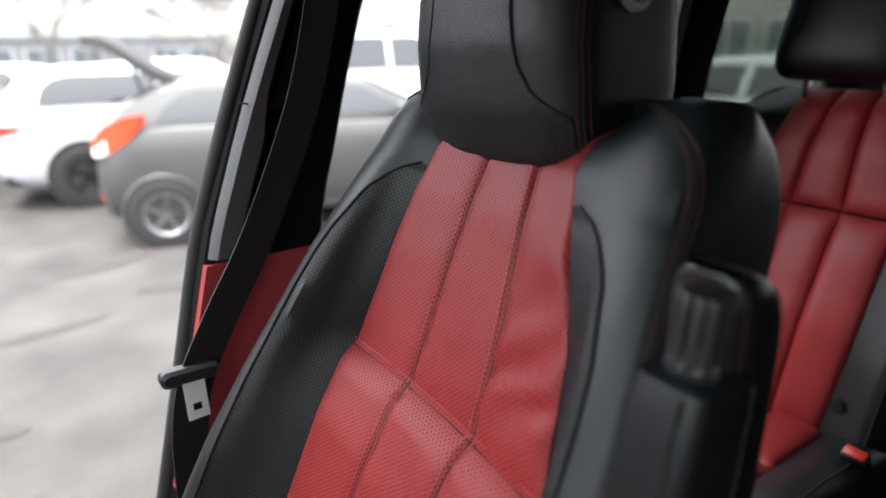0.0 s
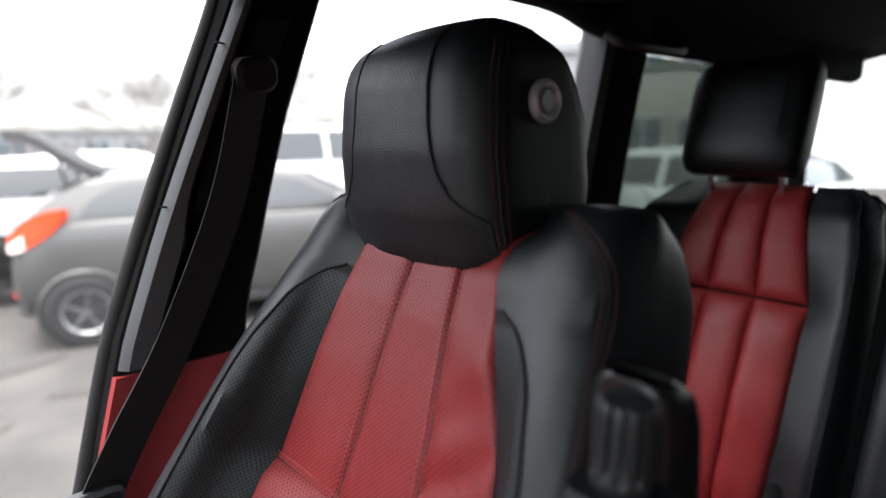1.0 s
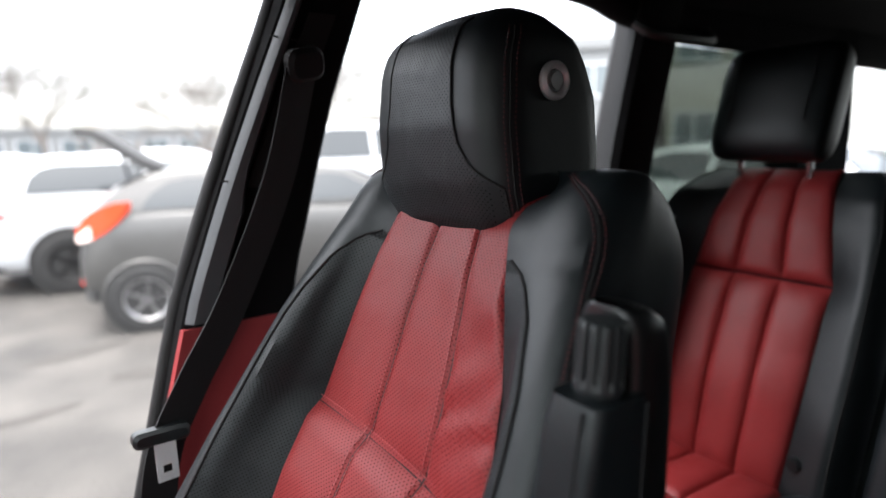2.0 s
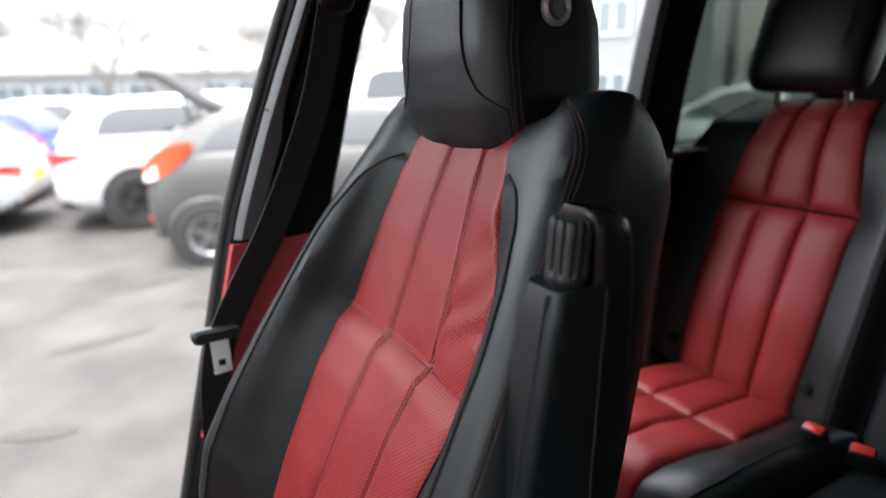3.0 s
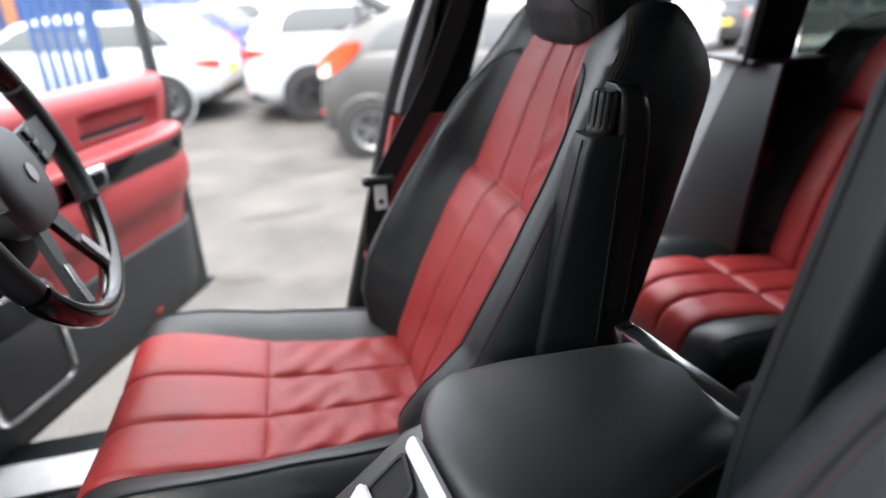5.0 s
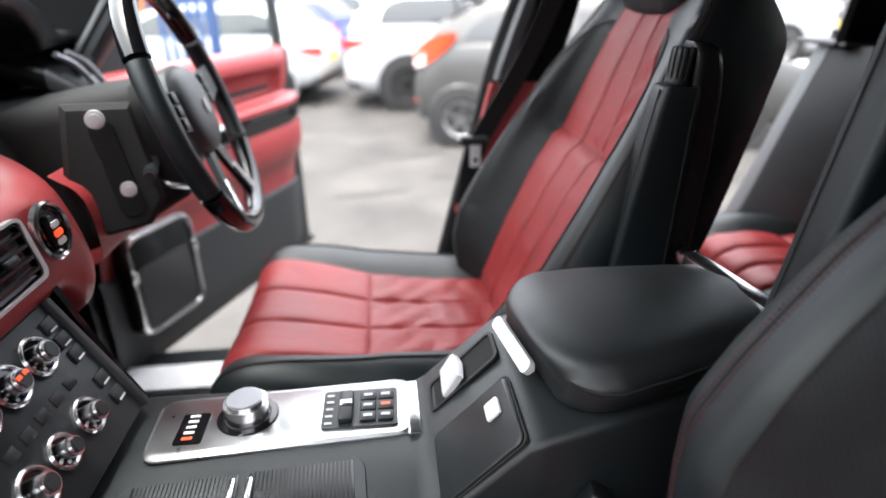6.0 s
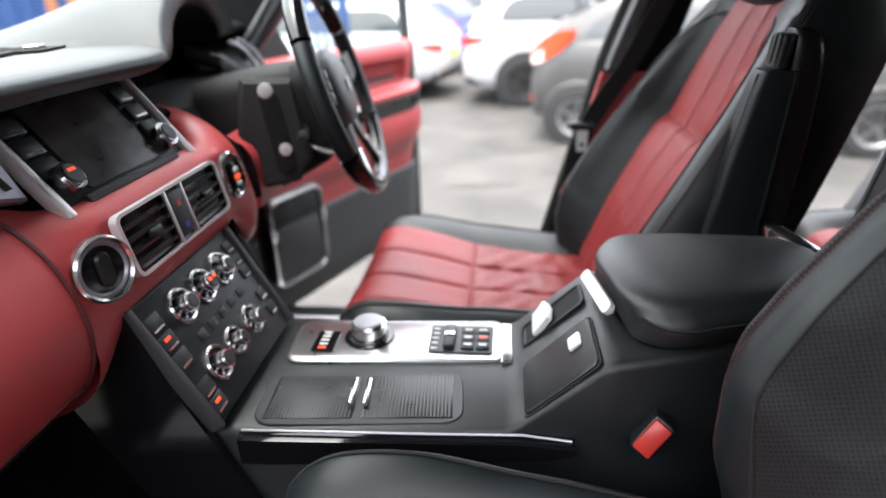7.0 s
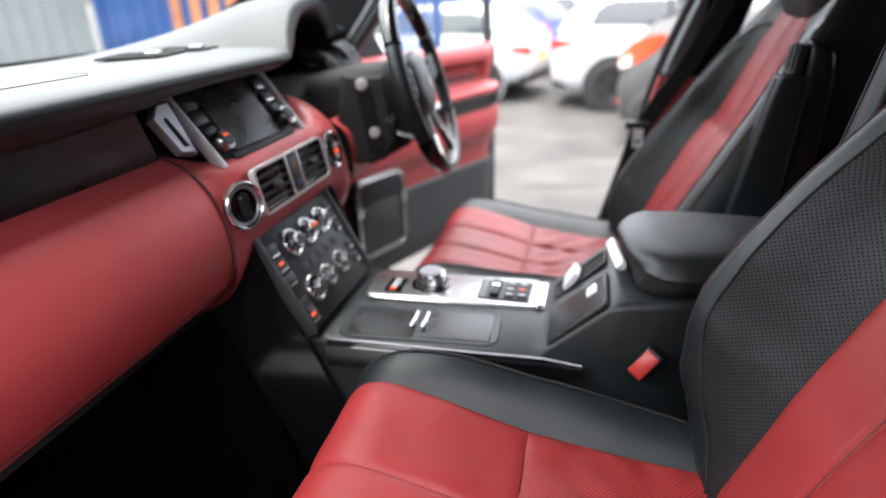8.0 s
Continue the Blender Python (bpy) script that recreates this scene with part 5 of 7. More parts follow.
def pillar_b(sy):
    """B-pillar trim with the belt guide."""
    pil = thing("b_pillar", "black door pillar with grey and red trim", "door pillar", "door pillars", "structure")
    fx = lambda z: lerp(z, (0.62, 0.89, 1.19, 1.36, 1.45, 1.54, 1.63, 1.72, 1.80), (0.02, 0.066, 0.146, 0.190, 0.222, 0.256, 0.291, 0.327, 0.350))
    bx = lambda z: lerp(z, (0.62, 0.89, 1.20, 1.38, 1.44, 1.60, 1.73, 1.80), (0.30, 0.30, 0.32, 0.347, 0.364, 0.402, 0.444, 0.465))
    rows = []
    for z in np.linspace(0.62, 1.80, 36):
        a, b = fx(z), bx(z)
        out = 0.86 - 0.10 * max(0, z - 1.25)
        inn = lerp(z, (0.62, 1.2, 1.5, 1.8), (0.775, 0.765, 0.745, 0.70))
        q = [(a + 0.040, out), (a + 0.004, inn + 0.022), (a + 0.010, inn + 0.004), (a + 0.016, inn), (b - 0.016, inn), (b - 0.006, inn + 0.003), (b, inn + 0.012), (b, out)]
        rows.append([Vector((x, sy * y, z)) for x, y in q])
    part("post", loft(rows), "headliner", pil, "black pillar trim")
    seal = [Vector((fx(z) + 0.008, sy * (0.788 - 0.10 * max(0, z - 1.3)), z)) for z in np.linspace(0.64, 1.78, 24)]
    part("door_seal", tube(seal, 0.0125, 10), "cord", pil, "black flocked door seal")
    gr = []
    for z in np.linspace(1.325, 1.78, 18):
        inn = lerp(z, (0.62, 1.2, 1.5, 1.8), (0.775, 0.765, 0.745, 0.70)) - 0.004
        wg = lerp(z, (1.32, 1.46, 1.50, 1.78), (0.050, 0.050, 0.040, 0.030))
        gr.append([Vector((x, sy * y, z)) for x, y in ((fx(z) + 0.010, inn + 0.03), (fx(z) + 0.014, inn + 0.002), (fx(z) + 0.022, inn - 0.008), (fx(z) + wg - 0.006, inn - 0.009), (fx(z) + wg, inn + 0.004))])
    g = part("grey_edge", loft(gr), "pillar_grey", pil, "grey trim along the pillar's front edge")
    for zz in (1.50, 1.67):
        part("groove", tube([Vector((fx(zz) + 0.008, sy * (lerp(zz, (1.2, 1.5, 1.8), (0.765, 0.745, 0.70)) - 0.0045), zz)), Vector((fx(zz) + 0.042, sy * (lerp(zz, (1.2, 1.5, 1.8), (0.765, 0.745, 0.70)) - 0.0065), zz - 0.004))], 0.0012, 5), "cord", g)
    rr = []
    for z in np.linspace(1.03, 1.318, 10):
        inn = lerp(z, (0.62, 1.2, 1.5, 1.8), (0.775, 0.765, 0.745, 0.70)) - 0.006
        rr.append([Vector((x, sy * y, z)) for x, y in ((fx(z) + 0.006, inn + 0.03), (fx(z) + 0.012, inn), (bx(z) - 0.014, inn), (bx(z) - 0.004, inn + 0.03))])
    part("red_panel", loft(rr), "red_vinyl", pil, "red soft trim panel")
    # slot of the height adjuster
    part("adjuster_slot", loft([[Vector((fx(z) + dx, sy * (lerp(z, (1.2, 1.5, 1.8), (0.765, 0.745, 0.70)) - dy), z)) for dx, dy in ((0.044, 0.0), (0.044, 0.006), (0.080, 0.006), (0.080, 0.0))] for z in np.linspace(1.49, 1.70, 8)]), "cord", pil, "dark belt height adjuster slot")
    return pil


pillar_b(1)
# driver's belt
belt = thing("seat_belt", "black seat belt with a steel tongue hanging at the pillar", "seat belt")
web = spline([(0.352, 0.712, 1.64), (0.315, 0.722, 1.50), (0.25, 0.735, 1.35), (0.19, 0.735, 1.25), (0.150, 0.730, 1.17), (0.135, 0.735, 1.05), (0.13, 0.745, 0.85), (0.13, 0.75, 0.66)], 40)
rows = []
for i, p in enumerate(web):
    d = (web[min(i + 1, 39)] - web[max(i - 1, 0)]).normalized()
    w = d.cross(Vector((0.35, -1, 0))).normalized() * 0.023
    nn = Vector((0.2, -1, 0)).normalized() * 0.0011
    rows.append([p - w - nn, p + w - nn, p + w + nn, p - w + nn])
part("webbing", loft(rows), "cloth", belt, smooth=False)
gd = part("belt_guide", moved(slab(rounded(0.052, 0.040, 0.014), 0.016, 0.005), basis_at((0.352, 0.716, 1.640), (1, 0.2, 0.2), (0.2, -0.2, 1))), "cord", belt)
tg = part("tongue_holder", moved(slab(rounded(0.064, 0.020, 0.008), 0.016, 0.004), basis_at((0.150, 0.722, 1.205), (1, 0.1, -0.05), (-0.2, 0.0, 1)) @ pose(0, 0, -0.008)), "plastic", belt, "black plastic tongue grip")
tm = basis_at((0.152, 0.716, 1.178), (1, 0.1, 0.0), (0.1, 0.05, 1))
part("tongue_plate", join(moved(box(-0.012, 0.012, -0.008, 0.022, -0.0012, 0.0012), tm), moved(box(-0.012, -0.005, -0.018, -0.008, -0.0012, 0.0012), tm), moved(box(0.005, 0.012, -0.018, -0.008, -0.0012, 0.0012), tm), moved(box(-0.012, 0.012, -0.028, -0.018, -0.0012, 0.0012), tm)), "steel", belt, "bright steel belt tongue", smooth=False)

# rear doorway, its trim and the rear quarter
side = thing("rear_quarter", "dark rear quarter of the cabin with a tinted window", "car body", kind="structure")
edge = [(0.70, 0.62), (0.74, 0.90), (0.795, 1.03), (0.811, 1.074), (0.86, 1.216), (0.921, 1.38), (0.935, 1.80)]
for sy in (1,):
    ez = [e[1] for e in edge]
    ex = [e[0] for e in edge]
    ed = lambda z: lerp(z, ez, ex)
    low, blk = [], []
    for z in np.linspace(0.62, 1.376, 20):
        back = lerp(z, (0.62, 1.06, 1.376), (0.93, 0.953, 0.978))
        low.append([Vector((x, sy * y, z)) for x, y in ((ed(z) + 0.05, 0.84), (ed(z) + 0.022, 0.775), (ed(z) + 0.018, 0.758), (ed(z) + 0.028, 0.746), (back - 0.012, 0.668), (back, 0.670), (back + 0.004, 0.70))])
        blk.append([Vector((x, sy * y, z)) for x, y in ((back + 0.002, 0.718), (1.10, 0.722), (1.8, 0.715), (2.2, 0.70), (2.2, 0.84))])
    part("lower_trim", grid_bm(low), "trim_dark", side, "grey quarter trim panel")
    part("lower_back", grid_bm(blk), "headliner", side, "black rear side panel")
    part("trim_top", box(0.924, 2.2, 0.700, 0.86, 1.374, 1.384, 0.003), "grey_trim", side)
    cp = []
    ouf = lambda z: lerp(z, (1.37, 1.50, 1.60, 1.78), (1.042, 1.068, 1.090, 1.133))
    for z in np.linspace(1.37, 1.80, 10):
        i = lerp(z, (1.37, 1.8), (0.712, 0.675))
        fr_ = lerp(z, (1.37, 1.5, 1.6, 1.8), (0.918, 0.925, 0.938, 0.970))
        cp.append([Vector((x, sy * y, z)) for x, y in ((ouf(z), 0.88), (fr_, i + 0.012), (fr_ + 0.010, i), (fr_ + 0.105, i), (fr_ + 0.118, i + 0.010), (ouf(z) + 0.07, 0.88))])
    part("c_pillar", loft(cp), "headliner", side, "black rear pillar trim")
    part("door_seal", tube([Vector((ed(z) + 0.062, sy * 0.80, z)) for z in np.linspace(0.64, 1.40, 24)], 0.014, 8), "rubber", side)
    part("outer_seal", tube([Vector((ouf(z) - 0.004, sy * 0.876, z)) for z in np.linspace(1.37, 1.79, 12)], 0.006, 8), "grey_trim", side, "grey edge of the rear doorway")
    dp = []
    for z in np.linspace(1.37, 1.80, 8):
        i = lerp(z, (1.37, 1.8), (0.72, 0.69))
        a = lerp(z, (1.37, 1.8), (1.64, 1.55))
        dp.append([Vector((x, sy * y, z)) for x, y in ((a, 0.80), (a, i), (a + 0.20, i - 0.03), (a + 0.26, 0.80))])
    part("d_pillar", loft(dp), "headliner", side, "black tailgate pillar trim")
    q = part("quarter_glass", box(1.08, 1.66, 0.752, 0.757, 1.385, 1.72, 0.0), "tint", side, "dark tinted quarter window", smooth=False)
    rbk = part("belt_stay", box(1.004, 1.026, 0.700, 0.722, 1.15, 1.195, 0.004), "thread", side)
tagged(part("cabin_wall_left", box(0.95, 2.2, -0.84, -0.72, 0.62, 1.40, 0.02), "grey_trim", None), "dark grey quarter trim", "car body", kind="structure")
tagged(part("cabin_wall_left", box(0.95, 1.05, -0.82, -0.70, 1.40, 1.80, 0.02), "plastic", None), "black rear pillar trim", "door pillar", kind="structure")
tagged(part("tailgate_sill", box(2.15, 2.25, -0.72, 0.72, 0.60, 1.25, 0.03), "plastic", None), "black lower tailgate panel", "tailgate", kind="structure")
tagged(part("window_1", box(1.05, 1.66, -0.757, -0.752, 1.385, 1.78), "tint", None, smooth=False), "dark tinted quarter window on the passenger side", "window", kind="structure")
tagged(part("rear_pillar", box(1.64, 1.88, -0.80, -0.68, 1.37, 1.80, 0.02), "headliner", None), "black tailgate pillar trim", "door pillar", kind="structure")
tagged(part("window_2", grid_bm([[Vector((2.14, y, 1.25)), Vector((2.06, y, 1.50)), Vector((1.95, y, 1.78))] for y in np.linspace(-0.66, 0.70, 7)]), "rear_glass", None, smooth=False), "lightly tinted tailgate window", "window", kind="structure")
pillar_b(-1)
shut = thing("door_3", "closed rear door with red trim and tinted window", "car door", "doors", "structure")
part("shell", box(0.30, 0.95, -0.86, -0.78, 0.64, 1.36, 0.02), "plastic", shut)
part("red_panel", box(0.34, 0.93, -0.785, -0.765, 0.92, 1.34, 0.012), "red_vinyl", shut, "red soft door trim")
sg = part("window_pane", box(0.36, 0.95, -0.792, -0.788, 1.35, 1.79, 0.0), "tint", shut, "dark tinted rear window", smooth=False)
# roof lining
rows = []
for x in np.linspace(-0.38, 2.18, 26):
    zc = lerp(x, (-0.38, -0.15, 0.4, 1.2, 1.9, 2.18), (1.745, 1.792, 1.815, 1.815, 1.81, 1.80))
    rows.append([Vector((x, y, zc - 0.035 * (abs(y) / 0.70) ** 4 + dz)) for y, dz in [(yy, 0) for yy in np.linspace(-0.72, 0.72, 19)]] + [Vector((x, y, zc + 0.05)) for y in (0.74, 0.0, -0.74)])
tagged(part("ceiling", loft(rows), "headliner", None), "black fabric roof lining", "roof lining", kind="structure")
for sy in (-1, 1):
    rows = []
    for p in spline([(-0.44, sy * 0.70, 1.680), (-0.20, sy * 0.725, 1.737), (0.3, sy * 0.735, 1.768), (0.82, sy * 0.735, 1.769), (0.98, sy * 0.73, 1.738), (1.2, sy * 0.72, 1.715), (2.1, sy * 0.69, 1.70)], 40):
        zt = lerp(p.x, (-0.44, -0.20, 0.3, 2.2), (1.745, 1.80, 1.83, 1.83))
        rows.append([Vector((p.x, p.y + dy, z)) for dy, z in ((-0.03, zt), (-0.028, p.z + 0.018), (-0.016, p.z + 0.004), (0.0, p.z), (0.016, p.z + 0.004), (0.03, p.z + 0.02), (0.04, zt))])
    rail = part("roof_rail", loft(rows), "headliner", None)
    tagged(rail, "black trim along the roof edge", "trim", kind="structure")
gh = part("grab_handle", tube(spline([(0.95, 0.69, 1.735), (0.97, 0.665, 1.715), (1.05, 0.66, 1.712), (1.14, 0.665, 1.715), (1.16, 0.69, 1.735)], 14), 0.010, 8), "plastic", None)
tagged(gh, "black folding grab handle over the rear doorway", "grab handle")
# windscreen and A-pillars
for sy in (-1, 1):
    ap = sweep([(-0.72, sy * 0.765, 1.27), (-0.600, sy * 0.750, 1.400), (-0.515, sy * 0.740, 1.500), (-0.345, sy * 0.715, 1.725)], 0.030, 0.026, "pillar_grey", "a_pillar", "", None)
    for off in (-0.010, 0.014):
        part("ridge", tube([Vector((x + off, sy * (y - 0.027), z)) for x, y, z in ((-0.600, 0.750, 1.400), (-0.515, 0.740, 1.500), (-0.43, 0.728, 1.612), (-0.345, 0.715, 1.725))], 0.0035, 6), "cord", ap, "dark groove along the pillar trim")
    part("pillar_panel", loft([[Vector((x, sy * (0.752 + dy - 0.10 * max(0.0, z - 1.35)), z)) for x, z in ((-1.22, 1.36), (-0.64, 1.37), (-0.36, 1.725), (-0.42, 1.745), (-0.83, 1.57))] for dy in (0.0, 0.03)]), "headliner", ap, "black forward part of the pillar", smooth=False)
    tagged(ap, "black windscreen pillar", "door pillar", kind="structure")
    fp = part("front_post", box(-0.86, -0.74, min(sy * 0.74, sy * 0.84), max(sy * 0.74, sy * 0.84), 0.60, 1.40, 0.02), "plastic", None)
    tagged(fp, "black hinge post of the front doorway", "door pillar", kind="structure")
ws = part("windscreen", grid_bm([[Vector((-1.22 + 0.82 * k, y * (1 - 0.06 * k), 1.40 + 0.36 * k)) for k in (0, 0.5, 1)] for y in np.linspace(-0.74, 0.74, 9)]), "glass", None)
ws.visible_shadow = False
tagged(ws, "clear windscreen", "windscreen", kind="structure")
bon = part("bonnet", grid_bm([[Vector((x, y, lerp(x, (-2.6, -2.2, -1.25), (1.0, 1.18, 1.33)) - 0.05 * (abs(y) / 0.9) ** 3)) for x in np.linspace(-2.6, -1.2, 10)] for y in np.linspace(-0.92, 0.92, 11)]), "gloss", None)
tagged(bon, "black painted bonnet", "bonnet", kind="structure")

# ---- driver's door, standing open ----
door = thing("door_1", "open driver's door with red trim, black lower half and a speaker", "car door", "doors", "structure")
HX, HY = -0.705, 0.735
DV = Vector((0.397, 0.918, 0)).normalized()
DN = Vector((DV.y, -DV.x, 0))  # towards the cabin


def D(u, z, d=0.0):
    return Vector((HX, HY, 0)) + DV * u + DN * d + Vector((0, 0, z))


def door_sheet(u0, u1, zs, mat, name, label, n=36, par=None, dent=0.0):
    """A panel whose profile is a list of (height, depth)."""
    pts = spline([(z, d, 0) for z, d in zs], 26)
    e = lambda f: 0.040 * max(0.0, 1 - (1 - f) * (u1 - u0) / 0.125) ** 1.5 + 0.006 * (1 - min(1.0, f * 14))
    rows = []
    for i in range(n + 1):
        f = i / n
        u = u0 + (u1 - u0) * f
        k = dent * min(1.0, max(0.0, min(u - 0.50, 0.81 - u) / 0.02))
        rows.append([D(u, v.x, v.y - e(f) - k * max(0.0, 1 - abs((v.x - 1.243) / 0.042) ** 4)) for v in pts])
    return part(name, grid_bm(rows), mat, par or door, label)


shell = part("shell", loft([[D(u, z, d) for u, d in ((-0.02, -0.11), (-0.02, -0.012), (0.915, -0.012), (0.935, -0.03), (0.935, -0.10), (0.90, -0.13))] for z in (0.64, 0.80, 1.10, 1.33)]), "plastic", door, "black door shell")
upper = door_sheet(0.015, 0.905, [(1.338, -0.06), (1.345, -0.02), (1.338, 0.012), (1.310, 0.026), (1.26, 0.022), (1.215, 0.014)], "red_vinyl", "top_roll", "red padded door top", 48, None, 0.030)
door_sheet(0.015, 0.905, [(1.220, 0.014), (1.205, 0.010), (1.195, 0.028), (1.186, 0.050), (1.170, 0.052)], "red_vinyl", "upper_panel", "red soft upper door panel")
door_sheet(0.42, 0.905, [(1.172, 0.050), (1.155, 0.052), (1.125, 0.050), (1.112, 0.046)], "gloss", "trim_strip", "black lacquer trim strip")
door_sheet(0.015, 0.42, [(1.172, 0.050), (1.155, 0.050), (1.125, 0.046), (1.112, 0.044)], "red_vinyl", "front_strip", "red trim ahead of the handle")
door_sheet(0.015, 0.905, [(1.114, 0.046), (1.07, 0.052), (1.02, 0.046), (0.97, 0.020), (0.93, 0.012), (0.905, 0.010)], "red_vinyl", "middle_panel", "red soft lower door panel")
door_sheet(0.0, 0.915, [(0.908, 0.012), (0.89, 0.018), (0.80, 0.014), (0.70, 0.008), (0.645, -0.01)], "grey_trim", "lower_panel", "charcoal plastic door bottom")
hd = part("door_handle", moved(slab(rounded(0.104, 0.056, 0.008), 0.010, 0.003), basis_at(D(0.455, 1.148, 0.050), DV, (0, 0, 1))), "chrome", door, "chrome door release")
part("handle_cup", moved(slab(rounded(0.074, 0.034, 0.006), 0.003), basis_at(D(0.455, 1.148, 0.0585), DV, (0, 0, 1))), "gloss", hd)
bot = part("bottom_seal", loft([[D(u, 0.632 + a, -0.05 + b) for a, b in rounded(0.03, 0.05, 0.01, 4)] for u in (-0.02, 0.3, 0.7, 0.955, 0.965)]), "grey_trim", door, "grey edge along the door's foot")
spk = part("speaker_pod", moved(slab(rounded(0.218, 0.262, 0.030), 0.040, 0.008), basis_at(D(0.156, 0.873, 0.010), DV, (0, 0, 1))), "semi", door, "black door speaker pod with a chrome surround")
part("grille", moved(slab(rounded(0.175, 0.16, 0.022), 0.004, 0.001), basis_at(D(0.158, 0.838, 0.049), DV, (0, 0, 1))), "cloth", spk, "black speaker cloth")
out_ = [D(0.156 + a, 0.873 + b, 0.050) for a, b in rounded(0.206, 0.248, 0.032, 6)]
part("surround", tube(out_, 0.0070, 8, close=True), "chrome", spk, "satin chrome surround")
for u_, z_ in ((0.055, 0.905), (0.257, 0.905)):
    part("surround_lug", moved(box(-0.010, 0.010, -0.016, 0.016, 0, 0.012, 0.004), basis_at(D(u_, z_, 0.048), DV, (0, 0, 1))), "chrome", spk)
part("lamp", moved(box(-0.012, 0.012, -0.005, 0.005, 0, 0.006, 0.002), basis_at(D(0.62, 0.70, 0.008), DV, (0, 0, 1))), "buckle_red", door, "red door marker lamp")
part("hinge_cap", moved(disc(0.011, 0.006, 16, 0.002), basis_at(D(0.912, 0.69, -0.03), DN, (0, 0, 1))), "chrome", door)
part("latch", moved(box(-0.010, 0.010, -0.02, 0.02, 0, 0.006, 0.002), basis_at(D(0.928, 1.27, -0.04), DN, (0, 0, 1))), "chrome", door)
wf = part("window_frame", join(tube([D(0.895, 1.33, -0.035), D(0.91, 1.50, -0.05), D(0.90, 1.68, -0.08)], 0.018, 8), tube([D(0.90, 1.68, -0.08), D(0.45, 1.72, -0.085), D(0.12, 1.60, -0.07), D(-0.10, 1.40, -0.05)], 0.017, 8)), "plastic", door, "black window frame")
dg = part("window_pane", grid_bm([[D(-0.06 + 0.955 * k, 1.335, -0.04), D(lerp(k, (0, 0.22, 1), (-0.05, 0.14, 0.895)), lerp(k, (0, 0.2, 0.5, 1), (1.40, 1.60, 1.70, 1.67)), -0.075)] for k in np.linspace(0, 1, 9)]), "glass", door, "clear door window")
dg.visible_shadow = False
part("mirror_sail", loft([[D(u, z, d) for u, z in ((-0.04, 1.33), (0.30, 1.335), (0.16, 1.56), (0.06, 1.55), (-0.04, 1.46))] for d in (-0.02, -0.05)]), "plastic", wf)
mir = part("door_mirror", loft([[D(0.16 - f * 0.0, 1.40, 0) + Vector((-0.08 - 0.09 * f, 0.02, 0)) + Vector((0, a * k, b * k)) for a, b in rounded(0.20, 0.17, 0.05, 5)] for f, k in ((0, 0.92), (0.1, 1.0), (0.6, 0.96), (1, 0.6))]), "gloss", door, "black door mirror housing")

# passenger door, standing open at the camera's side
pd = thing("door_4", "open front passenger door with red trim", "car door", "doors", "structure")
PV = Vector((0.30, -0.954, 0))
PN = Vector((0.954, 0.30, 0))
pp = lambda u, z, d=0.0: Vector((-0.72, -0.80, 0)) + PV * u + PN * d + Vector((0, 0, z))
part("shell", loft([[pp(u, z, d) for u, d in ((0.0, -0.12), (0.0, -0.02), (0.90, -0.02), (0.92, -0.04), (0.92, -0.12))] for z in (0.64, 0.9, 1.33)]), "plastic", pd, "black door shell")
part("red_panel", loft([[pp(u, z, d) for u, d in ((0.02, -0.02), (0.03, 0.02), (0.87, 0.02), (0.89, -0.02))] for z in (0.91, 1.1, 1.33)]), "red_vinyl", pd, "red soft door trim")
part("lower_panel", loft([[pp(u, z, d) for u, d in ((0.02, -0.02), (0.03, 0.012), (0.87, 0.012), (0.89, -0.02))] for z in (0.65, 0.78, 0.908)]), "grey_trim", pd, "charcoal plastic door bottom")
pw = part("window_pane", box(0, 0.9, -0.002, 0.002, 0, 0.34), "glass", pd, "clear door window", smooth=False)
pw.matrix_world = basis_at(pp(0.0, 1.33, -0.06), PV, PN)
pw.visible_shadow = False

# rear door, open behind the pillar
rd = thing("door_2", "open rear door with red trim behind the pillar", "car door", "doors", "structure")
RV = Vector((0.19, 0.982, 0)).normalized()
RNn = Vector((RV.y, -RV.x, 0))
rp = lambda u, z, d=0.0: Vector((0.33, 0.90, 0)) + RV * u + RNn * d + Vector((0, 0, z))
part("shell", loft([[rp(u, z, d) for u, d in ((0.0, -0.06), (0.0, 0.0), (0.80, 0.0), (0.82, -0.02), (0.82, -0.06))] for z in (0.66, 0.9, 1.33)]), "plastic", rd)
part("red_panel", loft([[rp(u, z, d) for u, d in ((0.01, 0.0), (0.02, 0.018), (0.78, 0.018), (0.80, 0.0))] for z in (0.92, 1.1, 1.33)]), "red_vinyl", rd, "red soft door trim")


# ---- the yard outside ----
M["yard"] = material("worn pale asphalt", (0.039, 0.0360, 0.0325), 0.9, grain=-0.010, grain_size=40, stain=0.50, stain_size=1.6, bump=0.9)
M["tyre"] = material("tyre rubber", (0.018, 0.018, 0.018), 0.85, grain=-0.002, grain_size=60)
M["rim"] = material("silver alloy", (0.45, 0.45, 0.46), 0.35, 0.9)
M["rim_dark"] = material("black alloy", (0.015, 0.015, 0.016), 0.35, 0.4)
M["grey_paint"] = material("grey car paint", (0.050, 0.049, 0.047), 0.38, 0.1, coat=0.15, stain=0.08, stain_size=3)
M["white_paint"] = material("white car paint", (0.42, 0.43, 0.44), 0.35, coat=0.2, stain=0.02, stain_size=3)
M["blue_paint"] = material("blue car paint", (0.012, 0.022, 0.22), 0.35, 0.1, coat=0.15)
M["dark_paint"] = material("dark car paint", (0.02, 0.022, 0.026), 0.3, 0.1, coat=0.6)
M["car_glass"] = material("car window glass", (0.022, 0.026, 0.028), 0.06, spec=0.55)
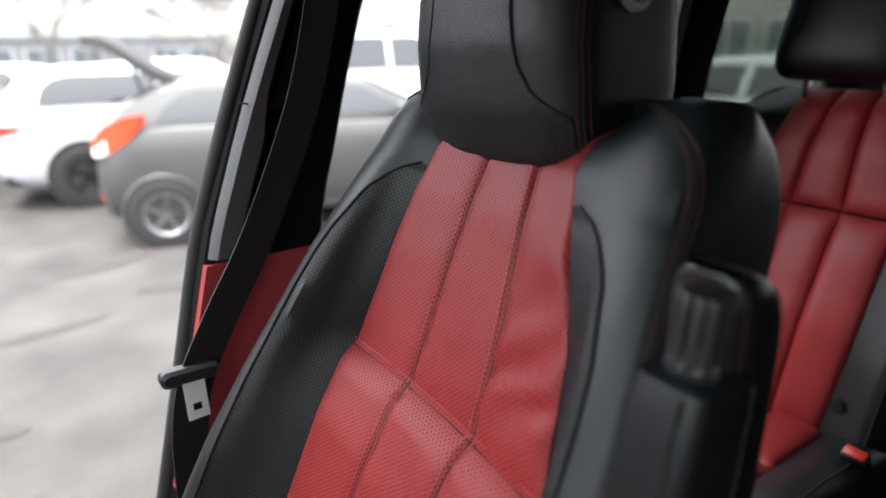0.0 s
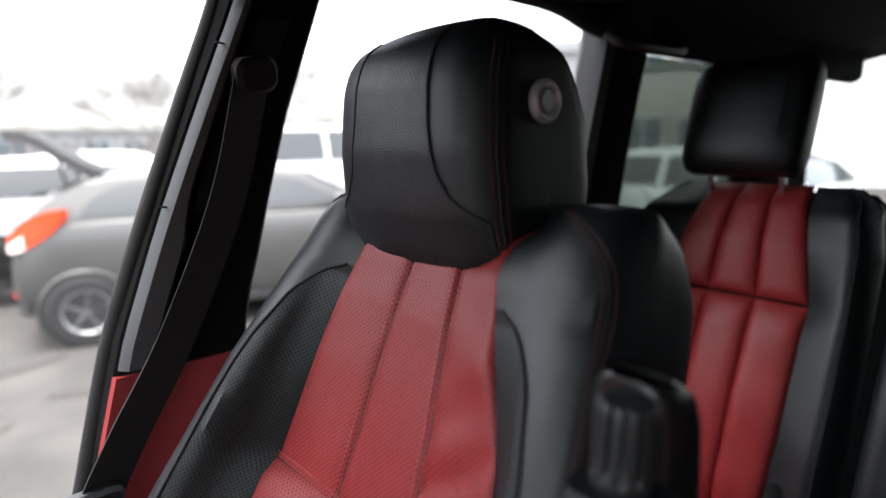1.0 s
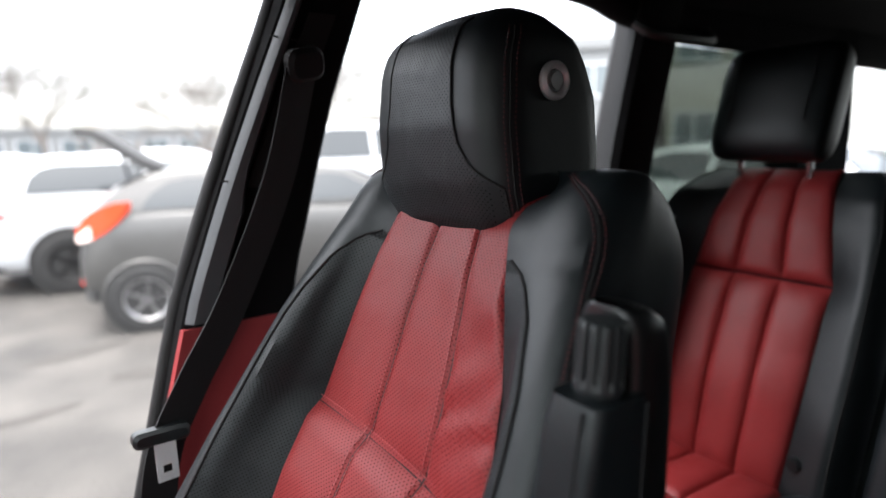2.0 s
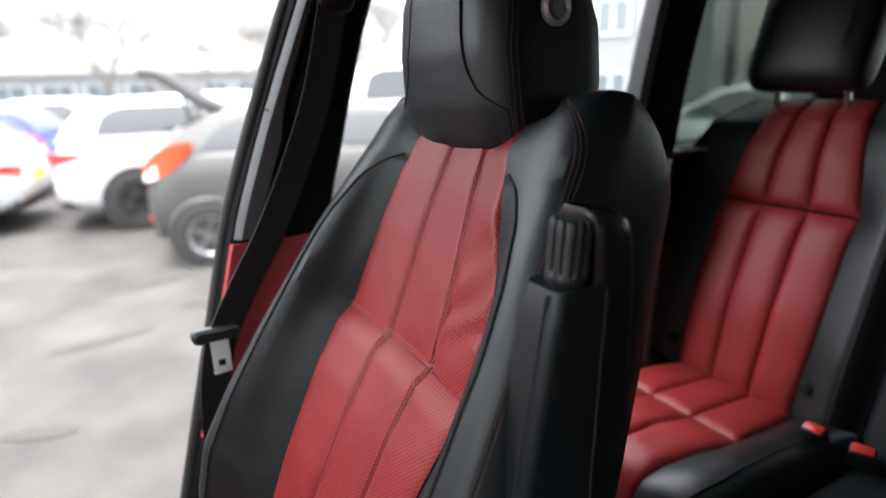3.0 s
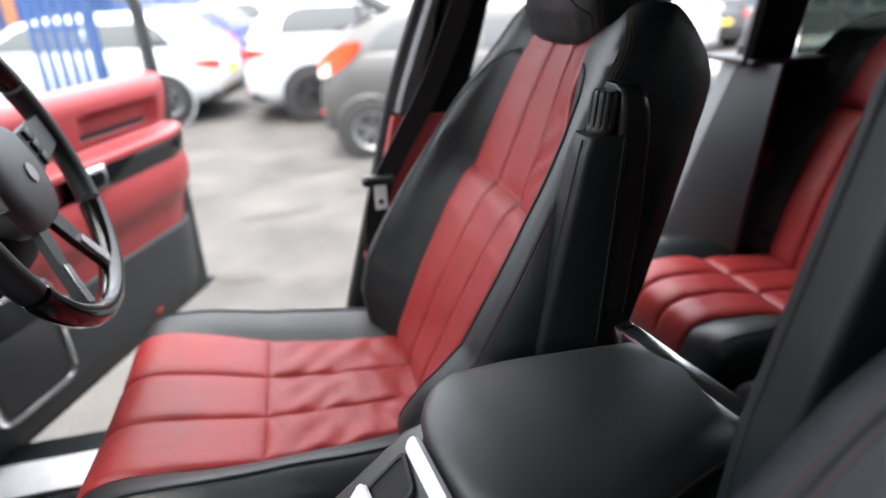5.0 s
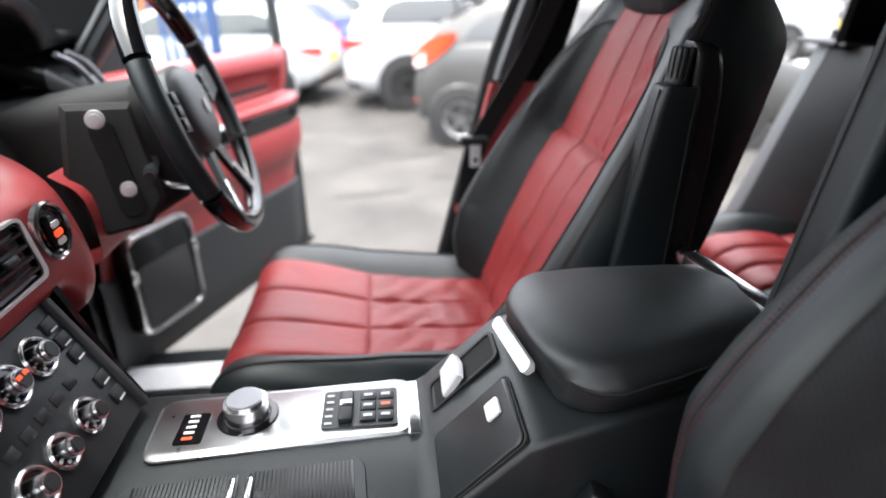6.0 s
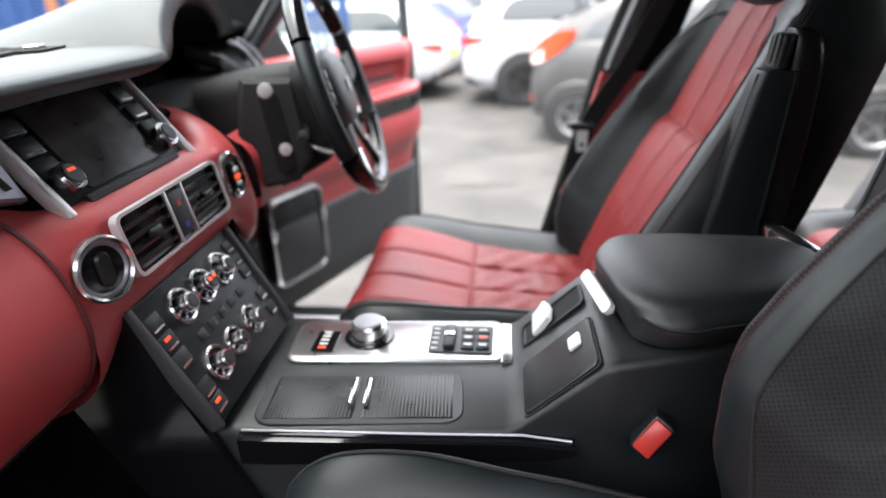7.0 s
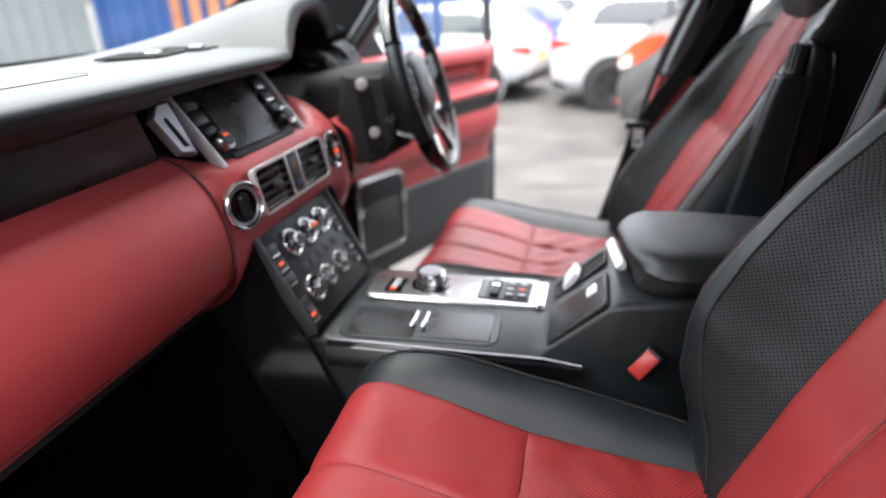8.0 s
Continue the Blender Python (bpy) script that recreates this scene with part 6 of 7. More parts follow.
M["lamp_red"] = material("red tail lamp", (0.55, 0.03, 0.02), 0.2, coat=0.5)
M["lamp_orange"] = material("orange red tail lamp", (0.62, 0.06, 0.02), 0.2, coat=0.5)
M["lamp_clear"] = material("clear lamp", (0.75, 0.6, 0.55), 0.15, coat=0.5)
M["plate_yellow"] = material("yellow plate", (0.75, 0.5, 0.06), 0.5)
M["container_blue"] = material("blue painted steel", (0.013, 0.050, 0.165), 0.55, stain=0.18, stain_size=1.2)
M["container_grey"] = material("pale grey painted steel", (0.15, 0.162, 0.165), 0.6, stain=0.12, stain_size=1.0)
M["orange_mark"] = material("faded orange paint", (0.40, 0.15, 0.06), 0.7, stain=0.25, stain_size=2)
M["cladding"] = material("pale cladding", (0.17, 0.175, 0.176), 0.7, stain=0.06, stain_size=0.6)
M["white_clad"] = material("white sheet cladding", (0.72, 0.73, 0.72), 0.6, stain=0.04, stain_size=0.5)
M["dark_wall"] = material("dark wall", (0.050, 0.044, 0.040), 0.85, stain=0.2, stain_size=0.9)
M["render_wall"] = material("beige rendered wall", (0.24, 0.235, 0.20), 0.85, stain=0.12, stain_size=0.7)
M["pane"] = material("building window glass", (0.10, 0.12, 0.13), 0.08, spec=0.8)
M["bark"] = material("grey brown bark", (0.13, 0.115, 0.105), 0.9, grain=-0.01, grain_size=20, stain=0.2)
M["scrub"] = material("bare winter scrub", (0.17, 0.12, 0.085), 0.95, stain=0.3, stain_size=0.6)

ground = part("ground", grid_bm([[Vector((x, y, 0)) for y in (-300, -20, 0, 6, 20, 60, 400)] for x in (-400, -40, -10, 0, 10, 40, 400)]), "yard", None, smooth=False)
tagged(ground, "worn pale asphalt yard with cracks and patches", "ground", kind="structure")
M["patch"] = material("darker asphalt repair", (0.031, 0.028, 0.025), 0.9, grain=-0.006, grain_size=60, stain=0.3, stain_size=1.2, bump=0.5)
rnd = random.Random(4)


def streak(x0, y0, x1, y1, w):
    """A narrow worn repair in the asphalt."""
    a, b = Vector((x0, y0, 0)), Vector((x1, y1, 0))
    d = (b - a).normalized()
    s = Vector((-d.y, d.x, 0))
    left, right = [], []
    for i in range(13):
        f = i / 12
        k = w * math.sin(math.pi * min(max(f, 0.04), 0.96)) ** 0.5
        left.append(a.lerp(b, f) + s * (k * rnd.uniform(0.5, 1.1)))
        right.append(a.lerp(b, f) - s * (k * rnd.uniform(0.5, 1.1)))
    bm = grid_bm([[p + Vector((0, 0, 0.006)), q + Vector((0, 0, 0.006))] for p, q in zip(left, right)])
    tagged(part("asphalt_patch", bm, "patch", None), "darker worn repair in the asphalt", "ground patch", "asphalt patches", "structure")


for s_ in ((-0.5, 3.95, 0.1, 4.05, 0.06), (-0.2, 5.0, 0.5, 5.2, 0.10), (-1.5, 5.1, -0.9, 4.95, 0.08), (-1.7, 3.5, -1.2, 3.3, 0.05), (0.9, 3.2, 1.4, 3.45, 0.09), (-1.6, 6.6, -0.8, 6.4, 0.14), (0.3, 4.4, 0.7, 4.3, 0.10), (-0.6, 3.0, -0.3, 2.9, 0.07)):
    streak(*s_)


def wheel(parent, at, r, w, rim_mat, side):
    """A wheel whose axle lies along the car's y."""
    turn = Matrix.Translation(at) @ Matrix.Rotation(radians(-90 * side), 4, "X")
    prof = [(r * 0.66, -w / 2), (r * 0.93, -w / 2), (r, -w * 0.36), (r, w * 0.36), (r * 0.93, w / 2), (r * 0.66, w / 2)]
    rows = [[Vector((q * math.cos(a), q * math.sin(a), z)) for q, z in prof] for a in [k * math.tau / 28 for k in range(29)]]
    wh = part("wheel", moved(grid_bm(rows, close=True), turn), "tyre", parent, "black tyre")
    rm = part("rim", moved(ring(r * 0.67, r * 0.58, w * 0.42, 28, 0.006), turn), rim_mat, wh, "alloy rim")
    part("hub", moved(disc(r * 0.14, w * 0.38, 14, 0.005), turn), rim_mat, wh)
    part("brake_disc", moved(disc(r * 0.56, w * 0.08, 20), turn), "tyre", wh)
    for k in range(5):
        part("spoke", moved(box(0.06 * r, 0.62 * r, -0.085 * r, 0.085 * r, w * 0.16, w * 0.38, 0.008, 1), turn @ pose(0, 0, 0, 0, 0, 72 * k + 10)), rim_mat, wh)
    return wh


def parked_car(label, paint, at, heading, L, W, Hh, belt, wb, nose, rims, lamp, shape="hatch", r=0.32, group="parked cars", rear_over=0.62, open_gate=False):
    """A parked car; its near rear wheel stands at the given place, heading in degrees from +x."""
    hr = radians(heading)
    away = Vector((-math.sin(hr), math.cos(hr))) * (W / 2 - 0.02)
    if away.y < 0:
        away = -away
    c = thing("parked_car", label, "car", group, at=(at[0] + away.x, at[1] + away.y, 0))
    c.rotation_euler = (0, 0, hr)
    xr = -rear_over
    xf = xr + L
    X = lambda f: xr + f * L
    suv = shape == "suv"
    half = lambda f: W / 2 * lerp(f, (0, 0.008, 0.025, 0.06, 0.14, 0.30, 0.70, 0.86, 0.94, 0.98, 1), (0.70, 0.82, 0.90, 0.955, 0.99, 1.0, 1.0, 0.985, 0.93, 0.82, 0.62))
    foot = lambda f: lerp(f, (0, 0.02, 0.06, 0.15, 0.85, 0.97, 1), (0.40, 0.30, 0.25, 0.22, 0.20, 0.24, 0.34))
    # shoulder line of the lower body
    top = lambda f: lerp(f, (0, 0.008, 0.022, 0.05, 0.12, 0.45, 0.68, 0.76, 0.88, 0.95, 0.985, 1), (0.60 * belt, 0.72 * belt, 0.92 * belt, belt + 0.015, belt + 0.02, belt, belt - 0.03, belt - 0.05, belt - nose - 0.04, belt - nose - 0.13, belt - nose - 0.24, belt - nose - 0.36))
    fs = [0, 0.004, 0.010, 0.018, 0.03, 0.05, 0.08, 0.12] + list(np.linspace(0.16, 0.84, 18)) + [0.87, 0.90, 0.93, 0.955, 0.975, 0.99, 1.0]
    rows = []
    for f in fs:
        h, z0, z1 = half(f), foot(f), top(f)
        d = z1 - z0
        q = spline([(0.84 * h, z0, 0), (0.955 * h, z0 + 0.10 * d, 0), (1.0 * h, z0 + 0.34 * d, 0), (0.997 * h, z0 + 0.60 * d, 0), (0.965 * h, z0 + 0.84 * d, 0), (0.925 * h, z0 + 0.96 * d, 0), (0.87 * h, z1, 0)], 19)
        rows.append([Vector((X(f), v.x, v.y)) for v in q] + [Vector((X(f), -v.x, v.y)) for v in reversed(q)])
    body = part("body", loft(rows), paint, c, "painted body")
    # cabin: sides lean in with height, roof line falls to the tail and the bonnet
    zt = Hh
    if suv:
        roof = lambda f: belt + (zt - belt) * lerp(f, (0.025, 0.045, 0.075, 0.115, 0.17, 0.30, 0.42, 0.52, 0.58, 0.72), (0.0, 0.30, 0.66, 0.88, 0.955, 1.0, 1.0, 0.965, 0.86, 0.0))
    else:
        roof = lambda f: belt + (zt - belt) * lerp(f, (0.030, 0.055, 0.09, 0.14, 0.20, 0.32, 0.42, 0.52, 0.59, 0.745), (0.0, 0.26, 0.58, 0.84, 0.945, 1.0, 0.995, 0.95, 0.83, 0.0))
    lean = lambda z: W / 2 * (0.905 - 0.235 * (max(0.0, z - belt) / (zt - belt)) ** 1.25)
    f_end = 0.72 if suv else 0.745
    cf = [0.026 if suv else 0.031] + list(np.linspace(0.045, f_end - 0.005, 40))
    rows = []
    for f in cf:
        zr = max(roof(f), belt + 0.004)
        narrow = lerp(f, (0.03, 0.12, 0.55, 0.74), (0.94, 1.0, 1.0, 0.93))
        q = []
        for k in range(8):
            z = belt - 0.04 + (zr - 0.045 - belt + 0.04) * k / 7
            q.append((lean(z) * narrow, z))
        yt = q[-1][0]
        q += [(yt - 0.012, zr - 0.022), (yt - 0.045, zr - 0.006), (yt * 0.6, zr + 0.012), (0, zr + 0.018)]
        ring_ = [Vector((X(f), y, z)) for y, z in q]
        rows.append(ring_ + [Vector((p.x, -p.y, p.z)) for p in reversed(ring_[:-1])])
    part("roof", loft(rows), paint, c, "painted roof and pillars")

    def where(z, lo, hi, rising):
        """Place along the cabin where the roof line passes the height."""
        for i in range(121):
            f = lo + (hi - lo) * i / 120
            if (roof(f) >= z) == rising:
                return f
        return hi
    for sd in (-1, 1):
        # two side windows a side, parted by the door post
        for k, (lo, hi) in enumerate(((0.0, 0.385), (0.405, 1.0))):
            grid = []
            for i in range(9):
                z = belt + 0.035 + (zt - 0.095 - belt - 0.035) * i / 8
                a = max(lo, where(z + 0.06, 0.03, 0.4, True) + lerp(i, (0, 8), (0.075, 0.045)))
                b = min(hi, where(z + 0.05, 0.45, f_end, False) - 0.022)
                a = min(a, b)
                nar = lambda f: lerp(f, (0.03, 0.12, 0.55, 0.74), (0.94, 1.0, 1.0, 0.93))
                grid.append([Vector((X(a + (b - a) * j / 10), sd * (lean(z) * nar(a + (b - a) * j / 10) + 0.006), z)) for j in range(11)])
            part("window", grid_bm(grid), "car_glass", c, "dark side window")
        part("door_mirror", moved(box(-0.06, 0.06, -0.09, 0.09, -0.055, 0.055, 0.03), Matrix.Translation((X(0.655), sd * (W / 2 + 0.06), belt + 0.05))), paint, c)
        for f0 in (0.235, 0.415, 0.66):
            part("door_gap", box(X(f0) - 0.004, X(f0) + 0.004, sd * W / 2 * 0.996 - 0.004, sd * W / 2 * 0.996 + 0.004, 0.34, belt - 0.22), "tyre", body)
        part("door_handle", moved(box(-0.08, 0.08, -0.012, 0.012, -0.014, 0.014, 0.006), Matrix.Translation((X(0.30), sd * (W / 2 * 0.990), belt - 0.17))), paint, c)
        part("sill_trim", box(X(0.22), X(0.70), sd * (W / 2 * 0.955) - 0.012, sd * (W / 2 * 0.955) + 0.012, 0.20, 0.28, 0.006), "tyre", body)
        # tail lamp wrapping round the corner
        def corner(f, z0, z1, lift):
            y = half(f)
            return [Vector((X(f) - 0.014 * lift, sd * (y * 0.985 + 0.006 * lift), z)) for z in (z0, (z0 + z1) / 2, z1)] + [Vector((X(f) + 0.03, sd * (y * 0.90), z)) for z in (z1, z0)]
        if lamp == "lamp_orange":
            prof = ((0.010, belt - 0.21, belt - 0.10), (0.022, belt - 0.205, belt - 0.04), (0.040, belt - 0.185, belt + 0.03), (0.065, belt - 0.13, belt + 0.075), (0.088, belt - 0.06, belt + 0.10), (0.105, belt + 0.03, belt + 0.105))
        else:
            prof = ((0.004, belt - 0.24, belt - 0.15), (0.014, belt - 0.25, belt - 0.13), (0.035, belt - 0.235, belt - 0.13), (0.065, belt - 0.20, belt - 0.14), (0.080, belt - 0.17, belt - 0.145))
        tl = part("tail_lamp", loft([corner(f, a, b, 1.0) for f, a, b in prof]), lamp, c, "red tail lamp")
        if lamp == "lamp_orange":
            part("clear_lens", loft([corner(f, a - 0.005, a + 0.5 * (b - a), 1.5) for f, a, b in prof[:3]]), "lamp_clear", tl, "clear lower lens")
        part("bumper_reflector", moved(box(-0.006, 0.010, -0.085, 0.085, -0.022, 0.022, 0.004), Matrix.Translation((X(0.018), sd * half(0.018) * 0.93, 0.43)) @ pose(0, 0, 0, 0, 0, -sd * 48)), "lamp_red", body)
        part("head_lamp", moved(box(-0.10, 0.10, -0.14, 0.14, -0.06, 0.06, 0.04), Matrix.Translation((xf - 0.20, sd * W * 0.36, belt - nose - 0.14)) @ pose(0, 0, 0, 0, 0, -sd * 25)), "lamp_clear", c)
        for xa in (0.0, wb):
            turn = Matrix.Translation((xa, sd * (W / 2 - 0.026), r)) @ Matrix.Rotation(radians(-90 * sd), 4, "X")
            part("wheel_arch", moved(disc(r * 1.13, 0.030, 32), turn), "tyre", body, "dark wheel arch")
            part("arch_lip", moved(ring(r * 1.21, r * 1.12, 0.034, 36, 0.010), turn), "tyre" if suv else paint, body)
            wheel(c, (xa, sd * (W / 2 - 0.072), r), r, 0.20, rims, sd)
    # glass of tailgate and windscreen
    def sloped(f0, f1, k, name, label):
        g = []
        for i in range(9):
            f = f0 + (f1 - f0) * i / 8
            zr = roof(f)
            y = lean(zr - 0.05) * k * lerp(f, (0.03, 0.12, 0.55, 0.74), (0.94, 1.0, 1.0, 0.93)) - 0.03
            g.append([Vector((X(f) + (-0.012 if f < 0.3 else 0.012), y * t, zr + 0.026 - 0.010 * abs(t))) for t in (-1, -0.6, -0.2, 0.2, 0.6, 1)])
        part("window", grid_bm(g), "car_glass", c, label)
    sloped(0.042, 0.135 if not suv else 0.105, 0.90, "window", "interior behind the open tailgate" if open_gate else "dark rear window")
    sloped(0.585, f_end - 0.02, 0.92, "window", "dark windscreen")
    part("number_plate", moved(box(-0.008, 0.004, -0.26, 0.26, -0.055, 0.055, 0.002), Matrix.Translation((xr + 0.004, 0, 0.60))), "plate_yellow", c, "yellow rear plate", smooth=False)
    part("lower_bumper", loft([[Vector((X(f) - 0.012, y, z)) for z in (0.27, 0.38)] + [Vector((X(f) + 0.12, y, z)) for z in (0.38, 0.27)] for y, f in ((-W * 0.44, 0.028), (-W * 0.36, 0.008), (0, 0.0), (W * 0.36, 0.008), (W * 0.44, 0.028))]), "tyre", body, "dark lower bumper")
    return c


ang = math.degrees(math.atan2(4.84 - 5.40, 3.185 - 0.66))
fi = parked_car("grey hatchback with its tailgate raised", "grey_paint", (0.685, 5.36), ang, 3.95, 1.66, 1.36, 0.99, 2.57, 0.12, "rim", "lamp_orange", r=0.28, rear_over=0.50, open_gate=True)
gate = part("tailgate", loft([[Vector((x, y * w, z + dz)) for y, dz in ((-1, -0.05), (-0.94, 0.035), (0.94, 0.035), (1, -0.05))] for x, z, w in ((0.20, 1.33, 0.50), (0.06, 1.40, 0.54), (-0.08, 1.50, 0.57), (-0.20, 1.60, 0.58), (-0.30, 1.655, 0.57), (-0.44, 1.675, 0.52))]), "tyre", fi, "raised dark tailgate")
part("gate_glass", loft([[Vector((x, y * w, z + dz)) for y, dz in ((-1, -0.062), (1, -0.062), (1, -0.052), (-1, -0.052))] for x, z, w in ((0.14, 1.355, 0.46), (0.06, 1.40, 0.48), (-0.08, 1.50, 0.50), (-0.18, 1.585, 0.50))]), "car_glass", gate, "tailgate glass")
for sd in (-1, 1):
    part("gas_strut", tube([(-0.02, sd * 0.56, 1.06), (-0.10, sd * 0.54, 1.50)], 0.014, 6), "dark_paint", fi)
parked_car("white sports utility car with black wheels", "white_paint", (0.234, 7.377), -4, 4.2, 1.78, 1.46, 1.03, 2.55, 0.08, "rim_dark", "lamp_red", "suv", r=0.325, rear_over=0.84)
parked_car("white hatchback parked nose away", "white_paint", (-1.61, 7.95), 172, 4.1, 1.74, 1.33, 0.91, 2.55, 0.10, "rim", "lamp_red", r=0.30, rear_over=0.70)
parked_car("blue hatchback parked behind the white cars", "blue_paint", (-1.35, 10.7), 162, 3.9, 1.68, 1.36, 0.92, 2.42, 0.1, "rim", "lamp_orange", r=0.30, rear_over=0.50)
parked_car("white hatchback parked further back", "white_paint", (-0.6, 14.5), 150, 4.0, 1.72, 1.42, 0.95, 2.5, 0.1, "rim", "lamp_red", r=0.31)
parked_car("white car parked in the far row", "white_paint", (1.6, 14.5), 8, 4.2, 1.76, 1.45, 1.0, 2.6, 0.1, "rim", "lamp_red", "suv", r=0.33)
parked_car("tall white van beyond the hatchback", "white_paint", (4.6, 11.0), -8, 4.6, 1.9, 1.90, 1.18, 2.9, 0.05, "rim", "lamp_red", "suv", r=0.34)
parked_car("dark saloon with red tail lamps in the far row", "dark_paint", (8.6, 12.4), 95, 4.3, 1.76, 1.42, 0.95, 2.6, 0.1, "rim", "lamp_red", r=0.31)
parked_car("white estate parked behind the car", "white_paint", (8.2, 2.8), 90, 4.5, 1.8, 1.42, 0.96, 2.7, 0.1, "rim", "lamp_red", r=0.32)


# ---- blue container, palisade fence, buildings, trees ----
def container(label, mat, p0, p1, h, base=0.0, depth=2.4):
    a, b = Vector((*p0, 0)), Vector((*p1, 0))
    d = (b - a).normalized()
    nrm = Vector((-d.y, d.x, 0))
    c = thing("container", label, "container", "containers")
    n = int((b - a).length / 0.28)
    row0, row1 = [], []
    for i in range(n * 4 + 1):
        off = (0, 0, 0.036, 0.036)[i % 4]
        p = a + d * ((b - a).length * i / (n * 4)) + nrm * (-off)
        row0.append(p + Vector((0, 0, base + 0.12)))
        row1.append(p + Vector((0, 0, base + h - 0.1)))
    part("wall", grid_bm([row0, row1]), mat, c, "corrugated steel side", smooth=False)
    part("roof_rail", tube([a + Vector((0, 0, base + h - 0.06)), b + Vector((0, 0, base + h - 0.06))], 0.07, 6), mat, c)
    part("floor_rail", tube([a + Vector((0, 0, base + 0.08)), b + Vector((0, 0, base + 0.08))], 0.08, 6), mat, c)
    for q in (a, b):
        part("corner_post", tube([q + Vector((0, 0, base)), q + Vector((0, 0, base + h))], 0.08, 6), mat, c)
    bm = bmesh.new()
    vs = [bm.verts.new(p) for p in (a + nrm * 0.1, b + nrm * 0.1, b + nrm * depth, a + nrm * depth)]
    for v in list(vs):
        pass
    bmesh.ops.contextual_create(bm, geom=bm.verts[:])
    top = bmesh.ops.extrude_face_region(bm, geom=bm.faces[:])
    bmesh.ops.translate(bm, vec=(0, 0, h - 0.05), verts=[v for v in top["geom"] if isinstance(v, bmesh.types.BMVert)])
    bmesh.ops.translate(bm, vec=(0, 0, base), verts=bm.verts)
    part("box", bm, mat, c, smooth=False)
    return c


cb = container("blue corrugated steel container with orange paint marks", "container_blue", (-9.2, 9.2), (-3.6, 14.3), 2.9)
cd = (Vector((-3.6, 14.3, 0)) - Vector((-9.2, 9.2, 0))).normalized()
for i in range(13):
    p = Vector((-9.2, 9.2, 0)) + cd * (1.35 + i * 0.36) + Vector((cd.y, -cd.x, 0)) * 0.05
    h0 = 0.9 + 0.5 * rnd.random()
    part("paint_mark", moved(slab(rounded(0.15 + 0.08 * rnd.random(), 0.9 + 0.5 * rnd.random(), 0.06), 0.004), basis_at((p.x, p.y, 1.30 + 0.3 * rnd.random()), cd, (0, 0, 1))), "orange_mark", cb, "faded orange paint mark")
container("pale grey corrugated container", "container_grey", (-16.0, 3.0), (-9.4, 9.0), 2.9)
fence = thing("palisade_fence", "blue steel palisade fence", "fence")
FA, FB = Vector((-2.55, 6.9, 0.02)), Vector((-1.98, 6.75, 0.02))
FD = (FB - FA).normalized()
for i in range(6):
    p = FA.lerp(FB, i / 5)
    part("pale", moved(slab([(-0.035, 0), (0.035, 0), (0.035, 2.25), (0, 2.4), (-0.035, 2.25)], 0.012), basis_at(p, FD, (0, 0, 1))), "container_blue", fence, smooth=False)
part("post", tube([FB + FD * 0.06, FB + FD * 0.06 + Vector((0, 0, 2.4))], 0.04, 8), "container_blue", fence)
for z in (0.45, 1.25, 1.9):
    part("rail", tube([FA + Vector((0, 0.03, z)), FB + Vector((0, 0.03, z))], 0.03, 6), "container_blue", fence)
container("blue corrugated containers in a far row", "container_blue", (-9.0, 27.0), (-1.2, 27.5), 1.3)


def office(label, p0, p1, h, mat, storeys, bay, depth=8):
    a, b = Vector((*p0, 0)), Vector((*p1, 0))
    d = (b - a).normalized()
    nr = Vector((d.y, -d.x, 0))
    o = thing("office_building", label, "building", "buildings")
    ln = (b - a).length
    q = [a, b, b - nr * depth, a - nr * depth]
    part("wall", loft([[v + Vector((0, 0, z)) for v in q] for z in (0, h)]), mat, o, smooth=False)
    part("roof_edge", loft([[v * 1.0 + Vector((0, 0, z)) + nr * k for v, k in zip(q, (0.15, 0.15, 0, 0))] for z in (h, h + 0.35)]), "cladding", o, smooth=False)
    n = int(ln / bay)
    for s in range(storeys):
        z = h / storeys * (s + 0.55)
        hh = h / storeys * 0.5
        for i in range(n):
            c = a + d * (bay * (i + 0.5)) + Vector((0, 0, z))
            mt = basis_at(c + nr * 0.02, -d, (0, 0, 1))
            if (mt.to_3x3() @ Vector((0, 0, 1))).dot(nr) < 0:
                mt = basis_at(c + nr * 0.02, d, (0, 0, 1))
            w = part("window", moved(frame_plate(rounded(bay * 0.78, hh, 0.01, 2), rounded(bay * 0.70, hh * 0.88, 0.01, 2), 0.05), mt), "white_paint", o, smooth=False)
            part("pane", moved(slab(rounded(bay * 0.72, hh * 0.90, 0.01, 2), 0.015), mt), "pane", w, smooth=False)
            part("mullion", moved(box(-0.03, 0.03, -hh * 0.45, hh * 0.45, 0.01, 0.05), mt), "white_paint", w, smooth=False)
    return o


# unseen wall, added to keep low sky light out of the passenger doorway
tagged(part("unseen_wall", box(-7.0, 6.0, -3.2, -2.95, 0, 2.7, 0.02), "dark_wall", None), "unseen plain dark wall added to block low light from the passenger side", "wall", kind="structure")
office("beige two-storey office with white framed windows", (16.2, 11.4), (19.6, 7.9), 5.6, "render_wall", 2, 1.6)
office("pale clad warehouse with a grid of windows", (12.6, 15.5), (16.0, 11.6), 4.2, "cladding", 2, 1.3)
office("long white clad shed behind the parked estate", (19.8, 7.7), (24.0, -4.0), 5.2, "white_clad", 1, 40.0)
office("low pale factory beyond the yard", (-40, 48), (14, 58), 2.7, "cladding", 1, 3.0)


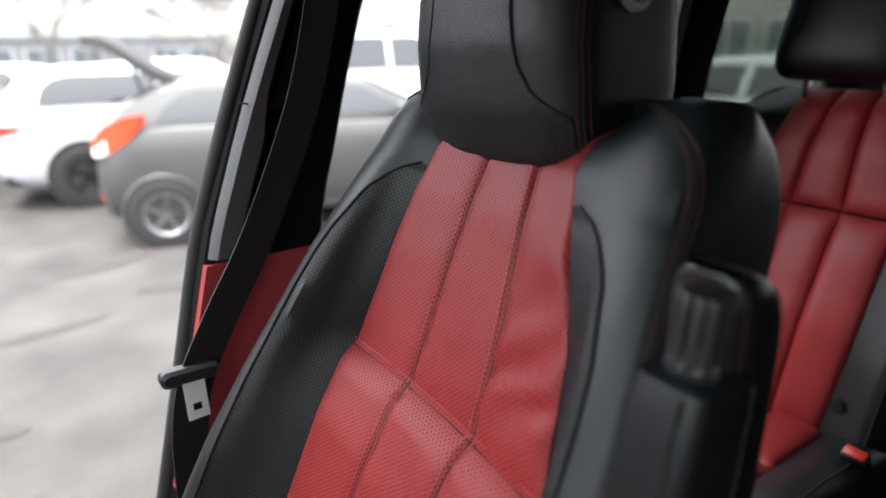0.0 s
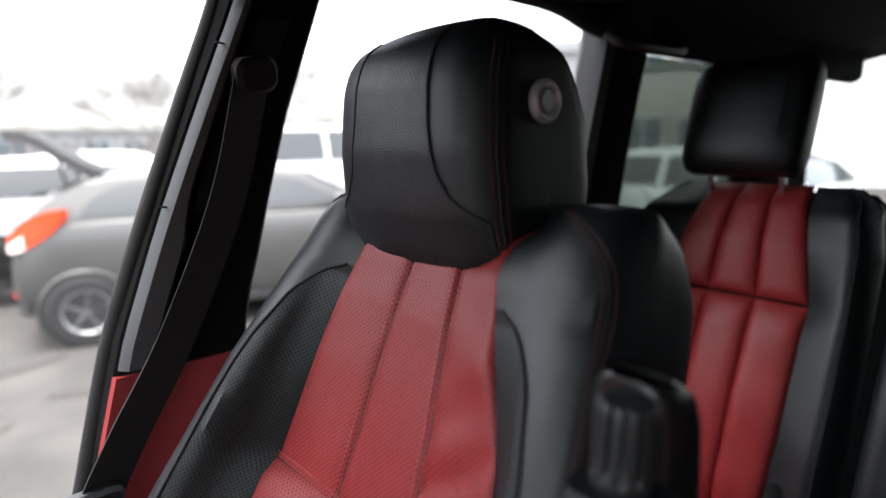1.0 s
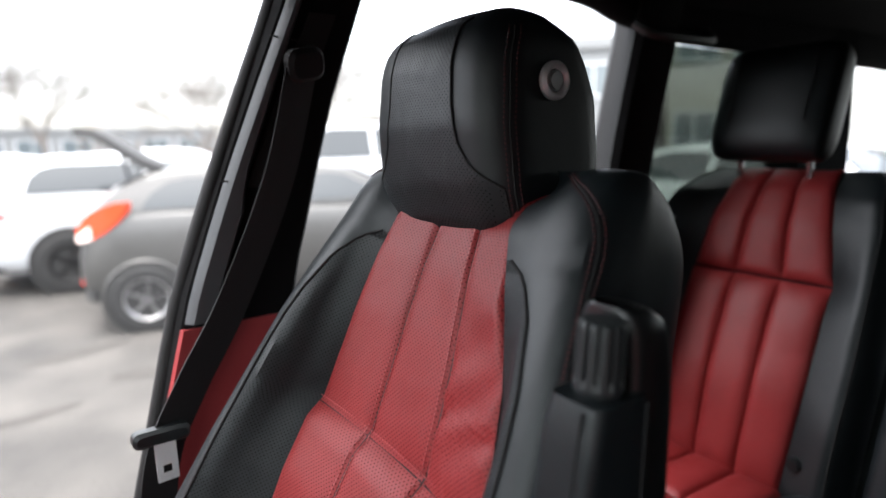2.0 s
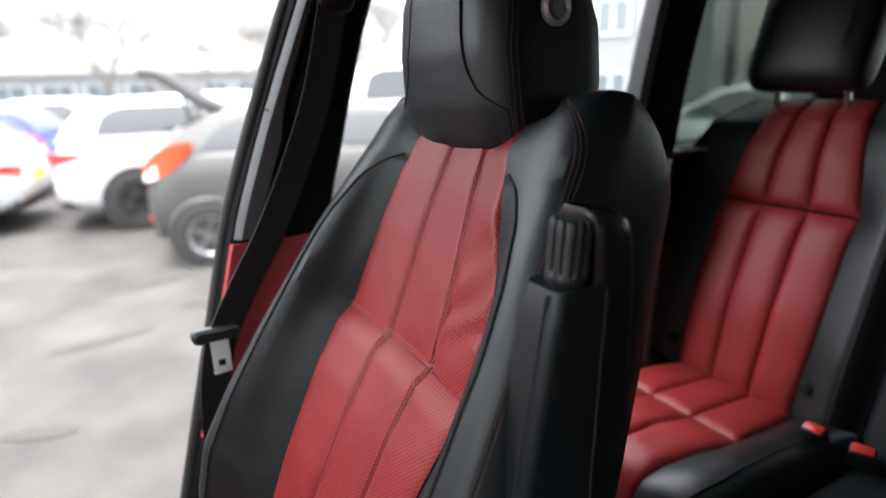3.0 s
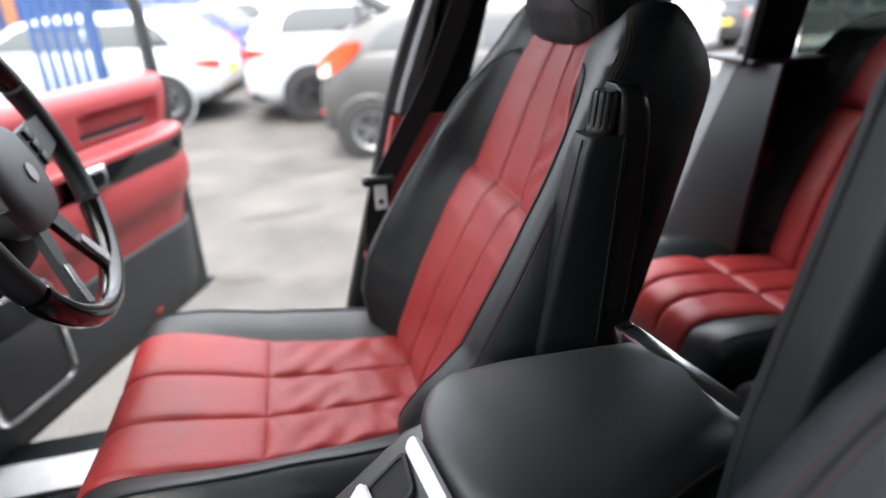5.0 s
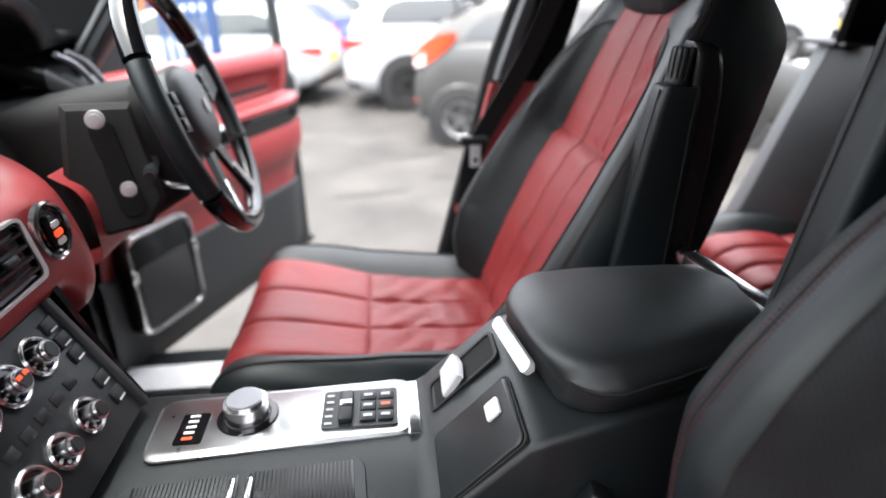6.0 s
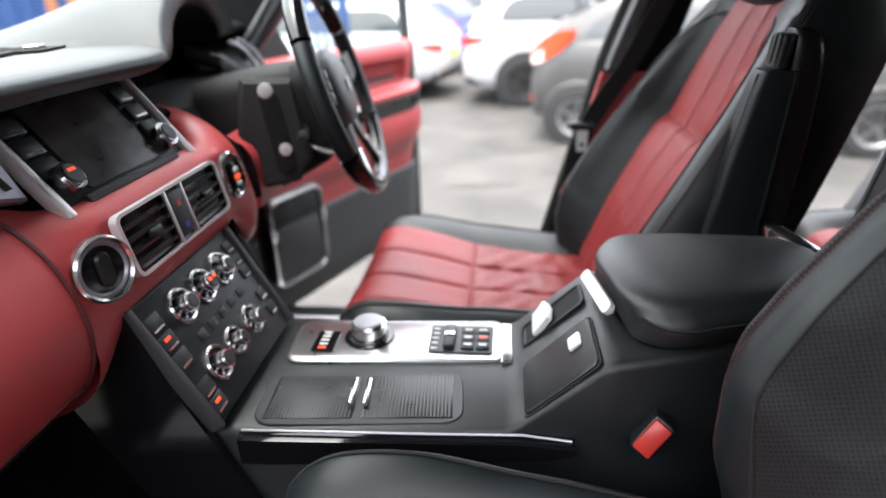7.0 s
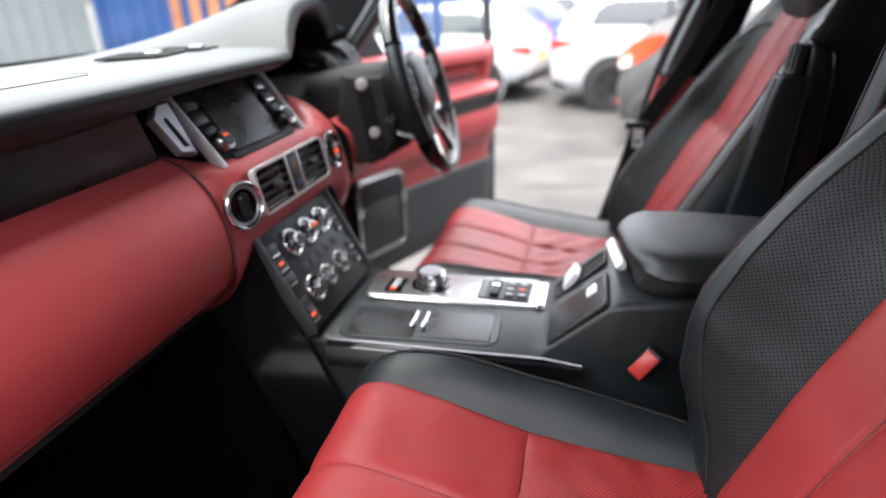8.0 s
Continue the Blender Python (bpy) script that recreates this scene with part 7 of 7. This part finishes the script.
def tree(label, at, h, seed, spread=0.5):
    rg = random.Random(seed)
    t = thing("tree", label, "tree", "bare trees", at=(0, 0, 0))
    limbs = []

    def grow(p, d, ln, r, depth):
        q = p + d * ln
        mid = p.lerp(q, 0.5) + Vector((rg.uniform(-1, 1), rg.uniform(-1, 1), 0)) * ln * 0.06
        limbs.append((p, mid, q, r, depth))
        if depth == 0:
            return
        for _ in range(3):
            nd = (d + Vector((rg.uniform(-1, 1), rg.uniform(-1, 1), rg.uniform(-0.30, 0.30))) * spread * 1.5).normalized()
            grow(p.lerp(q, rg.uniform(0.35, 1.0)), nd, ln * rg.uniform(0.72, 0.92), max(r * 0.56, 0.0045), depth - 1)
    grow(Vector((*at, -0.05)), Vector((0.03, 0.02, 1)), h * 0.16, h * 0.0095, 8)

    def skin(sel):
        bm = bmesh.new()
        for p, mid, q, r, k in sel:
            n = 6 if k > 5 else 3
            dd = (q - p).normalized()
            s = dd.orthogonal().normalized()
            w = dd.cross(s)
            rings_ = []
            for c, rr in ((p, r), (mid, r * 0.85), (q, r * 0.62)):
                rings_.append([bm.verts.new(c + (s * math.cos(i * math.tau / n) + w * math.sin(i * math.tau / n)) * rr) for i in range(n)])
            for a, b in zip(rings_, rings_[1:]):
                for i in range(n):
                    bm.faces.new((a[i], a[(i + 1) % n], b[(i + 1) % n], b[i]))
        return bm
    part("trunk", skin([l for l in limbs if l[4] == 8]), "bark", t)
    part("crown", skin([l for l in limbs if l[4] < 8]), "bark", t, "bare branching crown")
    return t


tree("large bare winter tree beyond the yard", (0.4, 34), 15, 3)
tree("bare winter tree beyond the yard", (8.5, 38), 13, 8)
tree("bare winter tree beyond the yard", (15.5, 36), 14, 12)
tree("bare winter tree beyond the yard", (-8.5, 44), 15, 21)
hedge = thing("hedge", "brown bare scrub along the yard's far edge", "hedge", kind="stuff")
bm = bmesh.new()
for i in range(1500):
    x = rnd.uniform(2, 34)
    y = 40 + rnd.uniform(-1.5, 1.5)
    z = rnd.uniform(0, 2.6) * (0.7 + 0.3 * math.sin(x * 0.7))
    p = Vector((x, y, z))
    q = p + Vector((rnd.uniform(-0.5, 0.5), rnd.uniform(-0.4, 0.4), rnd.uniform(0.3, 0.9)))
    w = Vector((0.03, 0.03, 0))
    bm.faces.new([bm.verts.new(v) for v in (p - w, p + w, q)])
part("scrub", bm, "scrub", hedge)
